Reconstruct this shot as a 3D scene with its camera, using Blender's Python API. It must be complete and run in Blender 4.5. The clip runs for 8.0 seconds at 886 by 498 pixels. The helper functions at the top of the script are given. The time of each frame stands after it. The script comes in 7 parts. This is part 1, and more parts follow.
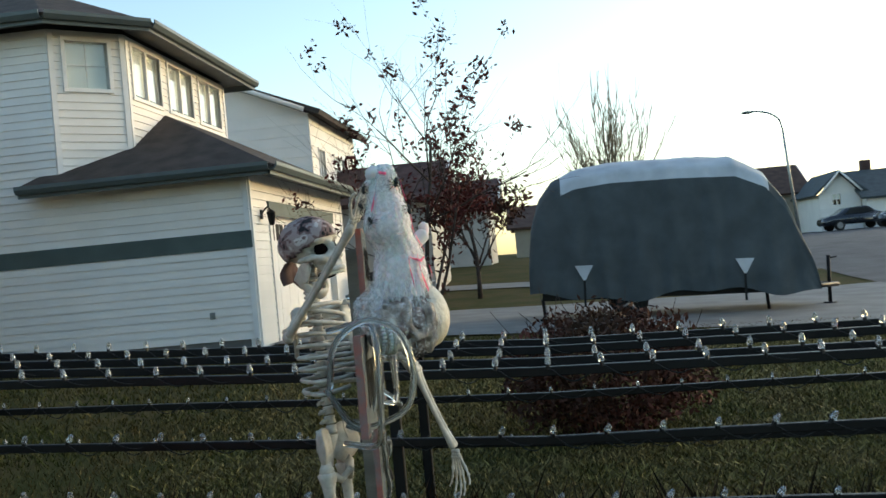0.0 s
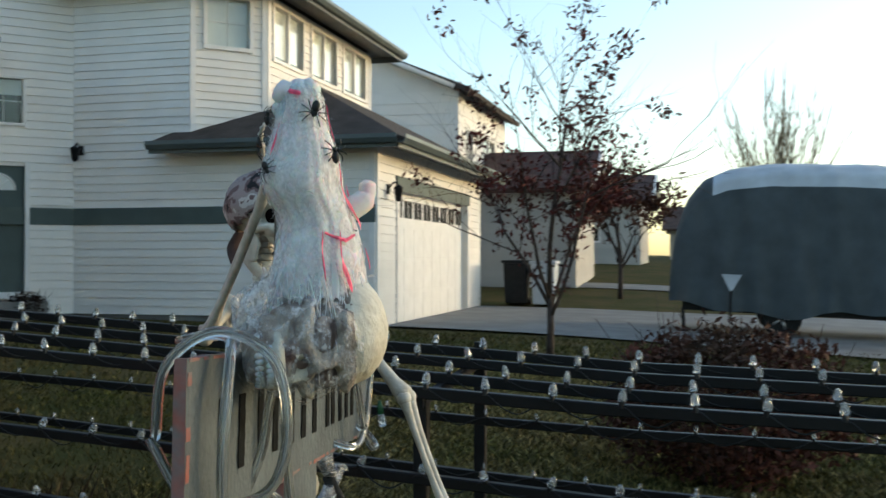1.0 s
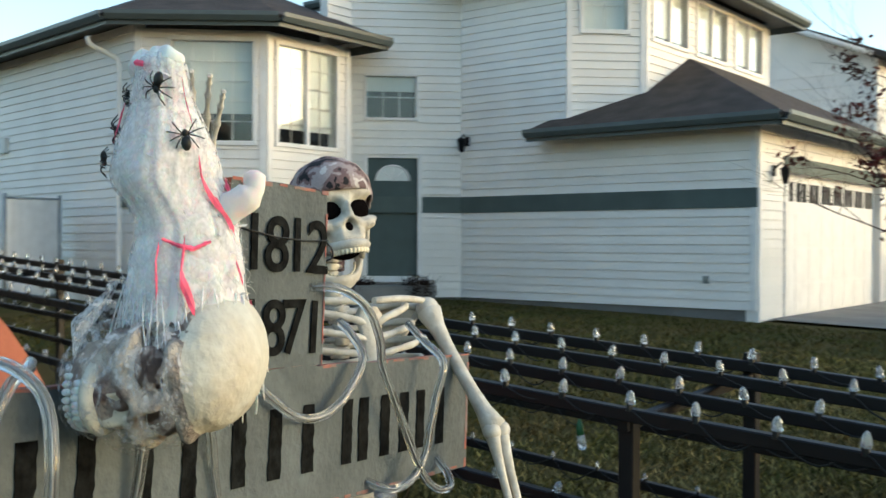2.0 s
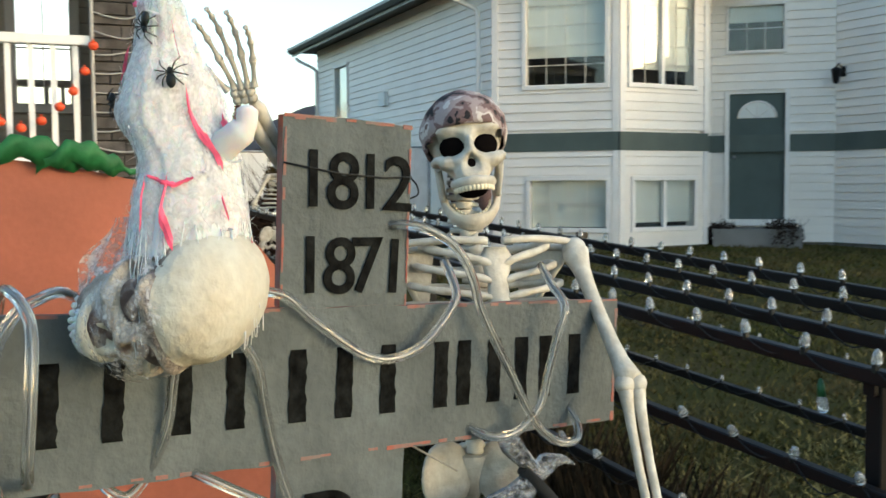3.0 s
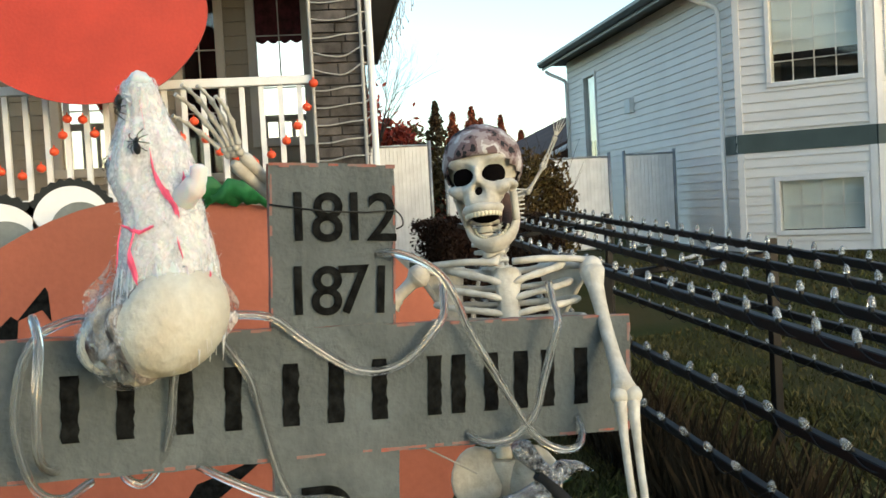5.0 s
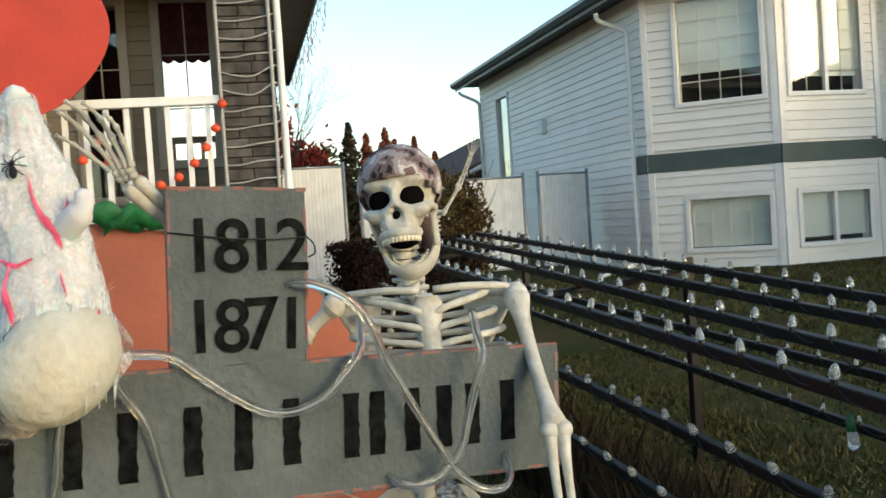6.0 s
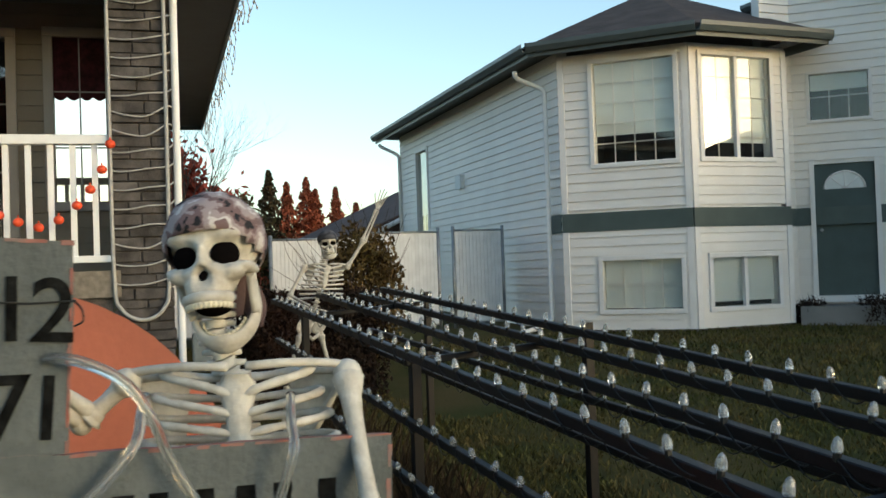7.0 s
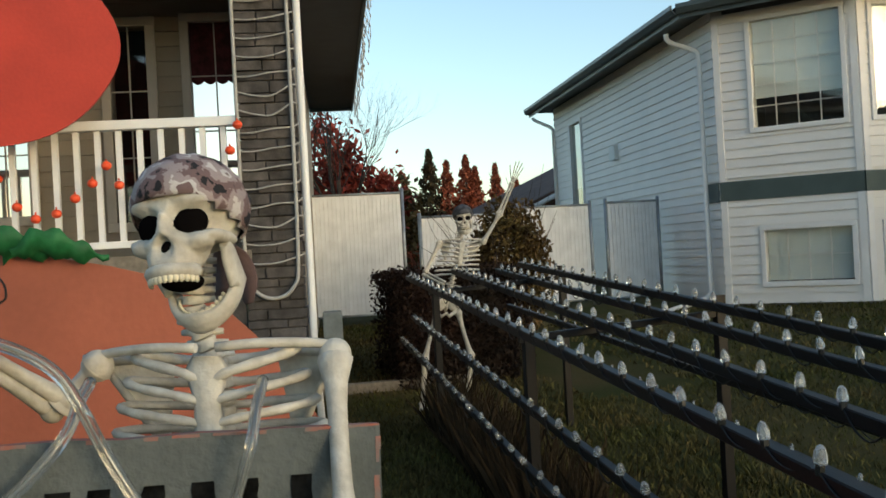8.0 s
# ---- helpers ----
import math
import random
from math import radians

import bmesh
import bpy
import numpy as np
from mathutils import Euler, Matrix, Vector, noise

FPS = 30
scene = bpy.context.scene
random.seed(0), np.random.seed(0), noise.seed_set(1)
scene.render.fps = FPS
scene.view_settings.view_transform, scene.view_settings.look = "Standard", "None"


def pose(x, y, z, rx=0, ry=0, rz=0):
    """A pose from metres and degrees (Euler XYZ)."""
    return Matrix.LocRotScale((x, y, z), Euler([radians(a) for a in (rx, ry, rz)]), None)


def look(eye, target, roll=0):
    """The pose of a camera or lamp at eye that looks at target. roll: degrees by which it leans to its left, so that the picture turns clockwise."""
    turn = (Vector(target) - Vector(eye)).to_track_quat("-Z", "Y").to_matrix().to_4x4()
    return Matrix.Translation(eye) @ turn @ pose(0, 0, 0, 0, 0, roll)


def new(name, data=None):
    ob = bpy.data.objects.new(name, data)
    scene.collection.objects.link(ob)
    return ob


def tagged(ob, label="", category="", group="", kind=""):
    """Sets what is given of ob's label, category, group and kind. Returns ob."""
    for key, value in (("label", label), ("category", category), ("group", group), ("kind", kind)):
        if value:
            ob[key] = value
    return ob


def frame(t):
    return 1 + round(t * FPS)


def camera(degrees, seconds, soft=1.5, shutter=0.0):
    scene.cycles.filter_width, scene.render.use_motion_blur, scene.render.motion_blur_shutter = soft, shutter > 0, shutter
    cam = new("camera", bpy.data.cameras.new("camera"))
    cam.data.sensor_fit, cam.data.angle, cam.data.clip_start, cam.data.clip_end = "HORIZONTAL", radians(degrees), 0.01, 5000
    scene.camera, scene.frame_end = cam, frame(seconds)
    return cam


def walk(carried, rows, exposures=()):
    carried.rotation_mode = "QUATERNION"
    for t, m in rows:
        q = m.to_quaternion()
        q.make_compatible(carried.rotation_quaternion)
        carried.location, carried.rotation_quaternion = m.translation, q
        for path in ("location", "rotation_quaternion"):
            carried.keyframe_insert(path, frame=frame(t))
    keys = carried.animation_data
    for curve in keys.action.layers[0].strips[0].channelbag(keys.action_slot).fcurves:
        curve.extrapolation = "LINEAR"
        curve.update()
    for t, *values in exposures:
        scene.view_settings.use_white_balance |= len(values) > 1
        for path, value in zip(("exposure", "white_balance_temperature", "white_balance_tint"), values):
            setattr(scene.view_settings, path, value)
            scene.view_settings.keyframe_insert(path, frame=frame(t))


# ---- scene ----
cam = camera(48.0, 8.0, shutter=0.25)
PATH = [
    (0, (0.371, 0.908, 1.51), (0.165, 2.897, 1.539), -5.3),
    (0.5, (0.511, 1.515, 1.512), (0.209, 3.492, 1.552), -2.0),
    (1, (0.605, 2.033, 1.493), (0.093, 3.967, 1.513), 0.0),
    (1.5, (0.798, 2.464, 1.534), (-0.104, 4.249, 1.518), -1.3),
    (2, (1.085, 2.778, 1.532), (-0.171, 4.334, 1.52), 0.2),
    (2.2, (1.178, 2.868, 1.54), (-0.21, 4.308, 1.505), 1.1),
    (3.5, (1.43, 3.443, 1.505), (-0.436, 4.151, 1.375), -1.8),
    (4, (1.611, 3.563, 1.516), (-0.318, 4.08, 1.393), -2.0),
    (4.5, (1.723, 3.628, 1.534), (-0.223, 4.07, 1.406), -4.1),
    (5, (1.718, 3.68, 1.54), (-0.228, 4.134, 1.452), -3.2),
    (6.5, (1.474, 3.753, 1.555), (-0.39, 4.477, 1.533), -3.5),
    (7, (1.357, 3.976, 1.562), (-0.488, 4.746, 1.604), -2.0),
    (7.5, (1.269, 4.216, 1.548), (-0.679, 4.665, 1.632), -1.2),
    (8, (1.209, 4.318, 1.532), (-0.74, 4.767, 1.542), -3.2),
]
EXPOSURES = [(0.0, 1.17), (0.5, 1.12), (1.0, 1.13), (1.5, 1.30), (2.2, 1.5), (3.5, 1.48), (4.5, 1.42), (5.2, 1.35), (6.5, 1.2), (7.0, 1.04), (7.5, 0.88), (8.0, 0.80)]
walk(cam, [(t, look(eye, target, roll)) for t, eye, target, roll in PATH], [(t, stops, 6350, 3) for t, stops in EXPOSURES])

# ---- world and light ----
world = bpy.data.worlds.new("dusk_sky")
scene.world = world
world.use_nodes = True
wn = world.node_tree.nodes
sky = wn.new("ShaderNodeTexSky")
sky.sky_type = "NISHITA"
sky.sun_disc = False
sky.sun_elevation = radians(13.0)
sky.sun_rotation = radians(56.0)
sky.air_density = 1.0
sky.dust_density = 1.2
wn["Background"].inputs["Strength"].default_value = 0.15
world.node_tree.links.new(sky.outputs[0], wn["Background"].inputs["Color"])
sun = new("sun", bpy.data.lights.new("sun", "SUN"))
sun.data.energy, sun.data.angle, sun.data.color = 0.15, radians(10), (1.0, 0.72, 0.5)
sun.matrix_world = look((0, 0, 0), (-math.sin(radians(56)), -math.cos(radians(56)), -math.tan(radians(7))))


# ---- materials ----
def mat(name, base, rough=0.6, metal=0.0, scale=8.0, var=0.12, fine=60.0, bump=0.15, second=None, stretch=(1, 1, 1), trans=0.0, each=0.0, coat=0.0, sub=0.0, spec=0.35):
    """A worn surface: two scales of variation in colour, and fine relief."""
    m = bpy.data.materials.new(name)
    m.use_nodes = True
    nt = m.node_tree
    b = nt.nodes["Principled BSDF"]
    b.inputs["Roughness"].default_value, b.inputs["Metallic"].default_value = rough, metal
    b.inputs["Transmission Weight"].default_value, b.inputs["Coat Weight"].default_value = trans, coat
    b.inputs["Subsurface Weight"].default_value = sub
    b.inputs["Specular IOR Level"].default_value = 0.5 if trans or coat else spec
    tc = nt.nodes.new("ShaderNodeTexCoord")
    mp = nt.nodes.new("ShaderNodeMapping")
    mp.inputs["Scale"].default_value = stretch
    nt.links.new(tc.outputs["Object"], mp.inputs[0])
    big, small = nt.nodes.new("ShaderNodeTexNoise"), nt.nodes.new("ShaderNodeTexNoise")
    big.inputs["Scale"].default_value, small.inputs["Scale"].default_value = scale, fine
    big.inputs["Detail"].default_value, small.inputs["Detail"].default_value = 5, 4
    for n in (big, small):
        nt.links.new(mp.outputs[0], n.inputs["Vector"])
    two = second or tuple(c * (1 - 3 * var) for c in base)
    ramp = nt.nodes.new("ShaderNodeValToRGB")
    ramp.color_ramp.elements[0].position, ramp.color_ramp.elements[1].position = 0.32, 0.68
    ramp.color_ramp.elements[0].color, ramp.color_ramp.elements[1].color = (*two, 1), (*base, 1)
    nt.links.new(big.outputs["Fac"], ramp.inputs[0])
    grain = nt.nodes.new("ShaderNodeMapRange")
    grain.inputs["To Min"].default_value, grain.inputs["To Max"].default_value = 1 - 1.2 * var, 1 + 1.2 * var
    nt.links.new(small.outputs["Fac"], grain.inputs["Value"])
    mul = nt.nodes.new("ShaderNodeMix")
    mul.data_type, mul.blend_type = "RGBA", "MULTIPLY"
    mul.inputs["Factor"].default_value = 1
    nt.links.new(ramp.outputs[0], mul.inputs[6])
    nt.links.new(grain.outputs[0], mul.inputs[7])
    out = mul.outputs[2]
    if each:
        oi, mr, hsv = nt.nodes.new("ShaderNodeObjectInfo"), nt.nodes.new("ShaderNodeMapRange"), nt.nodes.new("ShaderNodeHueSaturation")
        mr.inputs["To Min"].default_value, mr.inputs["To Max"].default_value = 1 - each, 1 + each
        nt.links.new(oi.outputs["Random"], mr.inputs["Value"])
        nt.links.new(mr.outputs[0], hsv.inputs["Value"])
        nt.links.new(out, hsv.inputs["Color"])
        out = hsv.outputs[0]
    nt.links.new(out, b.inputs["Base Color"])
    if bump:
        bp = nt.nodes.new("ShaderNodeBump")
        bp.inputs["Strength"].default_value, bp.inputs["Distance"].default_value = bump, 0.01
        nt.links.new(small.outputs["Fac"], bp.inputs["Height"])
        nt.links.new(bp.outputs[0], b.inputs["Normal"])
    return m


def leafy(name, base, second):
    m = mat(name, base, 0.7, scale=1.5, var=0.1, fine=20, bump=0, second=second, spec=0.1)
    nt = m.node_tree
    geo, mr, hsv = nt.nodes.new("ShaderNodeNewGeometry"), nt.nodes.new("ShaderNodeMapRange"), nt.nodes.new("ShaderNodeHueSaturation")
    mr.inputs["To Min"].default_value, mr.inputs["To Max"].default_value = 0.45, 1.6
    b = nt.nodes["Principled BSDF"]
    link = b.inputs["Base Color"].links[0]
    src = link.from_socket
    nt.links.new(geo.outputs["Random Per Island"], mr.inputs["Value"])
    nt.links.new(mr.outputs[0], hsv.inputs["Value"])
    nt.links.new(src, hsv.inputs["Color"])
    nt.links.new(hsv.outputs[0], b.inputs["Base Color"])
    return m


M = dict(
    siding=mat("vinyl_siding", (0.82, 0.785, 0.74), 0.55, scale=1.2, var=0.03, fine=90, bump=0.05, each=0.03),
    siding_far=mat("grey_white_siding", (0.46, 0.44, 0.41), 0.6, scale=1.2, var=0.05, fine=60, bump=0.05, each=0.04),
    trim=mat("white_trim", (0.82, 0.80, 0.78), 0.5, scale=3, var=0.03, bump=0.04),
    band=mat("green_band", (0.085, 0.115, 0.11), 0.6, scale=2, var=0.08, bump=0.06),
    door_green=mat("green_door_paint", (0.06, 0.09, 0.09), 0.45, scale=3, var=0.06, bump=0.03),
    shingle=mat("brown_shingle", (0.075, 0.058, 0.05), 0.9, scale=3, var=0.16, fine=70, bump=0.5),
    shingle_dark=mat("dark_red_shingle", (0.09, 0.05, 0.045), 0.9, scale=3, var=0.16, fine=70, bump=0.5),
    gutter=mat("grey_green_gutter", (0.10, 0.12, 0.12), 0.4, scale=3, var=0.06, bump=0.03),
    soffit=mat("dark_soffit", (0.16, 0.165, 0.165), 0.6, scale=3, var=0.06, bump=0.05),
    concrete=mat("concrete", (0.21, 0.21, 0.205), 0.85, scale=1.5, var=0.1, fine=50, bump=0.25),
    asphalt=mat("asphalt", (0.10, 0.10, 0.105), 0.85, scale=1.2, var=0.12, fine=90, bump=0.4),
    lawn=mat("lawn", (0.046, 0.051, 0.016), 0.95, scale=0.9, var=0.15, fine=35, bump=0.8, second=(0.085, 0.066, 0.027), spec=0.05),
    grass=leafy("grass_blades", (0.054, 0.060, 0.016), (0.088, 0.068, 0.026)),
    # dry straw tone, plus extra brightness painted in for the unshaded lawn
    straw=leafy("lit_straw_blades", (0.15, 0.135, 0.042), (0.20, 0.155, 0.064)),
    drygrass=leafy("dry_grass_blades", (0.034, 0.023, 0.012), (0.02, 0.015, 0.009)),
    glass=mat("window_glass", (0.9, 0.95, 0.95), 0.02, scale=1, var=0.0, bump=0, trans=1.0),
    blind=mat("white_blind", (0.75, 0.77, 0.75), 0.8, scale=2, var=0.04, fine=30, bump=0.1),
    # near-black that paints in the gloom of interiors behind windows
    dark=mat("unlit_interior_black", (0.02, 0.022, 0.024), 0.8, scale=2, var=0.1, bump=0),
    cover=mat("trailer_cover_cloth", (0.075, 0.09, 0.098), 0.8, scale=2.5, var=0.1, fine=120, bump=0.2),
    cover_top=mat("trailer_cover_top", (0.55, 0.58, 0.62), 0.7, scale=2.5, var=0.08, fine=120, bump=0.2),
    black=mat("black_painted_rail", (0.006, 0.0065, 0.008), 0.46, metal=0.0, scale=6, var=0.15, fine=80, bump=0.06, spec=0.22),
    rubber=mat("black_rubber", (0.015, 0.015, 0.015), 0.8, bump=0.2),
    chrome=mat("alloy", (0.6, 0.6, 0.62), 0.3, metal=1.0, bump=0.03),
    bark=mat("bark", (0.07, 0.05, 0.04), 0.9, scale=10, var=0.2, fine=60, bump=0.6),
    bare=mat("bare_twig", (0.20, 0.16, 0.11), 0.9, scale=10, var=0.1, bump=0.2),
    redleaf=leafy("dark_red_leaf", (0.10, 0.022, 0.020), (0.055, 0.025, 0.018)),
    bushleaf=leafy("rust_bush_leaf", (0.10, 0.035, 0.025), (0.05, 0.03, 0.02)),
    olive=leafy("olive_leaf", (0.08, 0.065, 0.022), (0.11, 0.065, 0.028)),
    hedge=leafy("brown_hedge_leaf", (0.026, 0.014, 0.011), (0.016, 0.012, 0.009)),
    # low sunset glow on the firs, put into the needle colour
    fir=leafy("sunset_lit_fir_needle", (0.34, 0.085, 0.045), (0.20, 0.06, 0.03)),
    firgreen=leafy("dark_fir_needle", (0.03, 0.035, 0.018), (0.06, 0.035, 0.018)),
    bone=mat("aged_plastic_bone", (0.58, 0.565, 0.51), 0.55, scale=26, var=0.12, fine=90, bump=0.25, second=(0.40, 0.37, 0.31), spec=0.3),
    socket=mat("black_socket", (0.006, 0.005, 0.005), 1.0, bump=0, spec=0.0),
    teeth=mat("ivory_teeth", (0.72, 0.66, 0.50), 0.4, scale=30, var=0.08),
    greywood=mat("grey_painted_plywood", (0.118, 0.135, 0.140), 0.8, scale=8, var=0.14, fine=60, bump=0.5, second=(0.080, 0.092, 0.095), spec=0.15),
    orangewood=mat("orange_paint_edge", (0.30, 0.085, 0.06), 0.75, scale=28, var=0.15, second=(0.17, 0.14, 0.135)),
    ink=mat("black_brush_paint", (0.012, 0.013, 0.013), 0.8, scale=40, var=0.3, fine=160, bump=0.1, spec=0.05),
    pumpkin=mat("orange_plywood_paint", (0.36, 0.104, 0.060), 0.6, scale=2.5, var=0.08, fine=40, bump=0.12),
    redorange=mat("red_orange_paint", (0.50, 0.045, 0.026), 0.55, scale=2.5, var=0.07, fine=40, bump=0.12),
    green=mat("green_cloth_leaf", (0.02, 0.16, 0.05), 0.6, scale=12, var=0.15),
    gauze=mat("white_gauze", (0.70, 0.69, 0.70), 1.0, scale=9, var=0.04, fine=150, bump=0.05, stretch=(1, 1, 0.8), sub=0.35, spec=0.1),
    pink=mat("neon_pink_paint", (0.95, 0.11, 0.22), 0.6, scale=30, var=0.15),
    skull_white=mat("pale_skull", (0.53, 0.525, 0.46), 0.6, scale=16, var=0.14, fine=70, bump=0.3, second=(0.47, 0.43, 0.34)),
    brown=mat("brown_stain", (0.055, 0.032, 0.028), 0.8, scale=25, var=0.2, bump=0.3, second=(0.15, 0.11, 0.095)),
    camo=mat("camo_cloth", (0.50, 0.46, 0.44), 0.9, scale=22, var=0.08, fine=200, bump=0.2, second=(0.16, 0.12, 0.12)),
    camo_dark=mat("camo_black", (0.015, 0.015, 0.018), 0.9, bump=0.1),
    stone=mat("dark_ledge_stone", (0.10, 0.09, 0.085), 0.85, scale=9, var=0.2, fine=60, bump=0.5, each=0.25),
    tan=mat("tan_siding", (0.30, 0.255, 0.20), 0.6, scale=2, var=0.05, bump=0.08, each=0.04),
    white=mat("white_paint", (0.82, 0.82, 0.82), 0.4, scale=5, var=0.03, bump=0.04),
    slat=mat("white_fence_slat", (0.76, 0.77, 0.78), 0.5, scale=5, var=0.05, bump=0.05, each=0.04),
    steel=mat("galvanised_steel", (0.38, 0.40, 0.41), 0.45, metal=0.7, scale=8, var=0.1),
    grey=mat("grey_plastic", (0.22, 0.24, 0.23), 0.5, bump=0.05),
    wire=mat("black_wire", (0.01, 0.012, 0.012), 0.5, bump=0),
    wire_green=mat("green_wire", (0.02, 0.10, 0.04), 0.5, bump=0),
    plank=mat("weathered_plank", (0.24, 0.21, 0.17), 0.85, scale=4, var=0.12, stretch=(1, 6, 6), bump=0.4),
    brick=mat("brown_far_roof", (0.085, 0.05, 0.04), 0.9, scale=2, var=0.15),
    carpaint=mat("dark_car_paint", (0.03, 0.035, 0.045), 0.2, metal=0.3, bump=0, coat=0.6),
    foil=mat("silver_foil", (0.75, 0.76, 0.78), 0.22, metal=1.0, scale=90, var=0.3, fine=200, bump=1.0, second=(0.06, 0.06, 0.07)),
)


# darker copy of soffit, for the porch beam and the side soffit
M["soffit_dark"] = mat("darker_soffit", (0.085, 0.085, 0.09), 0.6, scale=3, var=0.06, bump=0.05)
M["casing"] = mat("beige_window_casing", (0.46, 0.42, 0.37), 0.5, scale=4, var=0.04, bump=0.05)
M["valance"] = mat("dark_red_cloth", (0.09, 0.02, 0.025), 0.9, scale=20, var=0.2)
M["rope_pale"] = mat("milky_rope_light", (0.42, 0.41, 0.39), 0.35, scale=20, var=0.08, bump=0.05)
M["lantern"] = mat("orange_lantern_plastic", (0.85, 0.10, 0.035), 0.4, scale=20, var=0.06, bump=0.05, sub=0.1)
# red leaf colour raised to hold the sunlight on the far tree
M["redleaf_lit"] = leafy("sunlit_red_leaf", (0.34, 0.05, 0.03), (0.12, 0.03, 0.02))
M["mirror_glass"] = mat("reflecting_glass", (0.85, 0.83, 0.80), 0.03, metal=1.0, scale=1, var=0.0, bump=0)
M["stain"] = mat("stained_gauze", (0.46, 0.42, 0.36), 0.85, scale=24, var=0.18, fine=140, bump=0.6, second=(0.085, 0.05, 0.045))
M["green_dark"] = mat("dark_green_paint", (0.02, 0.05, 0.02), 0.6)


M["navy"] = mat("navy_cloth", (0.02, 0.022, 0.03), 0.85, scale=20, var=0.3, second=(0.10, 0.10, 0.11))


def camo_cloth(m, colours):
    """Sharp-edged camouflage patches in place of the soft variation."""
    ramp = next(n for n in m.node_tree.nodes if n.type == "VALTORGB")
    cr = ramp.color_ramp
    cr.interpolation = "CONSTANT"
    cr.elements[0].position, cr.elements[0].color = 0.0, (*colours[0], 1)
    cr.elements[1].position, cr.elements[1].color = 0.40, (*colours[1], 1)
    for pos, col in ((0.47, colours[2]), (0.58, colours[3]), (0.66, colours[1])):
        cr.elements.new(pos).color = (*col, 1)


camo_cloth(M["camo"], ((0.015, 0.015, 0.018), (0.15, 0.10, 0.10), (0.30, 0.25, 0.25), (0.50, 0.47, 0.46)))


def clear(name, tint, rough, ior=1.45, through_light=0.75):
    m = bpy.data.materials.new(name)
    m.use_nodes = True
    b = m.node_tree.nodes["Principled BSDF"]
    b.inputs["Base Color"].default_value = (*tint, 1)
    b.inputs["Roughness"].default_value, b.inputs["IOR"].default_value = rough, ior
    b.inputs["Transmission Weight"].default_value = through_light
    return m


def veil_cloth(name, lo=0.58, hi=1.0):
    """Torn cotton web: soft white fibres with open holes between them."""
    m = bpy.data.materials.new(name)
    m.use_nodes = True
    nt = m.node_tree
    b, out = nt.nodes["Principled BSDF"], nt.nodes["Material Output"]
    b.inputs["Base Color"].default_value = (0.68, 0.675, 0.68, 1)
    b.inputs["Roughness"].default_value = 1.0
    b.inputs["Specular IOR Level"].default_value = 0.05
    tc, mp = nt.nodes.new("ShaderNodeTexCoord"), nt.nodes.new("ShaderNodeMapping")
    mp.inputs["Scale"].default_value = (1, 1, 0.85)
    no, no2 = nt.nodes.new("ShaderNodeTexNoise"), nt.nodes.new("ShaderNodeTexNoise")
    no.inputs["Scale"].default_value, no.inputs["Detail"].default_value, no.inputs["Distortion"].default_value = 26, 6, 1.5
    no2.inputs["Scale"].default_value, no2.inputs["Detail"].default_value = 160, 4
    ad = nt.nodes.new("ShaderNodeMath")
    ad.operation = "MULTIPLY_ADD"
    ad.inputs[1].default_value = 0.45
    rg = nt.nodes.new("ShaderNodeMapRange")
    rg.inputs["From Min"].default_value, rg.inputs["From Max"].default_value = lo, hi
    tr, mx = nt.nodes.new("ShaderNodeBsdfTransparent"), nt.nodes.new("ShaderNodeMixShader")
    nt.links.new(tc.outputs["Object"], mp.inputs["Vector"])
    nt.links.new(mp.outputs["Vector"], no.inputs["Vector"])
    nt.links.new(mp.outputs["Vector"], no2.inputs["Vector"])
    nt.links.new(no2.outputs["Fac"], ad.inputs[0])
    nt.links.new(no.outputs["Fac"], ad.inputs[2])
    nt.links.new(ad.outputs[0], rg.inputs["Value"])
    nt.links.new(rg.outputs["Result"], mx.inputs["Fac"])
    nt.links.new(tr.outputs[0], mx.inputs[1])
    nt.links.new(b.outputs[0], mx.inputs[2])
    nt.links.new(mx.outputs[0], out.inputs["Surface"])
    return m


M["veil"] = veil_cloth("cotton_web")
M["net"] = veil_cloth("thin_cotton_net", 0.70, 1.15)
M["bulb"] = clear("clear_bulb_plastic", (0.92, 0.95, 0.97), 0.14, 1.45, 0.84)
M["rope"] = clear("clear_rope_tube", (0.80, 0.82, 0.81), 0.10, 1.4, 0.93)


# ---- mesh helpers ----
def obj(name, bm, material, parent=None, label="", smooth=False):
    me = bpy.data.meshes.new(name)
    bm.normal_update()
    bm.to_mesh(me)
    bm.free()
    for mm in material if isinstance(material, (list, tuple)) else [material]:
        me.materials.append(mm)
    if smooth:
        me.polygons.foreach_set("use_smooth", [True] * len(me.polygons))
    ob = new(name, me)
    if parent:
        ob.parent = parent
    if label:
        ob["label"] = label
    return ob


def part(name, bm, material, parent, label="", smooth=False):
    return obj(name, bm, material, parent, label, smooth)


def thing(name, label, category, group="", m=None, kind=""):
    e = new(name)
    if m is not None:
        e.matrix_world = m
    return tagged(e, label, category, group, kind)


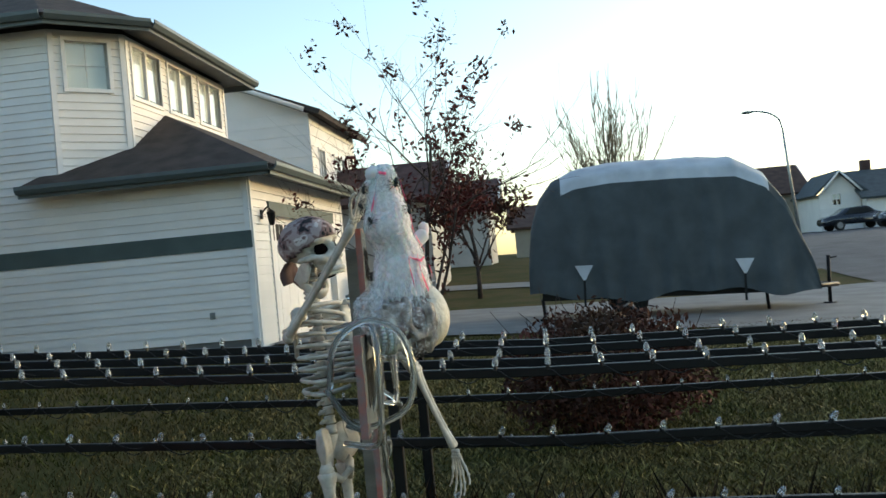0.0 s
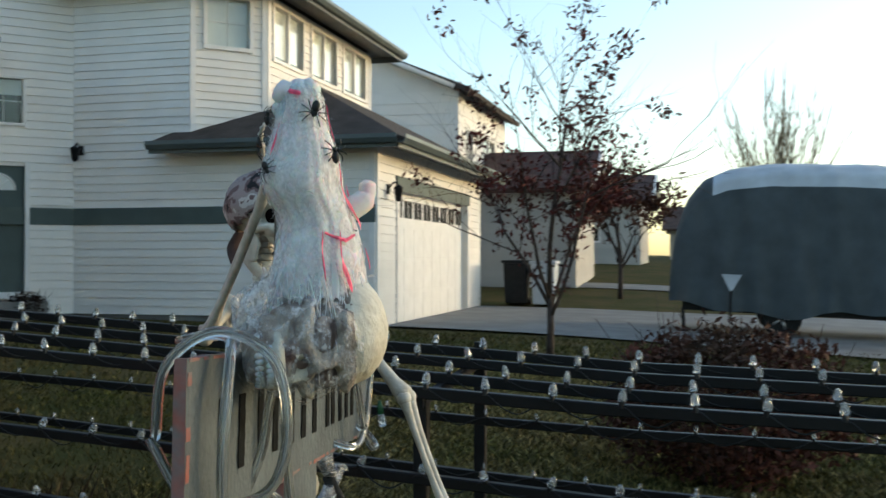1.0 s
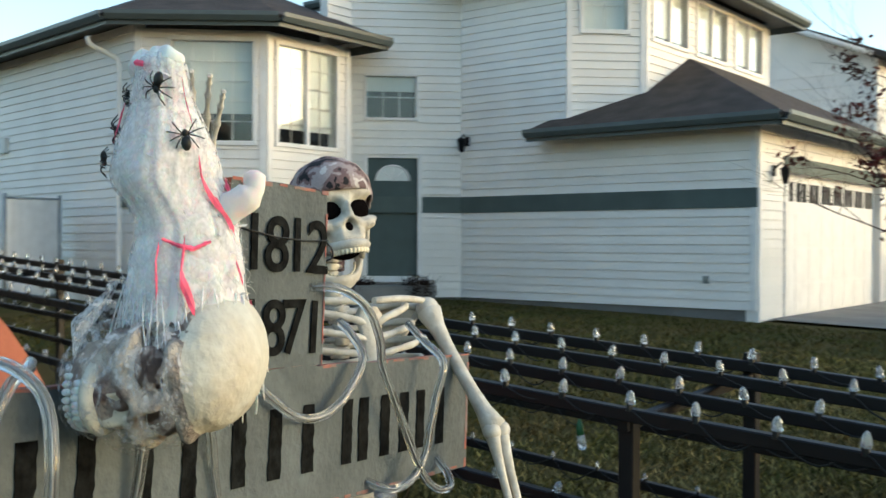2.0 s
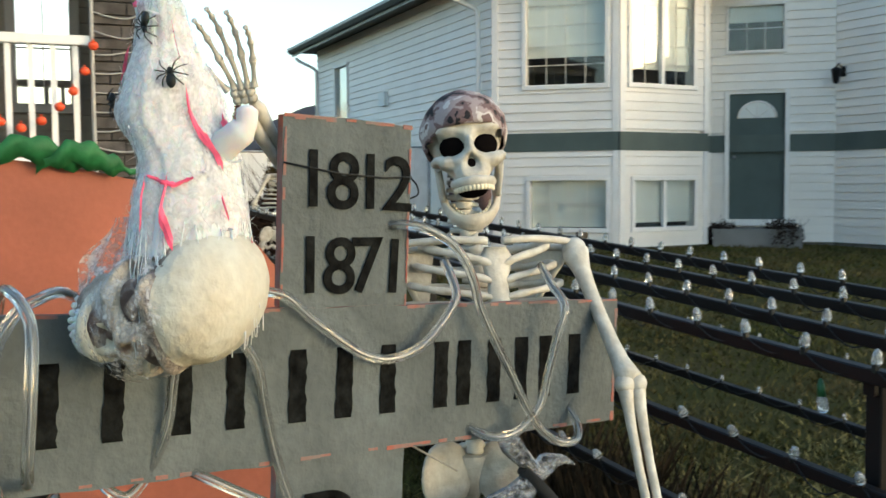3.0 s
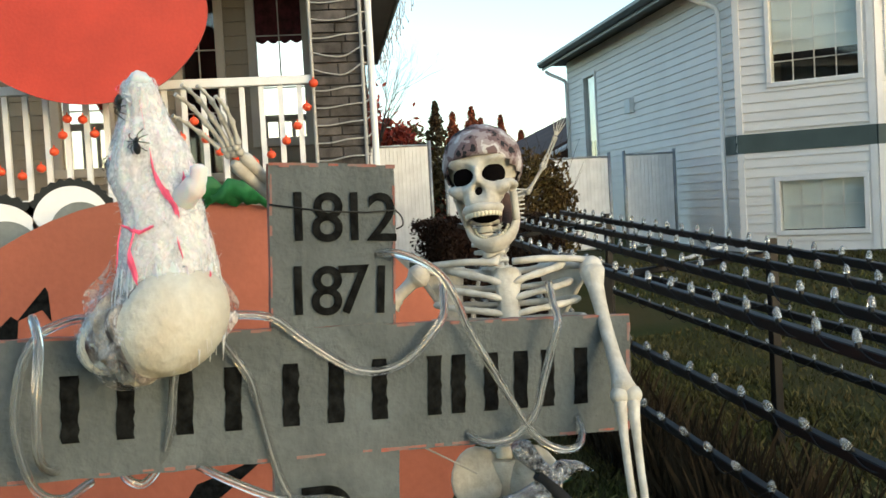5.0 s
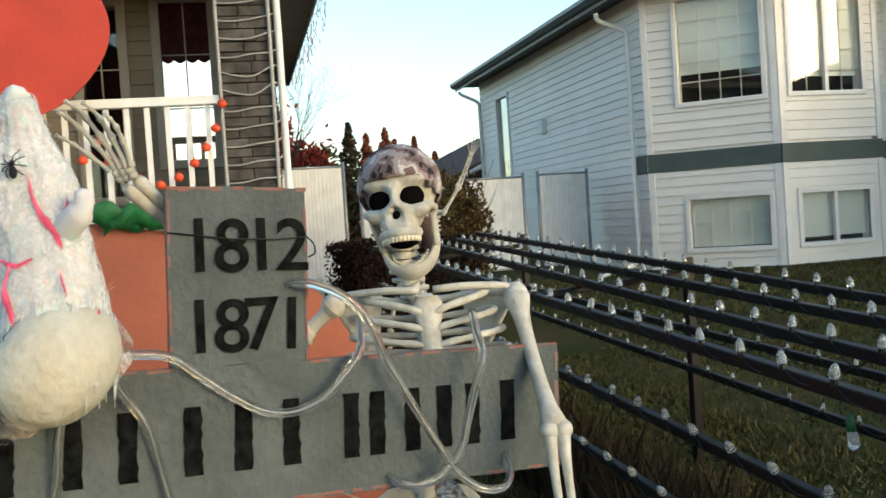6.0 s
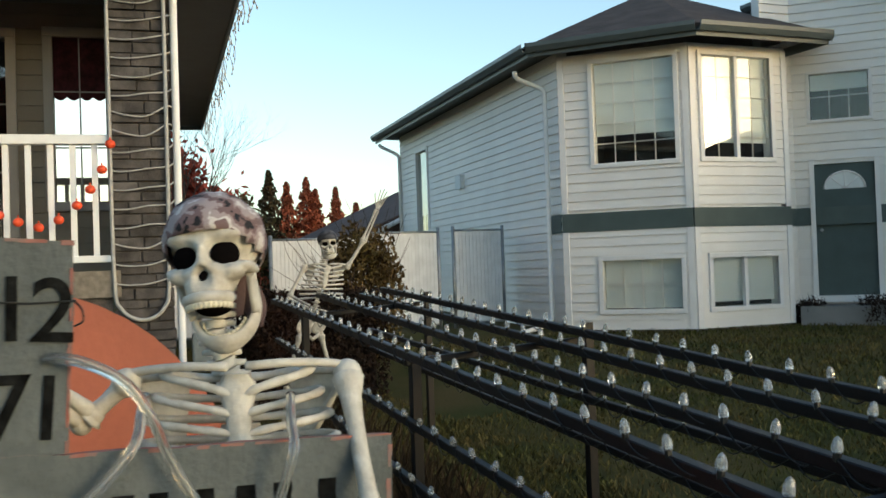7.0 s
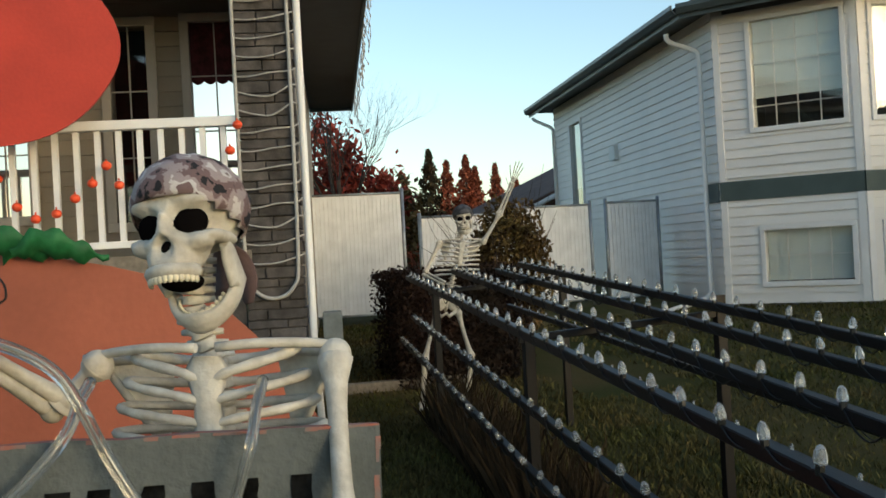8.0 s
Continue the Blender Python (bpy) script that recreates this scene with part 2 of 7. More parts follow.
def box(bm, lo, hi, m=None, bev=0.0, mi=0):
    xs, ys, zs = zip(lo, hi)
    vs = [bm.verts.new(((xs[i], ys[j], zs[k]))) for i in (0, 1) for j in (0, 1) for k in (0, 1)]
    fs = [bm.faces.new([vs[a] for a in q]) for q in ((0, 1, 3, 2), (4, 6, 7, 5), (0, 4, 5, 1), (2, 3, 7, 6), (0, 2, 6, 4), (1, 5, 7, 3))]
    for fc in fs:
        fc.material_index = mi
    if m is not None:
        bmesh.ops.transform(bm, matrix=m, verts=vs)
    if bev:
        es = list({e for fc in fs for e in fc.edges})
        bmesh.ops.bevel(bm, geom=es, offset=bev, segments=2, affect="EDGES", profile=0.6)
    return vs


def boxbm(lo, hi, m=None, bev=0.0):
    bm = bmesh.new()
    box(bm, lo, hi, m, bev)
    return bm


def tube(bm, pts, radii, seg=8, cap=True, mi=0):
    """A round tube through pts, with a radius at each."""
    pts = [Vector(p) for p in pts]
    if not isinstance(radii, (list, tuple)):
        radii = [radii] * len(pts)
    rings, up = [], None
    for i, p in enumerate(pts):
        d = (pts[min(i + 1, len(pts) - 1)] - pts[max(i - 1, 0)]).normalized()
        if up is None:
            up = d.orthogonal().normalized()
        up = (up - d * up.dot(d))
        up = up.normalized() if up.length > 1e-5 else d.orthogonal().normalized()
        side = d.cross(up)
        rings.append([bm.verts.new(p + (up * math.cos(2 * math.pi * k / seg) + side * math.sin(2 * math.pi * k / seg)) * radii[i]) for k in range(seg)])
    for a, b in zip(rings, rings[1:]):
        for k in range(seg):
            fc = bm.faces.new((a[k], a[(k + 1) % seg], b[(k + 1) % seg], b[k]))
            fc.material_index, fc.smooth = mi, True
    if cap:
        for r in (rings[0][::-1], rings[-1]):
            bm.faces.new(r).material_index = mi
    return rings


def spline(pts, n=6):
    """Catmull-Rom points through pts."""
    p = [Vector(q) for q in pts]
    p = [2 * p[0] - p[1]] + p + [2 * p[-1] - p[-2]]
    out = []
    for i in range(1, len(p) - 2):
        for k in range(n):
            t = k / n
            a, b, c, d = p[i - 1], p[i], p[i + 1], p[i + 2]
            out.append(0.5 * (2 * b + (c - a) * t + (2 * a - 5 * b + 4 * c - d) * t * t + (3 * b - a - 3 * c + d) * t ** 3))
    return out + [p[-2]]


def ball(bm, c, r, m=None, u=16, v=10, mi=0):
    """An ellipsoid with radii r about c."""
    got = bmesh.ops.create_uvsphere(bm, u_segments=u, v_segments=v, radius=1, matrix=(m or Matrix()) @ Matrix.Translation(c) @ Matrix.Diagonal((*r, 1)))["verts"]
    for fc in {fc for w in got for fc in w.link_faces}:
        fc.material_index, fc.smooth = mi, True
    return got


def prism(bm, poly, d0, d1, m=None, mi=0):
    """A plate with the outline poly, given as (y, z) in the plane x = 0, from x = d0 to d1."""
    a = [bm.verts.new((d0, y, z)) for y, z in poly]
    b = [bm.verts.new((d1, y, z)) for y, z in poly]
    fs = [bm.faces.new(a[::-1]), bm.faces.new(b)]
    for i in range(len(poly)):
        j = (i + 1) % len(poly)
        fs.append(bm.faces.new((a[i], a[j], b[j], b[i])))
    for fc in fs:
        fc.material_index = mi
    if m is not None:
        bmesh.ops.transform(bm, matrix=m, verts=a + b)
    bmesh.ops.recalc_face_normals(bm, faces=fs)
    return fs


def solid(bm, t):
    """Thickness for a sheet."""
    bm.normal_update()
    bmesh.ops.solidify(bm, geom=bm.faces[:], thickness=t)
    bmesh.ops.recalc_face_normals(bm, faces=bm.faces)


def ease(v, a, b):
    t = min(1.0, max(0.0, (v - a) / (b - a)))
    return t * t * (3 - 2 * t)


def gz(x, y):
    """The height of the ground."""
    z = 0.32 * ease(y, 6.0, 13.0) + 0.022 * min(max(-x, 0), 20) + 0.2 * ease(-x, 8, 14) * (1 - ease(y, 7, 12))
    z -= 0.25 * ease(x, -3, 8)
    return z + 0.95 * ease(y, 22, 44) + 0.01 * max(0, y - 44)


# ---- ground ----
def sheet(name, material, x0, x1, y0, y1, nx, ny, lift=0.0, warp=0.0, label="", outline=None):
    bm = bmesh.new()
    gr = []
    for i in range(nx + 1):
        row = []
        for j in range(ny + 1):
            x, y = x0 + (x1 - x0) * i / nx, y0 + (y1 - y0) * j / ny
            if outline:
                x, y = outline(i / nx, j / ny)
            row.append(bm.verts.new((x, y, gz(x, y) + lift + warp * noise.noise((x * 1.7, y * 1.7, 0)))))
        gr.append(row)
    for i in range(nx):
        for j in range(ny):
            bm.faces.new((gr[i][j], gr[i + 1][j], gr[i + 1][j + 1], gr[i][j + 1]))
    return tagged(obj(name, bm, material, smooth=True), label, kind="structure")


def graded(a, b, n, near, p=3.0):
    """Places from a to b that lie closest together round near."""
    return [near + (abs(k / n * 2 - 1) ** p) * ((b - near) if k * 2 > n else (a - near)) for k in range(n + 1)]


gxs, gys = graded(-900, 900, 120, 0), graded(-900, 1500, 120, 8)
bm = bmesh.new()
gv = [[bm.verts.new((x, y, gz(x, min(y, 90)) - 0.004 + 0.012 * noise.noise((x, y, 0)) * (abs(x) < 40 and abs(y) < 60))) for y in gys] for x in gxs]
for i in range(120):
    for j in range(120):
        bm.faces.new((gv[i][j], gv[i + 1][j], gv[i + 1][j + 1], gv[i][j + 1]))
tagged(obj("ground", bm, M["lawn"], smooth=True), "patchy autumn lawn, green with dry straw tufts", kind="structure")
sheet("driveway", M["concrete"], 0, 0, 0, 0, 16, 10, 0.03, 0, "pale concrete driveway in front of the garage", lambda u, v: (-4.3 + 12.3 * u, (16.9 - 3.2 * u * u) * (1 - v) + (23.6 + 1.5 * u) * v))
sheet("pavement", M["concrete"], -3.5, 8.0, 30.0, 31.6, 10, 4, 0.035, 0, "pale concrete path across the far lawns")
sheet("road", M["asphalt"], 0, 0, 0, 0, 8, 60, 0.02, 0, "grey asphalt street beyond the driveway", lambda u, v: (8.0 + 9.0 * u + 24 * ease(v, 0.35, 1.0), -25 + 150 * v))


# ---- buildings ----
def cells(lo, hi, holes):
    """The rectangles of a wall lo..hi in (u, z) that remain round the holes (u0, z0, u1, z1)."""
    us = sorted({lo[0], hi[0], *[h[0] for h in holes], *[h[2] for h in holes]})
    zs = sorted({lo[1], hi[1], *[h[1] for h in holes], *[h[3] for h in holes]})
    for a, b in zip(us, us[1:]):
        for c, d in zip(zs, zs[1:]):
            if not any(h[0] < (a + b) / 2 < h[2] and h[1] < (c + d) / 2 < h[3] for h in holes):
                yield a, c, b, d


def wall(name, house, p0, p1, z0, z1, holes=(), board=0.138, mats=("siding",), skip=(), gap=0.0, thick=0.16):
    """A boarded wall from p0 to p1 seen from its right-hand side; u runs along it. Boards keep clear of skip (z0, z1) and the holes."""
    a, b = Vector((*p0, 0)), Vector((*p1, 0))
    d = (b - a).normalized()
    nrm = Vector((d.y, -d.x, 0))
    m = Matrix(((d.x, nrm.x, 0, a.x), (d.y, nrm.y, 0, a.y), (0, 0, 1, 0), (0, 0, 0, 1)))
    length = (b - a).length
    bm = bmesh.new()
    for u0, c0, u1, c1 in cells((0, z0), (length, z1), list(holes)):
        box(bm, (u0, -thick, c0), (u1, 0, c1))
    bmesh.ops.remove_doubles(bm, verts=bm.verts, dist=1e-4)
    w = part(name, bm, M[mats[0]], house)
    w.matrix_local = m
    n = int(round((z1 - z0) / board))
    h = (z1 - z0) / n
    for k in range(n):
        lo, hi = z0 + k * h, z0 + (k + 1) * h
        mid = (lo + hi) / 2
        if any(s0 < mid < s1 for s0, s1 in skip):
            continue
        spans = [(gap, length - gap)]
        for u0, c0, u1, c1 in holes:
            if c0 - h * 0.3 < mid < c1 + h * 0.3:
                spans = [q for s in spans for q in ((s[0], min(s[1], u0)), (max(s[0], u1), s[1])) if q[1] - q[0] > 0.02]
        for s0, s1 in spans:
            bm = bmesh.new()
            vs = [bm.verts.new(q) for q in ((s0, 0.001, lo), (s1, 0.001, lo), (s1, 0.024, lo), (s0, 0.024, lo), (s0, 0.001, hi - 0.006), (s1, 0.001, hi - 0.006), (s1, 0.006, hi - 0.006), (s0, 0.006, hi - 0.006))]
            for q in ((0, 1, 2, 3), (3, 2, 6, 7), (4, 7, 6, 5), (0, 3, 7, 4), (1, 5, 6, 2)):
                bm.faces.new([vs[i] for i in q][::-1])
            bmesh.ops.recalc_face_normals(bm, faces=bm.faces)
            part("siding_board", bm, M[mats[0]], w)
    return w, m


def window(house, m, u0, z0, u1, z1, panes=1, grid=(0, 0), blind=0.75, frame_w=0.07, split=()):
    """A framed window with glass, glazing bars, and a blind in a recess painted near-black as unlit room, in the wall
    whose matrix is m.
    """
    bm = bmesh.new()
    f, o = frame_w, 0.045
    for q in ((u0 - f, z0 - f, u1 + f, z0), (u0 - f, z1, u1 + f, z1 + f), (u0 - f, z0, u0, z1), (u1, z0, u1 + f, z1)):
        box(bm, (q[0], -0.02, q[1]), (q[2], o, q[3]), bev=0.008)
    w = part("window", bm, M["trim"], house)
    w.matrix_local = m
    bm = bmesh.new()
    for k in range(1, panes):
        u = u0 + (u1 - u0) * k / panes
        box(bm, (u - 0.03, -0.04, z0), (u + 0.03, 0.03, z1))
    for k in range(panes):
        a, b = u0 + (u1 - u0) * k / panes, u0 + (u1 - u0) * (k + 1) / panes
        for j in range(1, grid[0] + 1):
            x = a + (b - a) * j / (grid[0] + 1)
            box(bm, (x - 0.008, -0.045, z0), (x + 0.008, -0.03, z1))
        for j in range(1, grid[1] + 1):
            z = z0 + (z1 - z0) * j / (grid[1] + 1)
            box(bm, (a, -0.045, z - 0.008), (b, -0.03, z + 0.008))
    if len(bm.verts):
        part("glazing_bar", bm, M["trim"], w)
    else:
        bm.free()
    g = part("pane", boxbm((u0, -0.03, z0), (u1, -0.024, z1)), M["glass"], w)
    g.visible_shadow = False
    # shallow box whose black colour stands for the unlit room's shade
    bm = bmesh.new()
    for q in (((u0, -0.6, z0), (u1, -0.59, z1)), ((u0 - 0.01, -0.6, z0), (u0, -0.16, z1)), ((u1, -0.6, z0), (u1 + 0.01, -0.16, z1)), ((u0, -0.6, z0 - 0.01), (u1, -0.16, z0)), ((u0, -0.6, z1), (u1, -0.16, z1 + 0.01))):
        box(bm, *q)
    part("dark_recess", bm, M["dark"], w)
    if blind > 0:
        part("blind", boxbm((u0 + 0.01, -0.10, z1 - (z1 - z0) * blind), (u1 - 0.01, -0.085, z1)), M["blind"], w)
    return w


def strip(house, name, m, u0, z0, u1, z1, out, material, back=0.0):
    s = part(name, boxbm((u0, back, z0), (u1, out, z1)), material, house)
    s.matrix_local = m
    return s


def roof(house, eave, ridge, faces, z_mat, name="roof", drop=0.16):
    """A roof from its eave points and ridge points; faces index into both lists."""
    bm = bmesh.new()
    vs = [bm.verts.new(p) for p in (*eave, *ridge)]
    for q in faces:
        bm.faces.new([vs[i] for i in q])
    solid(bm, 0.05)
    bmesh.ops.recalc_face_normals(bm, faces=bm.faces)
    return part(name, bm, z_mat, house)


def eaves(house, pts, inner, gutter=True):
    """Soffit plates between the outer eave line pts and the wall line inner, and a gutter along the outer line."""
    bm = bmesh.new()
    for (a, b), (c, d) in zip(zip(pts, pts[1:]), zip(inner, inner[1:])):
        top = [Vector(q) for q in (a, b, d, c)]
        top[2].z, top[3].z = top[1].z, top[0].z
        lo = [bm.verts.new(q - Vector((0, 0, 0.03))) for q in top]
        hi = [bm.verts.new(q - Vector((0, 0, 0.012))) for q in top]
        bm.faces.new(lo[::-1]), bm.faces.new(hi)
        for i in range(4):
            bm.faces.new((lo[i], lo[(i + 1) % 4], hi[(i + 1) % 4], hi[i]))
    bmesh.ops.recalc_face_normals(bm, faces=bm.faces)
    part("soffit", bm, M["soffit"], house)
    prof = [(0, -0.10), (0.07, -0.10), (0.12, -0.03), (0.12, 0.03), (0.10, 0.03), (0.10, -0.02), (0.06, -0.08), (0, -0.08)]
    for a, b in zip(pts, pts[1:]):
        a, b = Vector(a), Vector(b)
        d = (b - a).normalized()
        nrm = Vector((d.y, -d.x, 0)).normalized()
        bm = bmesh.new()
        ra = [bm.verts.new(a + nrm * u + Vector((0, 0, w))) for u, w in prof]
        rb = [bm.verts.new(b + nrm * u + Vector((0, 0, w))) for u, w in prof]
        for i in range(len(prof)):
            j = (i + 1) % len(prof)
            bm.faces.new((ra[i], ra[j], rb[j], rb[i]))
        bm.faces.new(ra[::-1]), bm.faces.new(rb)
        bmesh.ops.recalc_face_normals(bm, faces=bm.faces)
        part("gutter", bm, M["gutter"], house)
        bm = bmesh.new()
        fa = [bm.verts.new(q) for q in (a + Vector((0, 0, -0.16)), b + Vector((0, 0, -0.16)), b + Vector((0, 0, 0.02)), a + Vector((0, 0, 0.02)))]
        fb = [bm.verts.new(v.co - nrm * 0.03) for v in fa]
        bm.faces.new(fa), bm.faces.new(fb[::-1])
        for i in range(4):
            bm.faces.new((fa[i], fb[i], fb[(i + 1) % 4], fa[(i + 1) % 4]))
        bmesh.ops.recalc_face_normals(bm, faces=bm.faces)
        part("fascia", bm, M["gutter"], house)


# ---- the neighbour's house ----
NB = thing("house", "pale vinyl-sided two-storey house with dark green band and brown roofs", "house")
BAND = ((2.06, 2.34),)
SB = 0.58
# side wall towards the camera's lot, bay, entry, garage, tower
sideA, bayL, bayM, bayR = (-21.3, 12.40), (-11.93, 11.52), (-10.54, 12.89), (-10.54, 14.67)
entL, entR = (-11.06, 15.26), (-10.10, 16.22)
garL, garC, garB = (-9.69, 16.63), (-4.34, 16.63), (-4.34, 24.0)
towC, towD, towE = (-7.53, 16.63), (-6.60, 17.56), (-6.60, 22.9)
w1, m1 = wall("side_wall", NB, sideA, bayL, SB, 4.83, [(1.45, 2.45, 2.3, 4.24)], skip=())
window(NB, m1, 1.45, 2.45, 2.3, 4.24, blind=0.8)
L45 = (Vector(bayM) - Vector(bayL)).length
w2, m2 = wall("bay_wall", NB, bayL, bayM, SB, 4.75, [(0.54, 3.07, 1.74, 4.58), (0.60, 0.88, 1.76, 1.61)], skip=BAND, gap=0.06)
window(NB, m2, 0.54, 3.07, 1.74, 4.58, grid=(3, 4), blind=0.72)
window(NB, m2, 0.60, 0.88, 1.76, 1.61, grid=(3, 1), blind=0.98)
w3, m3 = wall("bay_wall", NB, bayM, bayR, SB, 4.75, [(0.22, 3.08, 1.46, 4.58), (0.29, 0.88, 1.49, 1.60)], skip=BAND, gap=0.06)
window(NB, m3, 0.22, 3.08, 1.46, 4.58, panes=2, grid=(1, 4), blind=0.85)
window(NB, m3, 0.29, 0.88, 1.49, 1.60, panes=2, blind=0.9)
w4, m4 = wall("bay_return_wall", NB, bayR, (-11.06, 14.67), SB, 4.75, skip=BAND)
w4b, m4b = wall("entry_side_wall", NB, (-11.06, 14.67), entL, SB, 6.0, skip=BAND)
LE = (Vector(garL) - Vector(entL)).length
w5, m5 = wall("entry_wall", NB, entL, garL, SB, 6.0, [(0.29, 0.95, 1.17, 3.02), (0.27, 3.72, 1.13, 4.44)], skip=BAND)
window(NB, m5, 0.27, 3.72, 1.13, 4.44, grid=(2, 1), blind=0.35, frame_w=0.05)
w6, m6 = wall("garage_side_wall", NB, garL, garC, SB, 3.42, skip=BAND, gap=0.0)
w6b, m6b = wall("tower_side_wall", NB, garL, towC, 3.42, 6.0)
L7 = (Vector(towD) - Vector(towC)).length
w7, m7 = wall("tower_corner_wall", NB, towC, towD, 3.3, 6.0, [(0.28, 5.02, 1.0, 5.82)], gap=0.06)
window(NB, m7, 0.28, 5.02, 1.0, 5.82, grid=(1, 1), blind=0.97)
TW = [(0.25, 4.95, 1.5, 5.85), (1.95, 4.95, 3.2, 5.85), (3.65, 4.95, 4.95, 5.85)]
w8, m8 = wall("tower_front_wall", NB, towD, towE, 3.3, 6.0, TW, gap=0.06)
for q in TW:
    window(NB, m8, *q, panes=2, blind=0.9)
w9, m9 = wall("garage_front_wall", NB, garC, garB, 0.36, 3.42, [(1.15, 0.36, 6.0, 2.62)], skip=(), gap=0.06)
# garage door with its panels
gd = part("garage_door", boxbm((1.15, -0.12, 0.36), (6.0, -0.10, 2.62)), M["white"], NB, "white sectional garage door with a row of small windows")
gd.matrix_local = m9
for r in range(4):
    for c in range(8):
        u, z = 1.19 + c * 0.603, 0.40 + r * 0.56
        if r == 3:
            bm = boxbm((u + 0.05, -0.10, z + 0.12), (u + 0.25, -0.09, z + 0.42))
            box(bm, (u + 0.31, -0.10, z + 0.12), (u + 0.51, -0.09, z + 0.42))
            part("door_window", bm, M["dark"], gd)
        else:
            part("door_panel", boxbm((u + 0.03, -0.10, z), (u + 0.56, -0.0955, z + 0.5), bev=0.002), M["white"], gd)
strip(NB, "door_casing", m9, 1.0, 0.36, 1.15, 2.75, 0.04, M["trim"])
strip(NB, "door_casing", m9, 6.0, 0.36, 6.15, 2.75, 0.04, M["trim"])
strip(NB, "door_lintel", m9, 1.0, 2.62, 6.15, 2.86, 0.05, M["band"])
# band, corner posts, foundation
for m, ln in ((m2, L45), (m3, 1.78), (m4, 0.52), (m4b, 0.59), (m5, LE), (m6, 5.35)):
    strip(NB, "band", m, 0.0, 2.06, ln, 2.34, 0.03, M["band"])
strip(NB, "band", m1, 8.93, 2.06, 9.40, 2.34, 0.034, M["band"])
for m, u, z0, z1 in ((m2, 0, SB, 4.7), (m2, L45 - 0.09, SB, 4.7), (m3, 0, SB, 4.7), (m3, 1.69, SB, 4.7), (m6, 5.26, SB, 3.4), (m9, 0, 0.36, 3.4), (m7, 0, 3.5, 5.95), (m7, L7 - 0.09, 3.5, 5.95), (m8, 0, 3.5, 5.95), (m8, 5.25, 3.5, 5.95)):
    for c0, c1 in ((z0, min(z1, 2.06)), (max(z0, 2.34), z1)) if z0 < 2 and m is not m9 else ((z0, z1),):
        strip(NB, "corner_post", m, u, c0, u + 0.09, c1, 0.034, M["trim"])
for m, ln in ((m1, 9.41), (m2, L45), (m3, 1.78), (m4, 0.52), (m4b, 0.59), (m5, LE), (m6, 5.35)):
    strip(NB, "foundation", m, 0.0, -0.2, ln, SB, -0.03, M["concrete"], back=-0.14)
# entry door
ed = part("entry_door", boxbm((0.29, -0.09, 0.95), (1.17, -0.05, 3.02)), M["door_green"], NB, "dark green entry door with a half-round fan light")
ed.matrix_local = m5
bm = bmesh.new()
fan = [(0.73 + 0.30 * math.cos(a * math.pi / 12), 2.62 + 0.27 * math.sin(a * math.pi / 12)) for a in range(13)]
prism(bm, fan, 0.0, 0.014, Matrix(((0, 1, 0, 0), (1, 0, 0, -0.05), (0, 0, 1, 0), (0, 0, 0, 1))))
part("fan_light", bm, M["blind"], ed, "pale half-round fan light")
bm = bmesh.new()
tube(bm, [(0.73 + 0.30 * math.cos(a * math.pi / 12), -0.03, 2.62 + 0.27 * math.sin(a * math.pi / 12)) for a in range(13)], 0.016, 6)
for a in (3, 6, 9):
    tube(bm, [(0.73, -0.03, 2.62), (0.73 + 0.30 * math.cos(a * math.pi / 12), -0.03, 2.62 + 0.27 * math.sin(a * math.pi / 12))], 0.008, 5)
part("fan_light_frame", bm, M["trim"], ed)
bm = bmesh.new()
ball(bm, (0.37, -0.01, 1.98), (0.03, 0.03, 0.03), u=10, v=8)
part("door_knob", bm, M["steel"], ed)
strip(NB, "door_casing", m5, 0.22, 0.93, 0.29, 3.09, 0.05, M["trim"])
strip(NB, "door_casing", m5, 1.17, 0.93, 1.24, 3.09, 0.05, M["trim"])
strip(NB, "door_sill", m5, 0.2, 0.85, 1.26, 0.95, 0.12, M["trim"])
strip(NB, "entry_step", m5, 0.05, 0.3, 1.4, 0.82, 0.9, M["concrete"])
# wall lamp, vent box, outlet
s = strip(NB, "vent_hood", m1, 4.48, 3.15, 4.82, 3.42, 0.10, M["blind"])
strip(NB, "outlet_box", m6, 4.55, 0.95, 4.63, 1.06, 0.05, M["grey"])


def carriage_lamp(m, u, z):
    bm = boxbm((u - 0.04, 0.02, z - 0.02), (u + 0.04, 0.05, z + 0.14))
    tube(bm, [(u, 0.04, z + 0.08), (u, 0.14, z + 0.18), (u, 0.2, z + 0.12)], 0.014, 6)
    tube(bm, [(u, 0.2, z - 0.14), (u, 0.2, z - 0.10), (u, 0.2, z + 0.06), (u, 0.2, z + 0.08), (u, 0.2, z + 0.13)], [0.03, 0.05, 0.075, 0.085, 0.01], 8)
    lamp = part("wall_lamp", bm, M["black"], NB, "black carriage lamp")
    lamp.matrix_local = m


carriage_lamp(m6b, 0.16, 2.95 + 0.3)
carriage_lamp(m9, 0.55, 2.55)
# roofs
ZB = 4.88
eb = [(-21.85, 11.95, ZB), (-11.9, 11.0, ZB), (-10.0, 12.66, ZB), (-10.0, 15.05, ZB), (-11.6, 15.05, ZB)]
roof(NB, [(-21.9, 11.9, ZB), (-11.88, 10.95, ZB), (-9.95, 12.64, ZB), (-9.95, 15.1, ZB), (-12.0, 16.5, ZB + 0.6), (-21.9, 17.5, ZB)], [(-13.6, 14.4, 6.45), (-19.0, 14.7, 6.45)],
     [(0, 1, 6, 7), (1, 2, 6), (2, 3, 6), (3, 4, 6), (4, 5, 7, 6), (5, 0, 7)], M["shingle"])
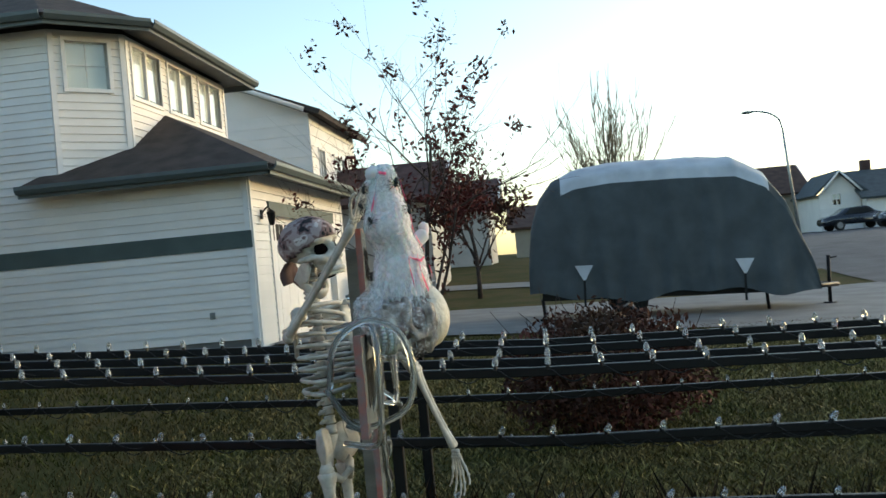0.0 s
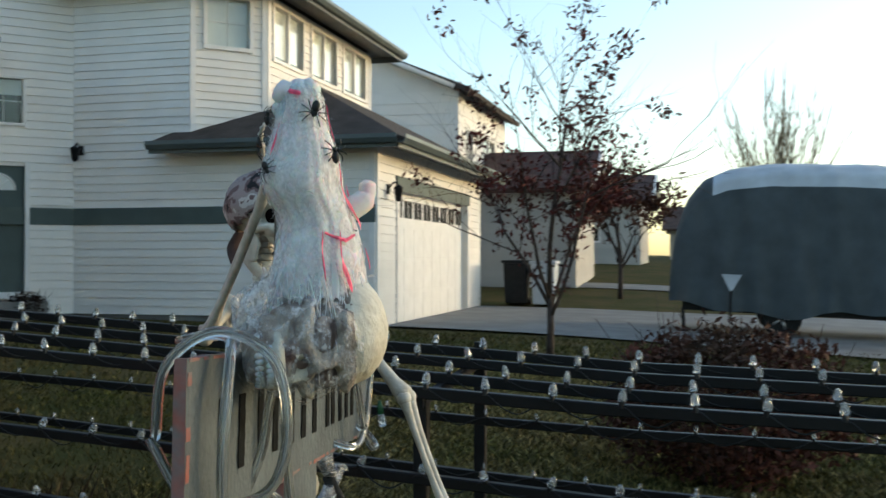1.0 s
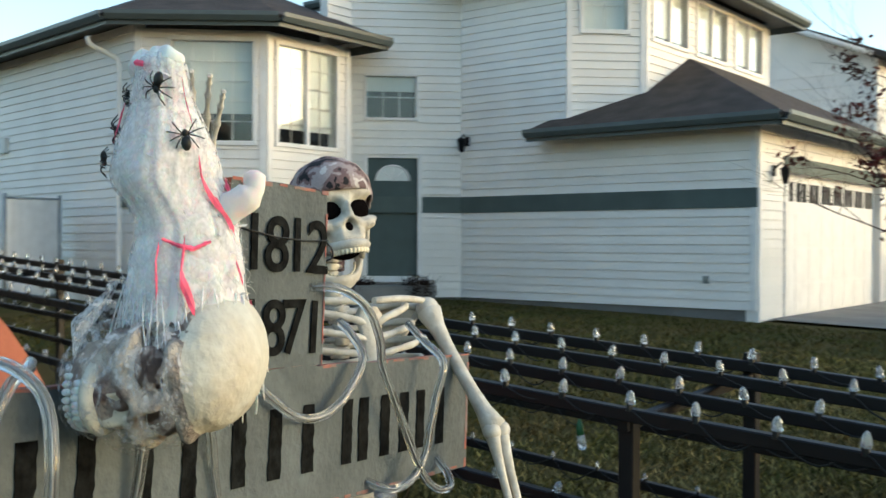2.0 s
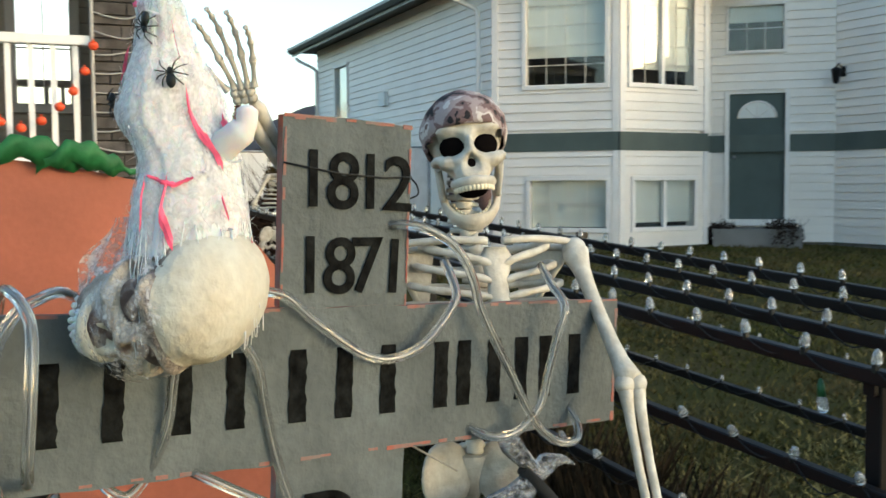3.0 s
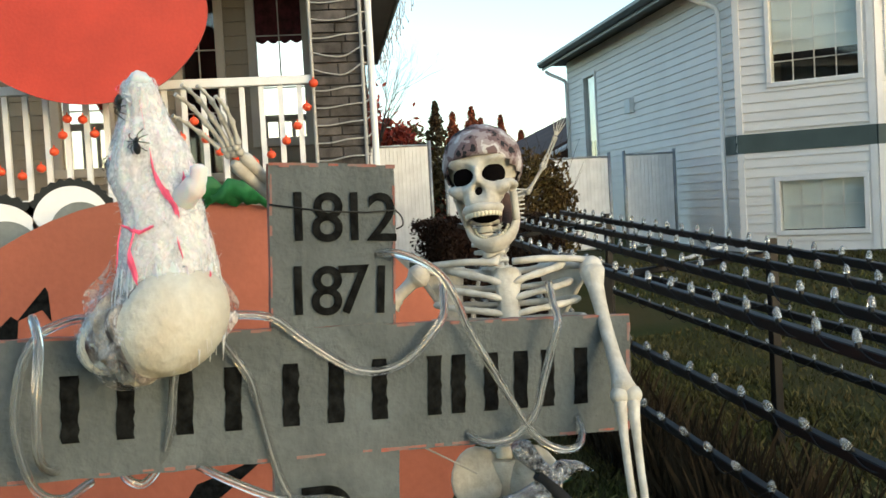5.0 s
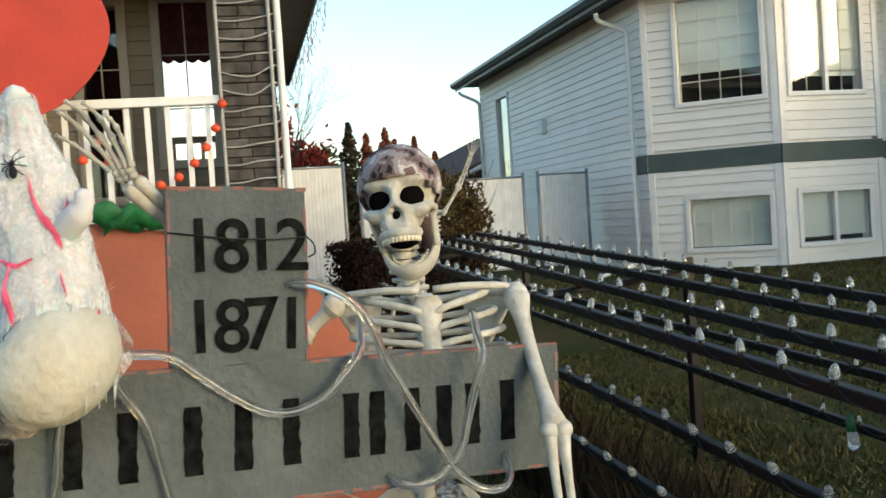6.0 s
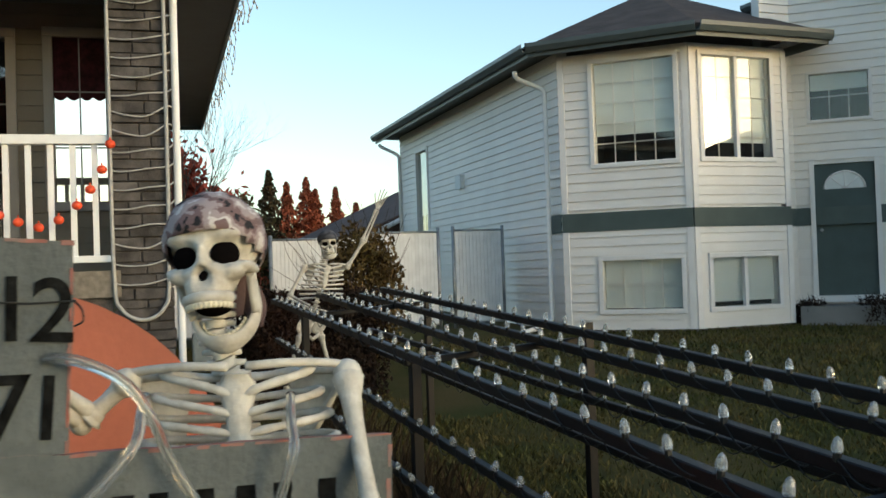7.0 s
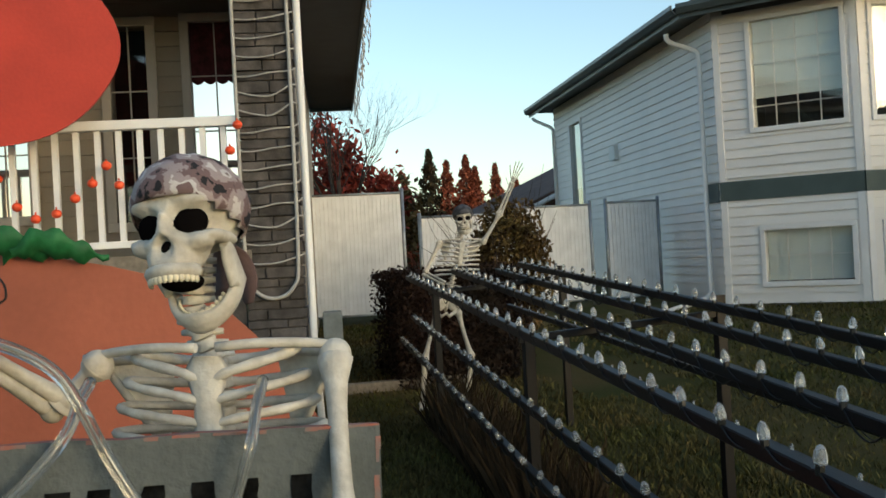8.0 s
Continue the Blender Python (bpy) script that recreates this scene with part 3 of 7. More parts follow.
eaves(NB, eb, [(-21.85, 12.5, 0), (-11.93, 11.55, 0), (-10.5, 12.9, 0), (-10.5, 14.7, 0), (-11.6, 14.7, 0)])
ZG = 3.33
roof(NB, [(-8.05, 16.13, ZG), (-3.78, 16.13, ZG), (-3.78, 24.5, ZG), (-8.0, 24.5, ZG), (-8.05, 16.6, ZG)], [(-6.64, 19.26, 4.84), (-6.64, 21.6, 4.84)],
     [(0, 1, 5), (1, 2, 6, 5), (2, 3, 6), (3, 4, 5, 6), (4, 0, 5)], M["shingle"])
eaves(NB, [(-8.0, 16.16, ZG), (-3.82, 16.16, ZG), (-3.82, 24.4, ZG)], [(-8.0, 16.63, 0), (-4.34, 16.63, 0), (-4.34, 24.0, 0)])
ZT = 6.1
et = [(-13.0, 16.05, ZT), (-7.28, 16.05, ZT), (-6.02, 17.32, ZT), (-6.02, 23.5, ZT), (-8, 23.5, ZT)]
roof(NB, [(-13.0, 16.0, ZT), (-7.26, 16.0, ZT), (-5.97, 17.3, ZT), (-5.97, 23.55, ZT), (-13.0, 23.55, ZT)], [(-9.3, 19.6, 7.7), (-10.5, 19.6, 7.7)],
     [(0, 1, 5, 6), (1, 2, 5), (2, 3, 5), (3, 4, 6, 5), (4, 0, 6)], M["shingle"])
eaves(NB, et, [(-13.0, 16.6, 0), (-7.5, 16.6, 0), (-6.6, 17.5, 0), (-6.6, 22.9, 0), (-8, 22.9, 0)])
# the far walls that close the house
bm = bmesh.new()
box(bm, (-21.3, 12.42, 0.2), (-21.15, 24.0, 4.8))
box(bm, (-21.3, 23.9, 0.2), (-4.4, 24.0, 3.3))
box(bm, (-12.9, 22.8, 3.3), (-6.65, 22.9, 5.95))
box(bm, (-13.0, 16.7, 4.6), (-12.9, 22.9, 5.95))
part("back_wall", bm, M["siding"], NB)
# downspouts
bm = bmesh.new()
tube(bm, spline([(-12.45, 11.05, 4.62), (-12.45, 11.1, 4.5), (-12.3, 11.42, 4.33), (-12.25, 11.45, 4.2)], 4) + [Vector((-12.25, 11.45, 0.75)), Vector((-12.22, 11.35, 0.66)), Vector((-12.0, 10.6, 0.52))], 0.04, 6)
part("downspout", bm, M["siding"], NB)
bm = bmesh.new()
tube(bm, spline([(-21.7, 12.0, 4.68), (-21.6, 12.05, 4.6), (-21.25, 12.3, 4.38), (-21.22, 12.33, 4.2)], 4) + [Vector((-21.22, 12.33, 0.6))], 0.04, 6)
part("downspout", bm, M["siding"], NB)


# ---- the lit fence ----
# each rail: y = a + b x, and the height of its bulbs: c + d x, easing up past x = 0.3
RAILS = [(5.474, -0.064, 1.034, -0.048), (5.822, -0.072, 1.040, -0.052), (6.164, -0.080, 1.065, -0.046), (6.459, -0.068, 1.081, -0.050)]
LOWS = [(5.423, -0.074, 0.733, -0.042), (5.43, -0.058, 0.434, -0.058), (6.504, -0.045, 0.774, -0.042), (6.50, -0.045, 0.515, -0.055)]
XA, XB = -7.3, 3.9
RH = 0.021


def on(r, x):
    """The middle of the rail at x."""
    return Vector((x, r[0] + r[1] * x + 0.014, r[2] + r[3] * x + 0.032 * max(0, x - 0.3) - 0.022 - RH))


def bar(bm, pts, h, bev=0.004):
    """A square bar through pts, level across."""
    prof = [(h - bev, h), (h, h - bev), (h, bev - h), (h - bev, -h), (bev - h, -h), (-h, bev - h), (-h, h - bev), (bev - h, h)]
    d = (pts[-1] - pts[0]).normalized()
    side = Vector((-d.y, d.x, 0)).normalized() if abs(d.z) < 0.9 else Vector((1, 0, 0))
    up = d.cross(side)
    rings = [[bm.verts.new(p + side * u + up * w) for u, w in prof] for p in pts]
    fs = [bm.faces.new((ra[i], ra[(i + 1) % 8], rb[(i + 1) % 8], rb[i])) for ra, rb in zip(rings, rings[1:]) for i in range(8)]
    fs += [bm.faces.new(rings[0][::-1]), bm.faces.new(rings[-1])]
    bmesh.ops.recalc_face_normals(bm, faces=fs)


FE = thing("fence", "black painted square-rail fence with four top rails and posts", "fence")
for k, r in enumerate(RAILS + LOWS):
    bm = bmesh.new()
    bar(bm, [on(r, x) + Vector((0, 0, 0.003 * math.sin(2.1 * x + k))) for x in (XA, -5.0, -3.3, -1.8, -0.4, 0.3, 1.4, 2.46, XB)], RH if k < 4 else 0.019)
    part("rail", bm, M["black"], FE)
for x in (2.48, -0.41, -3.3, -6.1):
    for r, h in ((RAILS[0], -0.01), (RAILS[3], 0.05)):
        p = on(r, x)
        bm = bmesh.new()
        g = gz(p.x, p.y)
        bar(bm, [Vector((p.x, p.y + 0.045, g - 0.05)), Vector((p.x, p.y + 0.045, p.z + h))], 0.026)
        part("post", bm, M["black"], FE)
    bm = bmesh.new()
    bar(bm, [on(RAILS[0], x) - Vector((0, 0.0, 0.042)), on(RAILS[3], x) - Vector((0, -0.02, 0.042))], 0.018)
    part("cross_bar", bm, M["black"], FE)


def bulb_mesh():
    """A faceted clear bulb on a dark socket, 6 cm tall."""
    bm = bmesh.new()
    prof = [(0.0095, 0.008), (0.0142, 0.012), (0.0150, 0.021), (0.0132, 0.034), (0.0090, 0.045), (0.003, 0.051)]
    rings = [[bm.verts.new((r * math.cos(k * math.pi / 4), r * math.sin(k * math.pi / 4), z)) for k in range(8)] for r, z in prof]
    for a, b in zip(rings, rings[1:]):
        for k in range(8):
            bm.faces.new((a[k], a[(k + 1) % 8], b[(k + 1) % 8], b[k]))
    bm.faces.new(rings[-1]), bm.faces.new(rings[0][::-1])
    r2 = [[bm.verts.new((r * math.cos(k * math.pi / 3), r * math.sin(k * math.pi / 3), z)) for k in range(6)] for r, z in ((0.010, -0.012), (0.011, 0.012))]
    for k in range(6):
        bm.faces.new((r2[0][k], r2[0][(k + 1) % 6], r2[1][(k + 1) % 6], r2[1][k])).material_index = 1
    me = bpy.data.meshes.new("bulb")
    bm.to_mesh(me)
    bm.free()
    me.materials.append(M["bulb"]), me.materials.append(M["wire"])
    return me


BULB = bulb_mesh()
rnd = random.Random(4)
for k, r in enumerate(RAILS + LOWS):
    small = k > 5
    st = thing("light_string", "small dark-capped bulbs on black wire along a lower rail" if small else "clear faceted bulbs on black wire clipped along a fence rail", "string lights", "light strings on the fence")
    pts = []
    for i in range(-30, 16):
        x = 0.09 + 0.2365 * i + rnd.uniform(-0.008, 0.008)
        if x < XA + 0.05:
            continue
        p = on(r, x) + Vector((0, -0.016, RH + 0.002))
        o = new("bulb", BULB)
        o.parent = st
        lean = (rnd.uniform(-9, 9) + (34 if k in (4, 5) else 0), rnd.uniform(-9, 9))
        o.matrix_local = Matrix.Translation(p) @ pose(0, 0, 0, lean[0], lean[1], rnd.uniform(0, 90)) @ Matrix.Scale(0.66 if small else 1.04, 4)
        sag = rnd.uniform(0.03, 0.075)
        pts += [p + Vector((0, -0.004, -0.004)), p + Vector((0.06, -0.012, -0.7 * sag)), p + Vector((0.12, -0.012, -sag)), p + Vector((0.18, -0.012, -0.6 * sag))]
    bm = bmesh.new()
    tube(bm, spline(pts, 3), 0.0032, 4)
    part("wire", bm, M["wire"], st)


# ---- painted wooden cross ----
CU = Vector((-0.135, 0.99, 0)).normalized()
cross_m = Matrix.Translation((-0.180, 3.903, 1.320)) @ Matrix.Rotation(math.atan2(-CU.x, CU.y), 4, "Z") @ Matrix.Rotation(radians(-3.1), 4, "X") @ Matrix.Scale(1.03, 4)
CR = thing("grave_cross", "grey painted plywood cross with orange edges and black brushed lettering", "cross", m=cross_m)


def rough_board(v0, w0, v1, w1, x0, x1, seed):
    """A sawn board, its outline slightly uneven, with painted edges."""
    rn = random.Random(seed)
    out = []
    for (a, b), (c, d) in (((v0, w0), (v1, w0)), ((v1, w0), (v1, w1)), ((v1, w1), (v0, w1)), ((v0, w1), (v0, w0))):
        n = max(2, int(max(abs(c - a), abs(d - b)) / 0.05))
        for i in range(n):
            out.append((a + (c - a) * i / n + rn.uniform(-1, 1) * 0.0022, b + (d - b) * i / n + rn.uniform(-1, 1) * 0.0022))
    bm = bmesh.new()
    fs = prism(bm, out, x0, x1)
    for fc in fs[2:]:
        fc.material_index = 1
    return bm


part("arm", rough_board(-0.607, -0.243, 0.633, 0.0, -0.018, 0.0, 1), [M["greywood"], M["orangewood"]], CR)
part("upright", rough_board(-0.122, 0.0, 0.118, 0.302, -0.018, -0.001, 2), [M["greywood"], M["orangewood"]], CR)
part("upright", rough_board(-0.118, -1.28, 0.125, -0.243, -0.020, -0.003, 3), [M["greywood"], M["orangewood"]], CR)
part("back_batten", boxbm((-0.055, -0.03, -1.2), (-0.02, 0.03, 0.25)), M["plank"], CR)
rn = random.Random(8)
for v0, w0, v1, w1 in ((-0.607, -0.243, -0.590, 0.0), (0.622, -0.243, 0.633, 0.0), (-0.6, -0.243, 0.63, -0.236), (-0.122, 0.294, 0.118, 0.302), (-0.122, 0.0, -0.116, 0.30), (0.112, 0.0, 0.118, 0.30), (0.12, -0.006, 0.63, 0.0), (-0.6, -0.006, -0.12, 0.0)):
    bm = bmesh.new()
    n = max(3, int(max(v1 - v0, w1 - w0) / 0.018))
    for i in range(n):
        if rn.random() < 0.45:
            continue
        a, b = i / n, (i + 1) / n
        if v1 - v0 > w1 - w0:
            box(bm, (0.0005, v0 + (v1 - v0) * a, w0 + rn.uniform(0, 0.5) * (w1 - w0) * (w0 < -0.1 and 0 or 1)), (0.0012, v0 + (v1 - v0) * b, w1))
        else:
            box(bm, (0.0005, v0 + rn.uniform(0, 0.4) * (v1 - v0), w0 + (w1 - w0) * a), (0.0012, v1 - rn.uniform(0, 0.3) * (v1 - v0), w0 + (w1 - w0) * b))
    tagged(part("paint_edge", bm, M["orangewood"], CR, "worn orange paint along the board's edge"), kind="stuff")


def brush(pts, w, name="letter"):
    """A brushed stroke on the cross's front: a flat ribbon with uneven edges."""
    bm = bmesh.new()
    rb = random.Random(int(pts[0][0] * 9000))
    q = [Vector((0, a, b)) for a, b in pts]
    rows = []
    for i, p in enumerate(q):
        d = (q[min(i + 1, len(q) - 1)] - q[max(i - 1, 0)]).normalized()
        s = Vector((0, -d.z, d.y))
        rows.append([bm.verts.new(p + s * (w / 2 * rb.uniform(0.85, 1.12)) + Vector((0.0025, 0, 0))), bm.verts.new(p - s * (w / 2 * rb.uniform(0.85, 1.12)) + Vector((0.0025, 0, 0)))])
    for a, b in zip(rows, rows[1:]):
        bm.faces.new((a[0], a[1], b[1], b[0]))
    solid(bm, 0.0012)
    return bm


# the name painted on the arm, as plain bars
for v in (-0.465, -0.375, -0.275, -0.19, -0.085, 0.0, 0.085, 0.195, 0.245, 0.315, 0.38, 0.44, 0.515):
    part("bar", brush([(v, -0.065 - 0.0115 * i) for i in range(11)], 0.030), M["ink"], CR)


def digits(text, v, w, size, spread):
    for i, ch in enumerate(text):
        cu = bpy.data.curves.new("digit", "FONT")
        cu.body, cu.size, cu.extrude, cu.offset = ch, size, 0.0008, 0.0012
        tmp = bpy.data.objects.new("digit", cu)
        scene.collection.objects.link(tmp)
        me = bpy.data.meshes.new_from_object(tmp)
        bpy.data.objects.remove(tmp)
        me.materials.clear()
        me.materials.append(M["ink"])
        o = new("digit", me)
        o.parent = CR
        o.matrix_local = Matrix.Translation((0.0025, v + i * spread, w)) @ Matrix(((0, 0, 1, 0), (1, 0, 0, 0), (0, 1, 0, 0), (0, 0, 0, 1))) @ Matrix.Rotation(radians(1.5 * (-1) ** i), 4, "Z")


digits("1812", -0.100, 0.160, 0.128, 0.053)
digits("1871", -0.101, 0.024, 0.128, 0.052)
digits("D", -0.075, -0.40, 0.15, 0.05)
bm = bmesh.new()
tube(bm, [(0.003, -0.122, 0.226), (0.004, -0.02, 0.214), (0.004, 0.06, 0.212), (0.003, 0.118, 0.216), (-0.01, 0.123, 0.217)], 0.0016, 5)
tube(bm, spline([(-0.012, 0.118, 0.22), (0.0, 0.130, 0.205), (0.004, 0.132, 0.188), (-0.004, 0.122, 0.180)], 4), 0.0016, 5)
part("tie_wire", bm, M["wire"], CR, "thin black wire round the upright")


# ---- rope light ----
def rope_light(name, pts, r=0.0085, near=0.03):
    pts = [(p[0] + 0.045 - 0.055 * (p[1] - 3.6) if p[1] > 3.48 else p[0], p[1], p[2]) for p in pts]
    pts = [(p[0] + (0.055 if p[1] > 3.48 else near), p[1], p[2]) for p in pts]
    RL = thing(name, "clear plastic rope light draped over the grey cross", "rope light", "rope lights on the cross")
    line = spline(pts, 6)
    bm = bmesh.new()
    tube(bm, line, r, 10)
    t = part("tube", bm, M["rope"], RL, smooth=True)
    bm = bmesh.new()
    tube(bm, line, 0.0016, 4)
    part("core_wire", bm, M["steel"], RL)
    return RL


X = -0.245
rope_light("rope_light", [(-0.25, 3.48, 1.36), (-0.18, 3.45, 1.374), (-0.13, 3.42, 1.372), (-0.11, 3.385, 1.355), (-0.10, 3.355, 1.30), (-0.10, 3.34, 1.20), (-0.11, 3.36, 1.10), (-0.14, 3.40, 1.065), (-0.22, 3.44, 1.07)])
rope_light("rope_light", [(-0.205, 3.385, 1.22), (-0.18, 3.37, 1.33), (-0.10, 3.375, 1.385), (-0.02, 3.395, 1.35), (0.01, 3.39, 1.26), (-0.005, 3.385, 1.17), (-0.06, 3.39, 1.13), (-0.15, 3.395, 1.12), (-0.215, 3.385, 1.22)], near=0.0)
rope_light("rope_light", [(-0.2, 3.62, 1.33), (X + 0.03, 3.60, 1.25), (X + 0.02, 3.59, 1.17), (X, 3.565, 1.10), (X, 3.535, 1.068), (X, 3.505, 1.085), (-0.30, 3.49, 1.11)])
rope_light("rope_light", [(-0.2, 3.64, 1.37), (X + 0.02, 3.71, 1.362), (X + 0.01, 3.78, 1.350), (X, 3.83, 1.31), (X, 3.88, 1.27), (X, 3.93, 1.238), (X, 3.98, 1.228), (X, 4.03, 1.24), (X, 4.07, 1.27), (X - 0.01, 4.115, 1.32), (-0.30, 4.13, 1.36), (-0.34, 4.14, 1.38)])
rope_light("rope_light", [(-0.34, 3.96, 1.43), (-0.28, 3.99, 1.452), (X, 4.03, 1.452), (X + 0.01, 4.08, 1.43), (X + 0.01, 4.115, 1.40), (X + 0.01, 4.14, 1.355), (X, 4.16, 1.305), (X, 4.19, 1.245), (X, 4.22, 1.19), (X, 4.255, 1.125), (X, 4.29, 1.07), (X, 4.335, 1.035), (X, 4.38, 1.03), (-0.27, 4.405, 1.05), (-0.31, 4.41, 1.08)])
rope_light("rope_light", [(-0.36, 4.38, 1.36), (-0.30, 4.365, 1.325), (X, 4.355, 1.29), (X, 4.335, 1.23), (X, 4.315, 1.17), (X, 4.295, 1.11), (X, 4.25, 1.07), (X, 4.20, 1.062), (-0.27, 4.17, 1.07), (-0.31, 4.15, 1.09)])
rope_light("rope_light", [(-0.18, 3.68, 1.34), (X + 0.02, 3.70, 1.30), (X + 0.01, 3.735, 1.24), (X, 3.75, 1.17), (X, 3.765, 1.10), (X, 3.785, 1.03), (X, 3.82, 0.955), (-0.25, 3.86, 0.90), (-0.25, 3.92, 0.85), (-0.27, 4.0, 0.8)])
rope_light("rope_light", [(-0.30, 3.60, 1.10), (-0.24, 3.64, 1.085), (-0.23, 3.70, 1.05), (-0.24, 3.77, 1.012), (-0.24, 3.84, 0.998), (-0.24, 3.90, 0.985), (-0.25, 3.96, 0.94), (-0.28, 4.03, 0.90), (-0.32, 4.08, 0.86)])


# ---- skeleton figures ----
def bone(bm, a, b, r0, r1, knob=1.7, mi=0, seg=10):
    """A long bone from a to b with swollen ends."""
    a, b = Vector(a), Vector(b)
    d = b - a
    ts = (0, 0.03, 0.08, 0.16, 0.3, 0.5, 0.7, 0.84, 0.92, 0.97, 1)
    rs = (0.5, 1, knob / 1.15, 1.15, 0.95, 0.9, 0.95, 1.15, knob / 1.15, 1, 0.5)
    side = d.orthogonal().normalized() * d.length * 0.012
    tube(bm, [a + d * t + side * math.sin(t * math.pi) for t in ts], [(r0 + (r1 - r0) * t) * (s if 0.05 < t < 0.95 else s * knob) for t, s in zip(ts, rs)], seg, mi=mi)


LOBES = [((-0.014, 0, 0.046), (0.094, 0.074, 0.070)), ((0.046, 0, -0.006), (0.043, 0.054, 0.060)), ((0.058, 0, -0.044), (0.036, 0.036, 0.028)),
         ((0.056, 0.043, -0.019), (0.021, 0.017, 0.014)), ((0.056, -0.043, -0.019), (0.021, 0.017, 0.014)), ((0.056, 0.030, 0.040), (0.022, 0.030, 0.013)), ((0.056, -0.030, 0.040), (0.022, 0.030, 0.013)),
         ((0.020, 0.058, -0.010), (0.045, 0.013, 0.010)), ((0.020, -0.058, -0.010), (0.045, 0.013, 0.010)), ((0.084, 0, 0.004), (0.010, 0.008, 0.020))]


def skull(bm, m, s=1.0, jaw=22, stained=False):
    """A skull looking along +x with its centre between the ears, z up, about 0.2 tall; the jaw hangs open by some degrees."""
    o = Vector((0.022, 0, 0.004))
    nu, nv = 128, 84
    grid = []
    hollows = [[9.0, None, (0.0, 0.0320, 0.010)], [9.0, None, (0.0, -0.0320, 0.010)], [9.0, None, (0.0, 0.0, -0.031)]]
    for iv in range(nv + 1):
        th = math.pi * iv / nv
        row = []
        for iu in range(nu):
            ph = 2 * math.pi * iu / nu
            d = Vector((math.sin(th) * math.cos(ph), math.sin(th) * math.sin(ph), math.cos(th)))
            acc = 0.0
            for c, r in LOBES:
                q = Vector([(o[k] - c[k]) / r[k] for k in range(3)])
                e = Vector([d[k] / r[k] for k in range(3)])
                a, b, cc = e.dot(e), q.dot(e), q.dot(q) - 1
                disc = b * b - a * cc
                if disc > 0:
                    t = (-b + math.sqrt(disc)) / a
                    if t > 0:
                        acc += t ** 14
            rad = acc ** (1 / 14) if acc > 0 else 0.035
            p = o + d * rad
            deep = 0.0
            if p.x > 0.03:
                for hw in hollows:
                    off = abs(p.y - hw[2][1]) + abs(p.z - hw[2][2])
                    if off < hw[0]:
                        hw[0], hw[1] = off, p.copy()
                for sy in (-1, 1):
                    ex, ez = (p.y - sy * 0.0320) / 0.0245, (p.z - 0.010 + 0.12 * (abs(p.y) - 0.0320)) / 0.0225
                    deep = max(deep, math.exp(-((ex * ex + ez * ez) ** 2.6)) * 0.024)
                nz = (p.z + 0.029) / 0.0190
                ny = p.y / (0.0130 - 0.006 * max(-1, min(1, nz)))
                deep = max(deep, math.exp(-((ny * ny + nz * nz) ** 2.5)) * 0.016)
            # temples and the hollow under the cheekbone
            dent = 0.006 * math.exp(-(((p.x - 0.035) / 0.022) ** 2 + ((p.z - 0.028) / 0.02) ** 2)) if abs(p.y) > 0.04 else 0
            dent += 0.010 * math.exp(-(((p.x - 0.055) / 0.02) ** 2 + ((p.z + 0.046) / 0.014) ** 2)) if abs(p.y) > 0.022 else 0
            rough = 0.0012 * noise.noise(p * 70) + 0.0006 * noise.noise(p * 200)
            row.append((bm.verts.new(m @ ((o + d * (rad - deep - dent + rough)) * s)), deep, p))
        grid.append(row)
    for a, b in zip(grid, grid[1:]):
        for k in range(nu):
            q = [a[k], b[k], b[(k + 1) % nu], a[(k + 1) % nu]]
            fc = bm.faces.new([w[0] for w in q])
            fc.smooth = True
            dark = sum(w[1] for w in q) / 4
            c = q[0][2]
            fc.material_index = 1 if dark > 0.018 else (3 if stained and c.x > 0.0 and c.z < 0.055 and noise.noise(c * 38) > -0.25 else 0)

    for (off, c, q), r in zip(hollows, ((0.012, 0.0235, 0.0215), (0.012, 0.0235, 0.0215), (0.008, 0.0095, 0.0155))):
        ball(bm, (0, 0, 0), (1, 1, 1), m @ Matrix.Scale(s, 4) @ Matrix.Translation((c.x - r[0] - 0.0100, q[1], q[2])) @ Matrix.Rotation(math.atan2(q[1], 0.075), 4, "Z") @ Matrix.Diagonal((*r, 1)), 20, 14, 1)

    # upper teeth on their ridge
    arc = [(0.050 + 0.042 * math.cos(a), 0.034 * math.sin(a)) for a in [radians(-80 + 160 * i / 12) for i in range(13)]]
    tube(bm, [m @ (Vector((x, y, -0.060)) * s) for x, y in arc], 0.010 * s, 8)
    for i in range(14):
        a = radians(-76 + 152 * i / 13)
        c = Vector((0.052 + 0.044 * math.cos(a), 0.036 * math.sin(a), -0.0715))
        ball(bm, (0, 0, 0), (1, 1, 1), m @ Matrix.Scale(s, 4) @ Matrix.Translation(c) @ Matrix.Rotation(a, 4, "Z") @ Matrix.Diagonal((0.0032, 0.0046, 0.0068, 1)), 8, 6, 2)
    ball(bm, (0, 0, 0), (1, 1, 1), m @ Matrix.Scale(s, 4) @ Matrix.Translation((0.036, 0, -0.070)) @ Matrix.Diagonal((0.036, 0.029, 0.014, 1)), 14, 10, 1)
    # lower jaw: a bent plate from hinge to hinge
    if stained:
        for c, r in (((0.036, 0, -0.066), (0.054, 0.050, 0.044)), ((0.022, 0, -0.03), (0.055, 0.060, 0.055))):
            for w in ball(bm, c, r, m @ Matrix.Scale(s, 4), 32, 22, 3):
                w.co += (w.co - m.translation) * 0.05 * noise.noise(w.co * 40)
        for i in range(12):
            a = radians(-66 + 132 * i / 11)
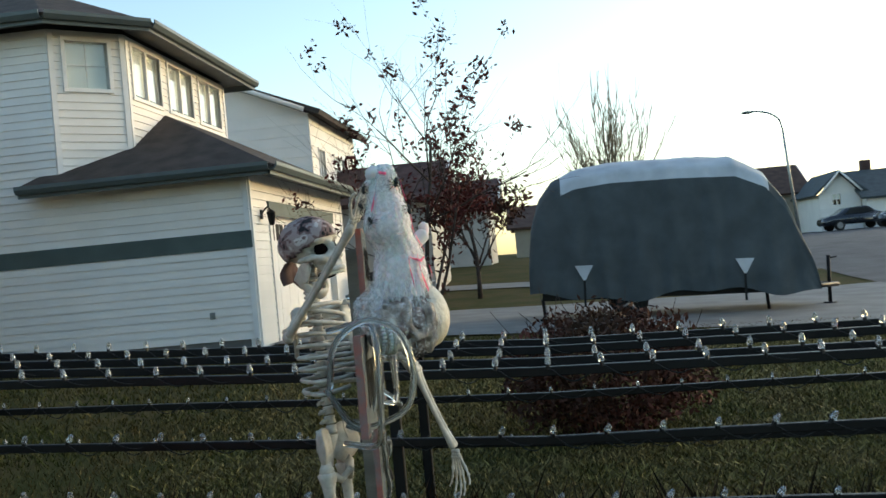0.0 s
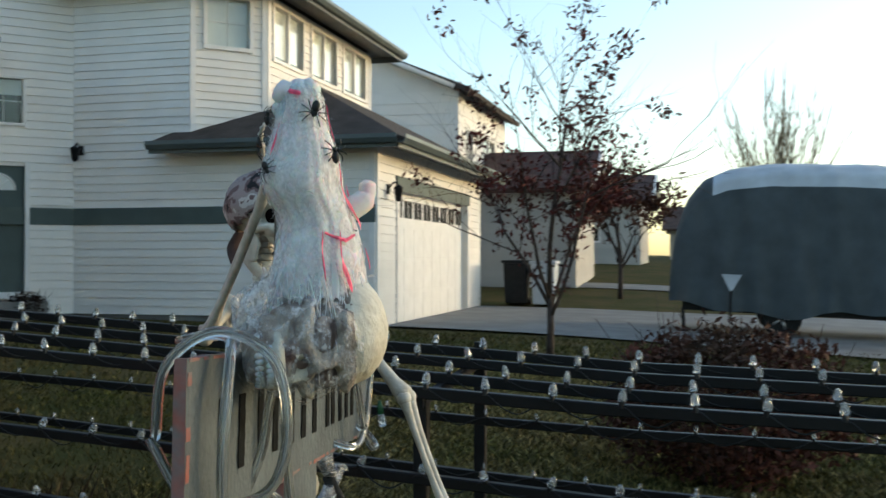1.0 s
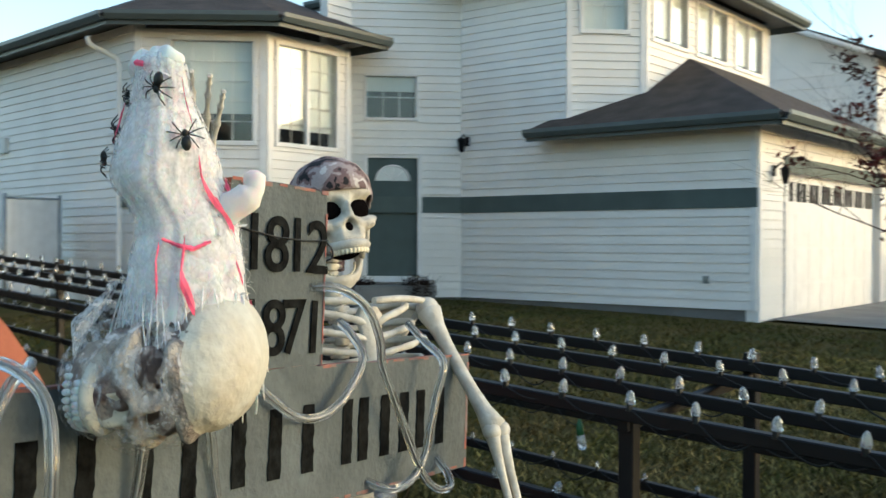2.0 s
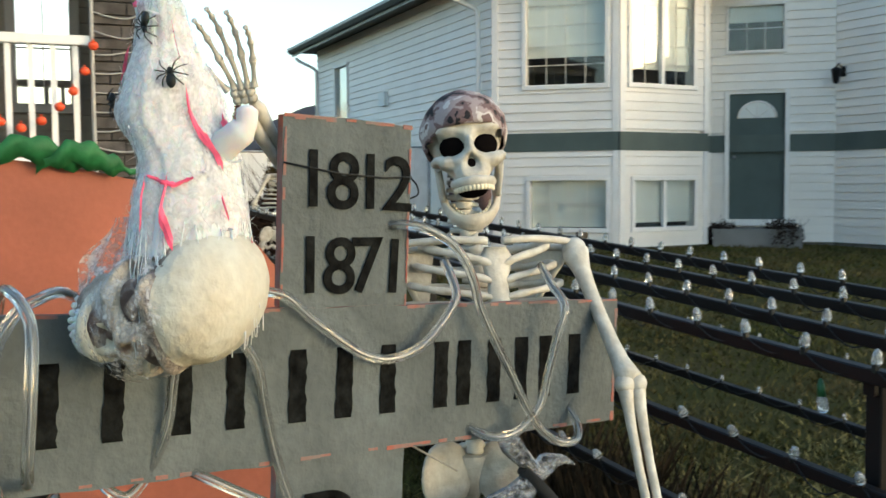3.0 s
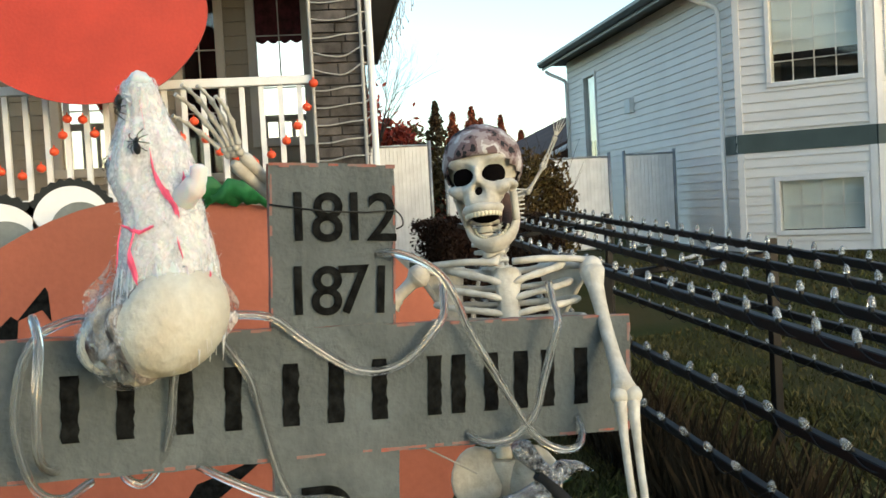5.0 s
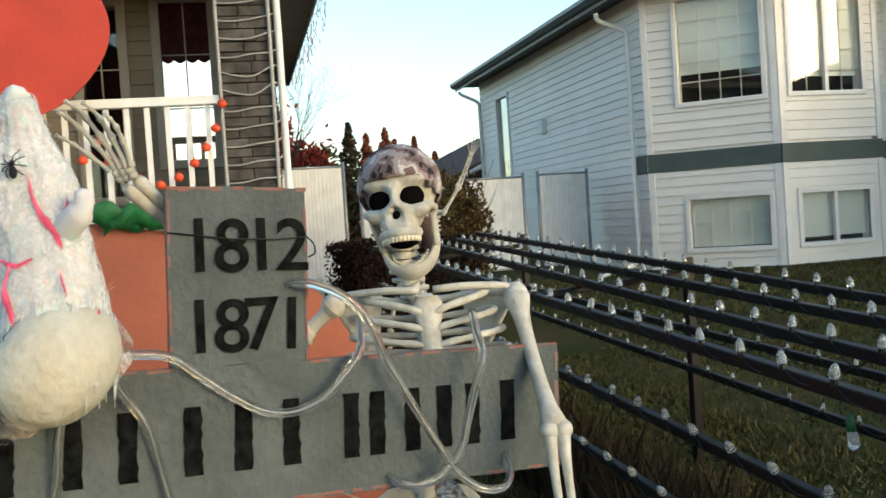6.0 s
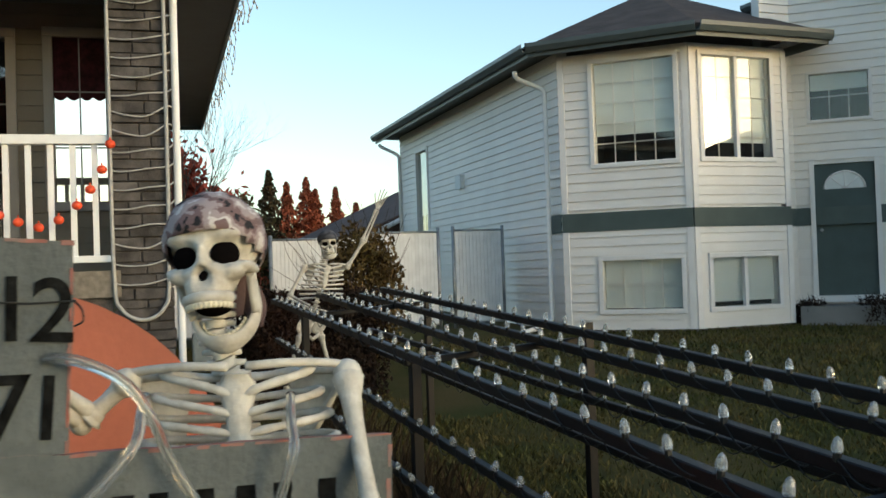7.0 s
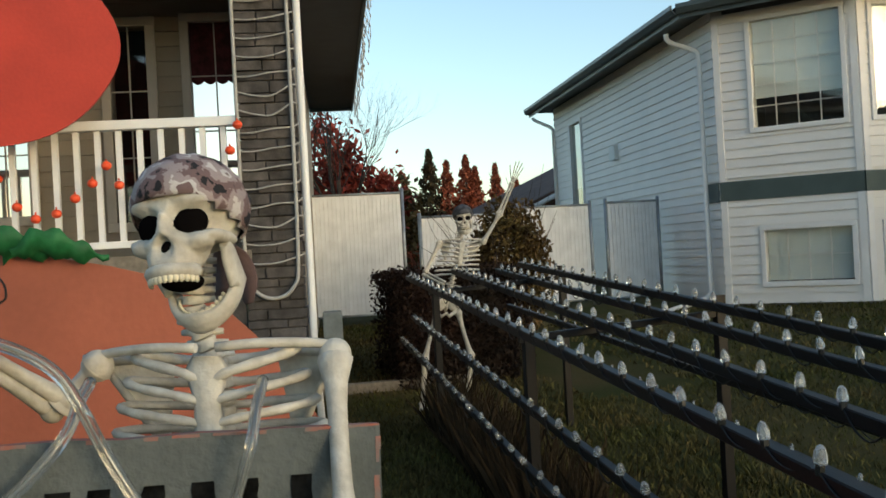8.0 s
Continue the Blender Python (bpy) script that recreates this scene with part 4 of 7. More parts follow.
            ball(bm, (0, 0, 0), (1, 1, 1), m @ Matrix.Scale(s, 4) @ Matrix.Translation((0.044 + 0.044 * math.cos(a), 0.040 * math.sin(a), -0.087)) @ Matrix.Rotation(a, 4, "Z") @ Matrix.Diagonal((0.0034, 0.0042, 0.0065, 1)), 8, 6, 2)
        return
    jm = m @ Matrix.Scale(s, 4) @ Matrix.Translation((0.004, 0, -0.012)) @ Matrix.Rotation(radians(jaw), 4, "Y") @ Matrix.Translation((-0.004, 0, 0.012))
    rows = []
    for i in range(49):
        u = -1 + 2 * i / 48
        au = abs(u)
        sy = math.copysign(1, u)
        if au > 0.62:
            k = (au - 0.62) / 0.38
            mid = Vector((0.024 - 0.008 * k, sy * (0.052 + 0.007 * k), -0.082 + 0.074 * k))
            up_, out = Vector((0.8, 0, 0.45 * (1 - k))).normalized(), Vector((0, sy, 0))
            half = 0.029 - 0.008 * k
            if k > 0.75:
                half *= 1 - 0.5 * (k - 0.75) / 0.25
        else:
            a = au / 0.62 * radians(82)
            mid = Vector((0.018 + 0.066 * math.cos(a), sy * 0.052 * math.sin(a) ** 0.9 if a > 0 else 0.0, -0.094 + 0.012 * (au / 0.62) ** 2))
            up_ = Vector((0.35 * (au / 0.62) ** 4, 0, 1)).normalized()
            out = Vector((math.cos(a), sy * math.sin(a), 0))
            half = 0.0165 + 0.004 * math.exp(-(au / 0.16) ** 2)
        ring = []
        for k in range(10):
            b = 2 * math.pi * k / 10
            ring.append(bm.verts.new(jm @ (mid + up_ * half * math.cos(b) + out * (0.0075 + 0.004 * math.exp(-(au / 0.14) ** 2)) * math.sin(b))))
        rows.append(ring)
    for a, b in zip(rows, rows[1:]):
        for k in range(10):
            fc = bm.faces.new((a[k], a[(k + 1) % 10], b[(k + 1) % 10], b[k]))
            fc.smooth = True
    bm.faces.new(rows[0]), bm.faces.new(rows[-1])
    for i in range(14):
        a = radians(-76 + 152 * i / 13)
        c = Vector((0.038 + 0.044 * math.cos(a), 0.036 * math.sin(a), -0.0785))
        ball(bm, (0, 0, 0), (1, 1, 1), jm @ Matrix.Translation(c) @ Matrix.Rotation(a, 4, "Z") @ Matrix.Diagonal((0.0030, 0.0043, 0.0056, 1)), 8, 6, 2)


def hand_bones(bm, wrist, way, palm, s, spread=1.0, curl=0.3):
    """A hand from the wrist along way; palm is the direction that the fingers curl to."""
    way, palm = Vector(way).normalized(), Vector(palm).normalized()
    side = way.cross(palm).normalized()
    wrist = Vector(wrist)
    for i in range(6):
        ball(bm, wrist + way * s * (0.012 + 0.012 * (i // 3)) + side * s * 0.012 * (i % 3 - 1), (0.009 * s,) * 3, u=8, v=6)
    for i, (off, ln) in enumerate(((-2.1, 0.72), (-1, 0.95), (0, 1.05), (1, 0.98), (2, 0.78))):
        p = wrist + way * s * 0.03 + side * s * 0.010 * off
        d = (way + side * 0.13 * off * spread).normalized()
        if i == 0:
            d = (way + side * 0.45 * off * 0.5).normalized()
        for j, seg in enumerate((0.062, 0.040, 0.027, 0.020)):
            q = p + d * seg * s * ln
            bone(bm, p, q, 0.0048 * s * (1 - 0.12 * j), 0.0044 * s * (1 - 0.12 * j), 1.6, seg=6)
            p = q
            d = (d + palm * curl * (0.4 + 0.5 * j)).normalized()


def skeleton(name, label, j, s=1.0, jaw=22):
    """One figure from its joints: head (matrix), neck, pelvis, shoulders, elbows, wrists, hips, knees, ankles, and the way that the chest faces."""
    bm = bmesh.new()
    skull(bm, j["head"], s * j.get("skull", (1.0,))[0], jaw)
    V = {k: Vector(v) for k, v in j.items() if k != "head"}
    face = V["face"].normalized()
    mid = (V["sl"] + V["sr"]) / 2
    across = (V["sl"] - V["sr"]).normalized()
    up = (V["neck"] - V["pelvis"]).normalized()
    # spine
    sp = spline([j["head"].translation - up * 0.03 * s - face * 0.015 * s, V["neck"], mid - up * 0.05 * s - face * 0.045 * s, (mid + V["pelvis"]) / 2 - face * 0.03 * s, V["pelvis"] + up * 0.04 * s], 6)
    for p, q in zip(sp, sp[1:]):
        c = (p + q) / 2
        ln = (q - p).length
        tube(bm, [p.lerp(q, t) for t in (0.05, 0.2, 0.5, 0.8, 0.95)], [0.016 * s, 0.020 * s, 0.0165 * s, 0.020 * s, 0.016 * s], 9)
        for sg in (-1, 1):
            tube(bm, [c, c + across * sg * 0.034 * s - face * 0.012 * s], [0.008 * s, 0.005 * s], 6)
        tube(bm, [c, c - face * 0.038 * s - up * 0.012 * s], [0.008 * s, 0.005 * s], 6)
    # ribs and sternum
    st0, st1 = mid + face * 0.060 * s + up * 0.012 * s, mid + face * 0.085 * s - up * 0.190 * s
    # a flat breastbone, broad at the top
    rows = []
    for t, hw in ((0, 0.022), (0.1, 0.034), (0.24, 0.027), (0.32, 0.021), (0.6, 0.024), (0.85, 0.021), (1, 0.008)):
        c = st0.lerp(st1, t)
        rows.append([bm.verts.new(c + across * u * hw * s + face * w * 0.011 * s) for u, w in ((-1, 0), (-0.75, 0.8), (0, 1), (0.75, 0.8), (1, 0), (0, -0.8))])
    for a, b in zip(rows, rows[1:]):
        for i in range(6):
            bm.faces.new((a[i], a[(i + 1) % 6], b[(i + 1) % 6], b[i])).smooth = True
    bm.faces.new(rows[0]), bm.faces.new(rows[-1])
    for k in range(8):
        t = k / 7
        w = (0.112 + 0.062 * math.sin(min(1, 0.15 + t * 0.95) * math.pi * 0.62)) * s
        back = mid - up * (0.005 + 0.255 * t) * s - face * 0.045 * s
        front = st0.lerp(st1, min(1, 0.20 + t * 1.10)) if k < 6 else st1 - up * 0.035 * s * (k - 5)
        drop = (-0.022 + 0.030 * t) * s
        for sg in (-1, 1):
            fr = front if k < 6 else front + across * sg * (0.03 + 0.022 * (k - 5)) * s
            pts = [back, back + across * sg * w * 0.62 - face * 0.022 * s - up * drop * 0.2, back + across * sg * w * 1.0 + face * 0.035 * s - up * drop * 0.8, back.lerp(fr, 0.72) + across * sg * w * 0.80 - up * drop * 1.15, fr + across * sg * w * 0.30 - up * drop * (0.75 if k < 6 else 0.2), fr]
            pts = spline(pts, 4)
            tube(bm, pts, [(0.0076 if k else 0.0085) * s * (1 + 0.28 * math.sin(1.9 * i + k)) ** 0.4 for i in range(len(pts))], 7)
    # shoulder girdle
    for sg, sh in ((1, V["sl"]), (-1, V["sr"])):
        root = st0 + up * 0.012 * s + across * sg * 0.015 * s
        tube(bm, spline([root, root.lerp(sh, 0.4) + up * 0.012 * s + face * 0.012 * s, root.lerp(sh, 0.8) + up * 0.016 * s, sh + up * 0.014 * s], 4), 0.0078 * s, 8)
        tri = [sh - face * 0.02 * s + up * 0.004 * s, sh - across * sg * 0.105 * s - face * 0.075 * s + up * 0.005 * s, sh - across * sg * 0.085 * s - face * 0.075 * s - up * 0.15 * s]
        a, b, c = [bm.verts.new(q) for q in tri]
        a2, b2, c2 = [bm.verts.new(q - face * 0.010 * s) for q in tri]
        for q in ((a, b, c), (c2, b2, a2), (a, a2, b2, b), (b, b2, c2, c), (c, c2, a2, a)):
            bm.faces.new(q)
        tube(bm, [tri[1], tri[0]], 0.008 * s, 6)
        tube(bm, [tri[2], tri[0]], 0.007 * s, 6)
        ball(bm, sh, (0.026 * s,) * 3, u=14, v=10)
    # arms
    for sd in "lr":
        bone(bm, V["s" + sd], V["e" + sd], 0.0165 * s, 0.0155 * s, 1.75)
        ax = (V["e" + sd] - V["s" + sd]).normalized()
        fw = V["w" + sd] - V["e" + sd]
        perp = fw.cross(face)
        perp = (perp if perp.length > 1e-3 else fw.orthogonal()).normalized()
        ball(bm, V["e" + sd] + perp * 0.013 * s, (0.020 * s,) * 3, u=12, v=8)
        ball(bm, V["e" + sd] - perp * 0.013 * s, (0.020 * s,) * 3, u=12, v=8)
        for sg in (-1, 1):
            bone(bm, V["e" + sd] + perp * sg * 0.013 * s, V["w" + sd] + perp * sg * 0.011 * s, 0.0098 * s, 0.0088 * s, 1.6, seg=8)
        hand_bones(bm, V["w" + sd], V["h" + sd] - V["w" + sd], V["p" + sd], s, curl=j.get("curl", (0.25,))[0] if sd == "l" else j.get("curl_r", (0.12,))[0])
    # pelvis
    for sg in (-1, 1):
        c = V["pelvis"] + across * sg * 0.062 * s
        vs = ball(bm, (0, 0, 0), (1, 1, 1), u=16, v=10)
        rot = Matrix((across * sg, face, up)).transposed()
        for w in vs:
            p = w.co
            q = Vector((p.x * 0.062, p.y * 0.020, p.z * 0.072)) * s
            q.y += (p.x * p.x) * 0.035 * s * (1 if p.x > 0 else -0.6)
            w.co = c + rot @ q
        tube(bm, [c - up * 0.05 * s, V["h" + "l"] * 0 + V["pelvis"] + across * sg * 0.085 * s - up * 0.075 * s, V["pelvis"] + across * sg * 0.03 * s - up * 0.115 * s + face * 0.03 * s, V["pelvis"] - up * 0.085 * s + face * 0.05 * s], [0.02 * s, 0.02 * s, 0.013 * s, 0.012 * s], 8)
    tube(bm, [V["pelvis"] + up * 0.045 * s - face * 0.02 * s, V["pelvis"] - up * 0.02 * s - face * 0.035 * s, V["pelvis"] - up * 0.075 * s - face * 0.02 * s], [0.040 * s, 0.032 * s, 0.008 * s], 8)
    # legs
    for sd in "lr":
        ball(bm, V["hip" + sd], (0.026 * s,) * 3, u=12, v=8)
        bone(bm, V["hip" + sd], V["k" + sd], 0.0185 * s, 0.0195 * s, 1.8)
        ball(bm, V["k" + sd] + face * 0.022 * s, (0.018 * s, 0.018 * s, 0.022 * s), u=10, v=8)
        bone(bm, V["k" + sd] - up * 0.02 * s, V["a" + sd], 0.0165 * s, 0.013 * s, 1.6)
        bone(bm, V["k" + sd] - up * 0.03 * s + across * 0.025 * s, V["a" + sd] + across * 0.018 * s, 0.007 * s, 0.007 * s, 1.5, seg=7)
        f = V["a" + sd]
        ball(bm, f - up * 0.025 * s - face * 0.02 * s, (0.026 * s, 0.026 * s, 0.024 * s), u=10, v=8)
        for i in range(5):
            o = across * (i - 2) * 0.011 * s
            bone(bm, f - up * 0.025 * s + o * 0.7 + face * 0.02 * s, f - up * 0.040 * s + o * 1.2 + face * 0.12 * s, 0.007 * s, 0.006 * s, 1.5, seg=6)
            bone(bm, f - up * 0.040 * s + o * 1.2 + face * 0.12 * s, f - up * 0.043 * s + o * 1.3 + face * 0.165 * s, 0.006 * s, 0.005 * s, 1.5, seg=6)
    bmesh.ops.remove_doubles(bm, verts=bm.verts, dist=1e-6)
    return tagged(obj(name, bm, [M["bone"], M["socket"], M["teeth"]]), label, "skeleton figure")


def head_pose(c, yaw, pitch, roll):
    return Matrix.Translation(c) @ Matrix.Rotation(radians(yaw), 4, "Z") @ Matrix.Rotation(radians(pitch), 4, "Y") @ Matrix.Rotation(radians(roll), 4, "X")


H1 = head_pose((-0.468, 4.280, 1.580), -26, -8, 6)
NEAR = Matrix.Translation((0.04, 0.004, 0))
skeleton("skeleton_figure", "ivory plastic skeleton behind the grey cross, jaw wide open", dict(
    head=H1, neck=(-0.480, 4.280, 1.455), pelvis=(-0.46, 4.29, 0.92), face=(1, -0.22, 0.02),
    sl=(-0.385, 4.49, 1.385), el=(-0.178, 4.470, 1.138), wl=(-0.06, 4.45, 0.85), hl=(-0.05, 4.455, 0.75), pl=(-0.6, -0.6, 0),
    sr=(-0.50, 4.125, 1.385), er=(-0.52, 4.06, 1.325), wr=(-0.215, 3.735, 1.648), hr=(-0.18, 3.70, 1.71), pr=(0.7, -0.5, 0.1),
    hipl=(-0.45, 4.375, 0.85), hipr=(-0.47, 4.195, 0.85), kl=(-0.42, 4.39, 0.46), kr=(-0.44, 4.18, 0.46), al=(-0.46, 4.39, 0.09), ar=(-0.48, 4.17, 0.09), skull=(1.08, 0, 0), curl_r=(0.55, 0, 0)), 1.0, 50).matrix_world = NEAR


def bandana(name, m, s, label, tail=True, cloth="camo"):
    """A cloth tied over a skull, with dark patches and a knotted tail."""
    bm = bmesh.new()
    vs = ball(bm, (0, 0, 0), (1, 1, 1), u=40, v=24)
    for w in vs:
        p = w.co.copy()
        q = Vector((p.x * 0.101 - 0.012, p.y * 0.080, p.z * 0.078 + 0.046))
        q += p * 0.004 * noise.noise((p * 4.5))
        w.co = q
    cut = [w for w in bm.verts if w.co.z < 0.037 - 0.30 * max(0, 0.080 - w.co.x) + 0.006 * math.cos(w.co.y * 30)]
    bmesh.ops.delete(bm, geom=cut, context="VERTS")
    solid(bm, -0.003)
    bmesh.ops.transform(bm, matrix=m @ Matrix.Scale(s, 4), verts=bm.verts)
    B = thing(name, label, "bandana")
    part("cap", bm, M[cloth], B, smooth=True)
    if tail:
        bm = bmesh.new()
        for pts, w in (([(-0.105, 0.0, 0.0), (-0.122, 0.012, -0.02), (-0.118, 0.03, -0.06), (-0.108, 0.036, -0.095)], 0.026), ([(-0.105, 0.0, 0.0), (-0.125, -0.008, -0.03), (-0.125, -0.012, -0.07)], 0.022)):
            line = spline(pts, 4)
            rows = [[bm.verts.new(q + Vector((0.3, 1, 0.1)).normalized() * w * k * (0.5 + 0.6 * math.sin(0.5 + i * 0.25))) for k in (-1, 0, 1)] for i, q in enumerate(line)]
            for a, b in zip(rows, rows[1:]):
                for i in (0, 1):
                    bm.faces.new((a[i], a[i + 1], b[i + 1], b[i]))
        solid(bm, 0.003)
        bmesh.ops.transform(bm, matrix=m @ Matrix.Scale(s, 4), verts=bm.verts)
        part("tail", bm, M["camo_mauve"], B, smooth=True)
    return B


M["camo_mauve"] = mat("camo_mauve", (0.13, 0.085, 0.085), 0.9, scale=16, var=0.12, fine=200, bump=0.2)
bandana("bandana", H1, 1.08, "mauve and grey camouflage bandana tied on the skull").matrix_world = NEAR

sx = -7.42
skeleton("skeleton_figure", "ivory plastic skeleton standing by the fence, waving one arm", dict(
    head=head_pose((sx - 0.05, 6.52, 1.83), -8, 2, 4), neck=(sx - 0.03, 6.47, 1.68), pelvis=(sx, 6.32, 1.10), face=(1, -0.1, 0),
    sl=(sx, 6.68, 1.62), el=(sx + 0.05, 6.83, 1.86), wl=(sx + 0.08, 6.96, 2.14), hl=(sx + 0.09, 7.0, 2.25), pl=(1, 0, 0.1),
    sr=(sx, 6.28, 1.63), er=(sx + 0.05, 6.12, 1.37), wr=(sx + 0.12, 6.28, 1.27), hr=(sx + 0.13, 6.40, 1.24), pr=(0, 0.3, -1),
    hipl=(sx, 6.41, 1.02), hipr=(sx, 6.22, 1.02), kl=(sx + 0.06, 6.50, 0.60), kr=(sx + 0.02, 6.08, 0.60), al=(sx, 6.45, 0.24), ar=(sx - 0.02, 6.05, 0.24)), 1.1, 6)

bandana("cap", head_pose((sx - 0.05, 6.52, 1.83), -8, 2, 4), 1.1, "dark navy cap cloth on the waving skeleton's skull", tail=False, cloth="navy")


# ---- wrapped hanging figure ----
HGM = Matrix.Translation((-0.085 + 0.055, 3.605, 1.364)) @ Matrix.Diagonal((0.87, 0.87, 0.965, 1)) @ Matrix.Translation((0.085, -3.605, -1.37))
HG = thing("hanging_corpse_prop", "white gauze-wrapped hanging prop with an upside-down skull and pink streaks", "halloween prop", m=HGM)
AX = Vector((-0.095, 3.62, 0))
PROFILE = [(1.44, 0.100, 0.094), (1.50, 0.092, 0.086), (1.55, 0.081, 0.077), (1.585, 0.075, 0.077), (1.62, 0.078, 0.082), (1.645, 0.078, 0.080), (1.68, 0.072, 0.069), (1.735, 0.053, 0.045), (1.79, 0.045, 0.030), (1.815, 0.014, 0.012)]


def wrap(a, z, out=0.0):
    """A point on the wrapped body at the angle a and the height z."""
    z = min(max(z, PROFILE[0][0]), PROFILE[-1][0])
    for (z0, x0, y0), (z1, x1, y1) in zip(PROFILE, PROFILE[1:]):
        if z <= z1:
            t = (z - z0) / (z1 - z0)
            break
    rx, ry = (x0 + (x1 - x0) * t) * 0.91 + out, y0 + (y1 - y0) * t + out
    n = 1 + 0.13 * noise.noise((math.cos(a) * 1.7, math.sin(a) * 1.7, z * 8)) + 0.075 * noise.noise((math.cos(a) * 5, math.sin(a) * 5, z * 5)) + 0.012 * noise.noise((math.cos(a) * 14, math.sin(a) * 14, z * 12))
    k = ease(z, 1.56, 1.64)
    return Vector((-0.085 - 0.026 * k + rx * n * math.cos(a), 3.609 - 0.020 * k - 0.012 * ease(z, 1.66, 1.8) + ry * n * math.sin(a), z))


bm = bmesh.new()
rows = []
NA = 96
for i in range(71):
    z = 1.44 + (1.815 - 1.44) * i / 70
    row = []
    for k in range(NA):
        a = 2 * math.pi * k / NA
        hang = (0.055 * max(0, noise.noise((math.cos(a) * 2.6, math.sin(a) * 2.6, 2))) + 0.03 * max(0, noise.noise((math.cos(a) * 9, math.sin(a) * 9, 5)))) * max(0, 1 - i / 9) + 0.07 * max(0, -math.cos(a + 0.5)) ** 2 * max(0, 1 - i / 14)
        p = wrap(a, z)
        p.z -= hang
        row.append(bm.verts.new(p))
    rows.append(row)
for a, b in zip(rows, rows[1:]):
    for k in range(NA):
        bm.faces.new((a[k], a[(k + 1) % NA], b[(k + 1) % NA], b[k]))
bm.faces.new(rows[-1])
for c, r in (((-0.135, 3.572, 1.788), 0.030), ((-0.095, 3.578, 1.795), 0.024), ((-0.14, 3.578, 1.765), 0.028)):
    for w in ball(bm, c, (r, r, r * 0.8), u=16, v=12):
        w.co += (w.co - Vector(c)) * 0.25 * noise.noise(w.co * 60)
# bound arm stub and knees
for pts, rr in (([(-0.07, 3.63, 1.57), (-0.03, 3.655, 1.595), (-0.01, 3.675, 1.615), (-0.01, 3.680, 1.645)], [0.024, 0.022, 0.017, 0.007]),):
    sp = spline(pts, 5)
    tube(bm, sp, [rr[min(len(rr) - 1, int(i / 5))] for i in range(len(sp))], 12)
part("gauze_wrap", bm, M["gauze"], HG, smooth=True)
rn = random.Random(21)
bm = bmesh.new()
for i in range(90):
    a0 = rn.uniform(0, 6.28)
    p = wrap(a0, 1.43 + rn.uniform(-0.02, 0.06), 0.003)
    q = Vector((-0.08 + 0.105 * math.cos(a0 + rn.uniform(-0.4, 0.4)), 3.605 + 0.098 * math.sin(a0 + rn.uniform(-0.4, 0.4)), 1.345 + rn.uniform(-0.05, 0.04)))
    tube(bm, spline([p, p.lerp(q, 0.5) + Vector((math.cos(a0), math.sin(a0), 0)) * 0.008, q], 4), rn.uniform(0.0005, 0.0014), 4)
for i in range(900):
    a0, z0 = rn.uniform(0, 6.28), rn.uniform(1.45, 1.80)
    p = wrap(a0, z0, 0.001)
    d = (p - Vector((AX.x, AX.y, z0))).normalized() * rn.uniform(0.1, 0.7) + Vector((rn.gauss(0, 0.6), rn.gauss(0, 0.6), rn.gauss(-0.2, 0.8)))
    q = p + d.normalized() * rn.uniform(0.006, 0.028)
    e = d.orthogonal().normalized() * 0.00035
    mid = p.lerp(q, 0.55) + Vector((rn.gauss(0, 1), rn.gauss(0, 1), rn.gauss(0, 1))) * 0.003
    bm.faces.new([bm.verts.new(v) for v in (p - e, p + e, mid + e * 0.8, q, mid - e * 0.8)])
tagged(part("loose_thread", bm, M["gauze"], HG, "fine white threads"), kind="stuff")
# thin cotton web lying loosely over the wrap and the face of the skull
for off, seed in ((0.004, 3),):
    bm = bmesh.new()
    rows = []
    for i in range(48):
        z = 1.445 + 0.36 * i / 47
        row = []
        for k in range(72):
            a = 2 * math.pi * k / 72
            p = wrap(a, z, off * (1 + 0.9 * noise.noise((math.cos(a) * 3, math.sin(a) * 3, z * 14 + seed))))
            if i < 10:
                p.z -= 0.05 * (1 - i / 10) * (1 + noise.noise((math.cos(a) * 5, math.sin(a) * 5, seed)))
            row.append(bm.verts.new(p))
        rows.append(row)
    for a, b in zip(rows, rows[1:]):
        for k in range(72):
            bm.faces.new((a[k], a[(k + 1) % 72], b[(k + 1) % 72], b[k]))
    part("gauze_veil", bm, M["veil"], HG, "thin torn cotton web", smooth=True)
bm = bmesh.new()
rows = []
for i in range(16):
    t = i / 15
    row = []
    for k in range(40):
        a = radians(105 + 150 * k / 39)
        r = 0.088 + 0.055 * ease(t, 0, 0.7) - 0.03 * ease(t, 0.75, 1.0) + 0.008 * noise.noise((a * 3, t * 4, 1))
        row.append(bm.verts.new((-0.085 + (r + 0.012) * math.cos(a), 3.590 + (r + 0.01) * math.sin(a), 1.49 - 0.17 * t * (0.75 + 0.25 * math.sin(k * 0.9)))))
    rows.append(row)
for a, b in zip(rows, rows[1:]):
    for k in range(39):
        bm.faces.new((a[k], a[k + 1], b[k + 1], b[k]))
part("gauze_veil", bm, M["veil"], HG, "thin torn cotton web", smooth=True)


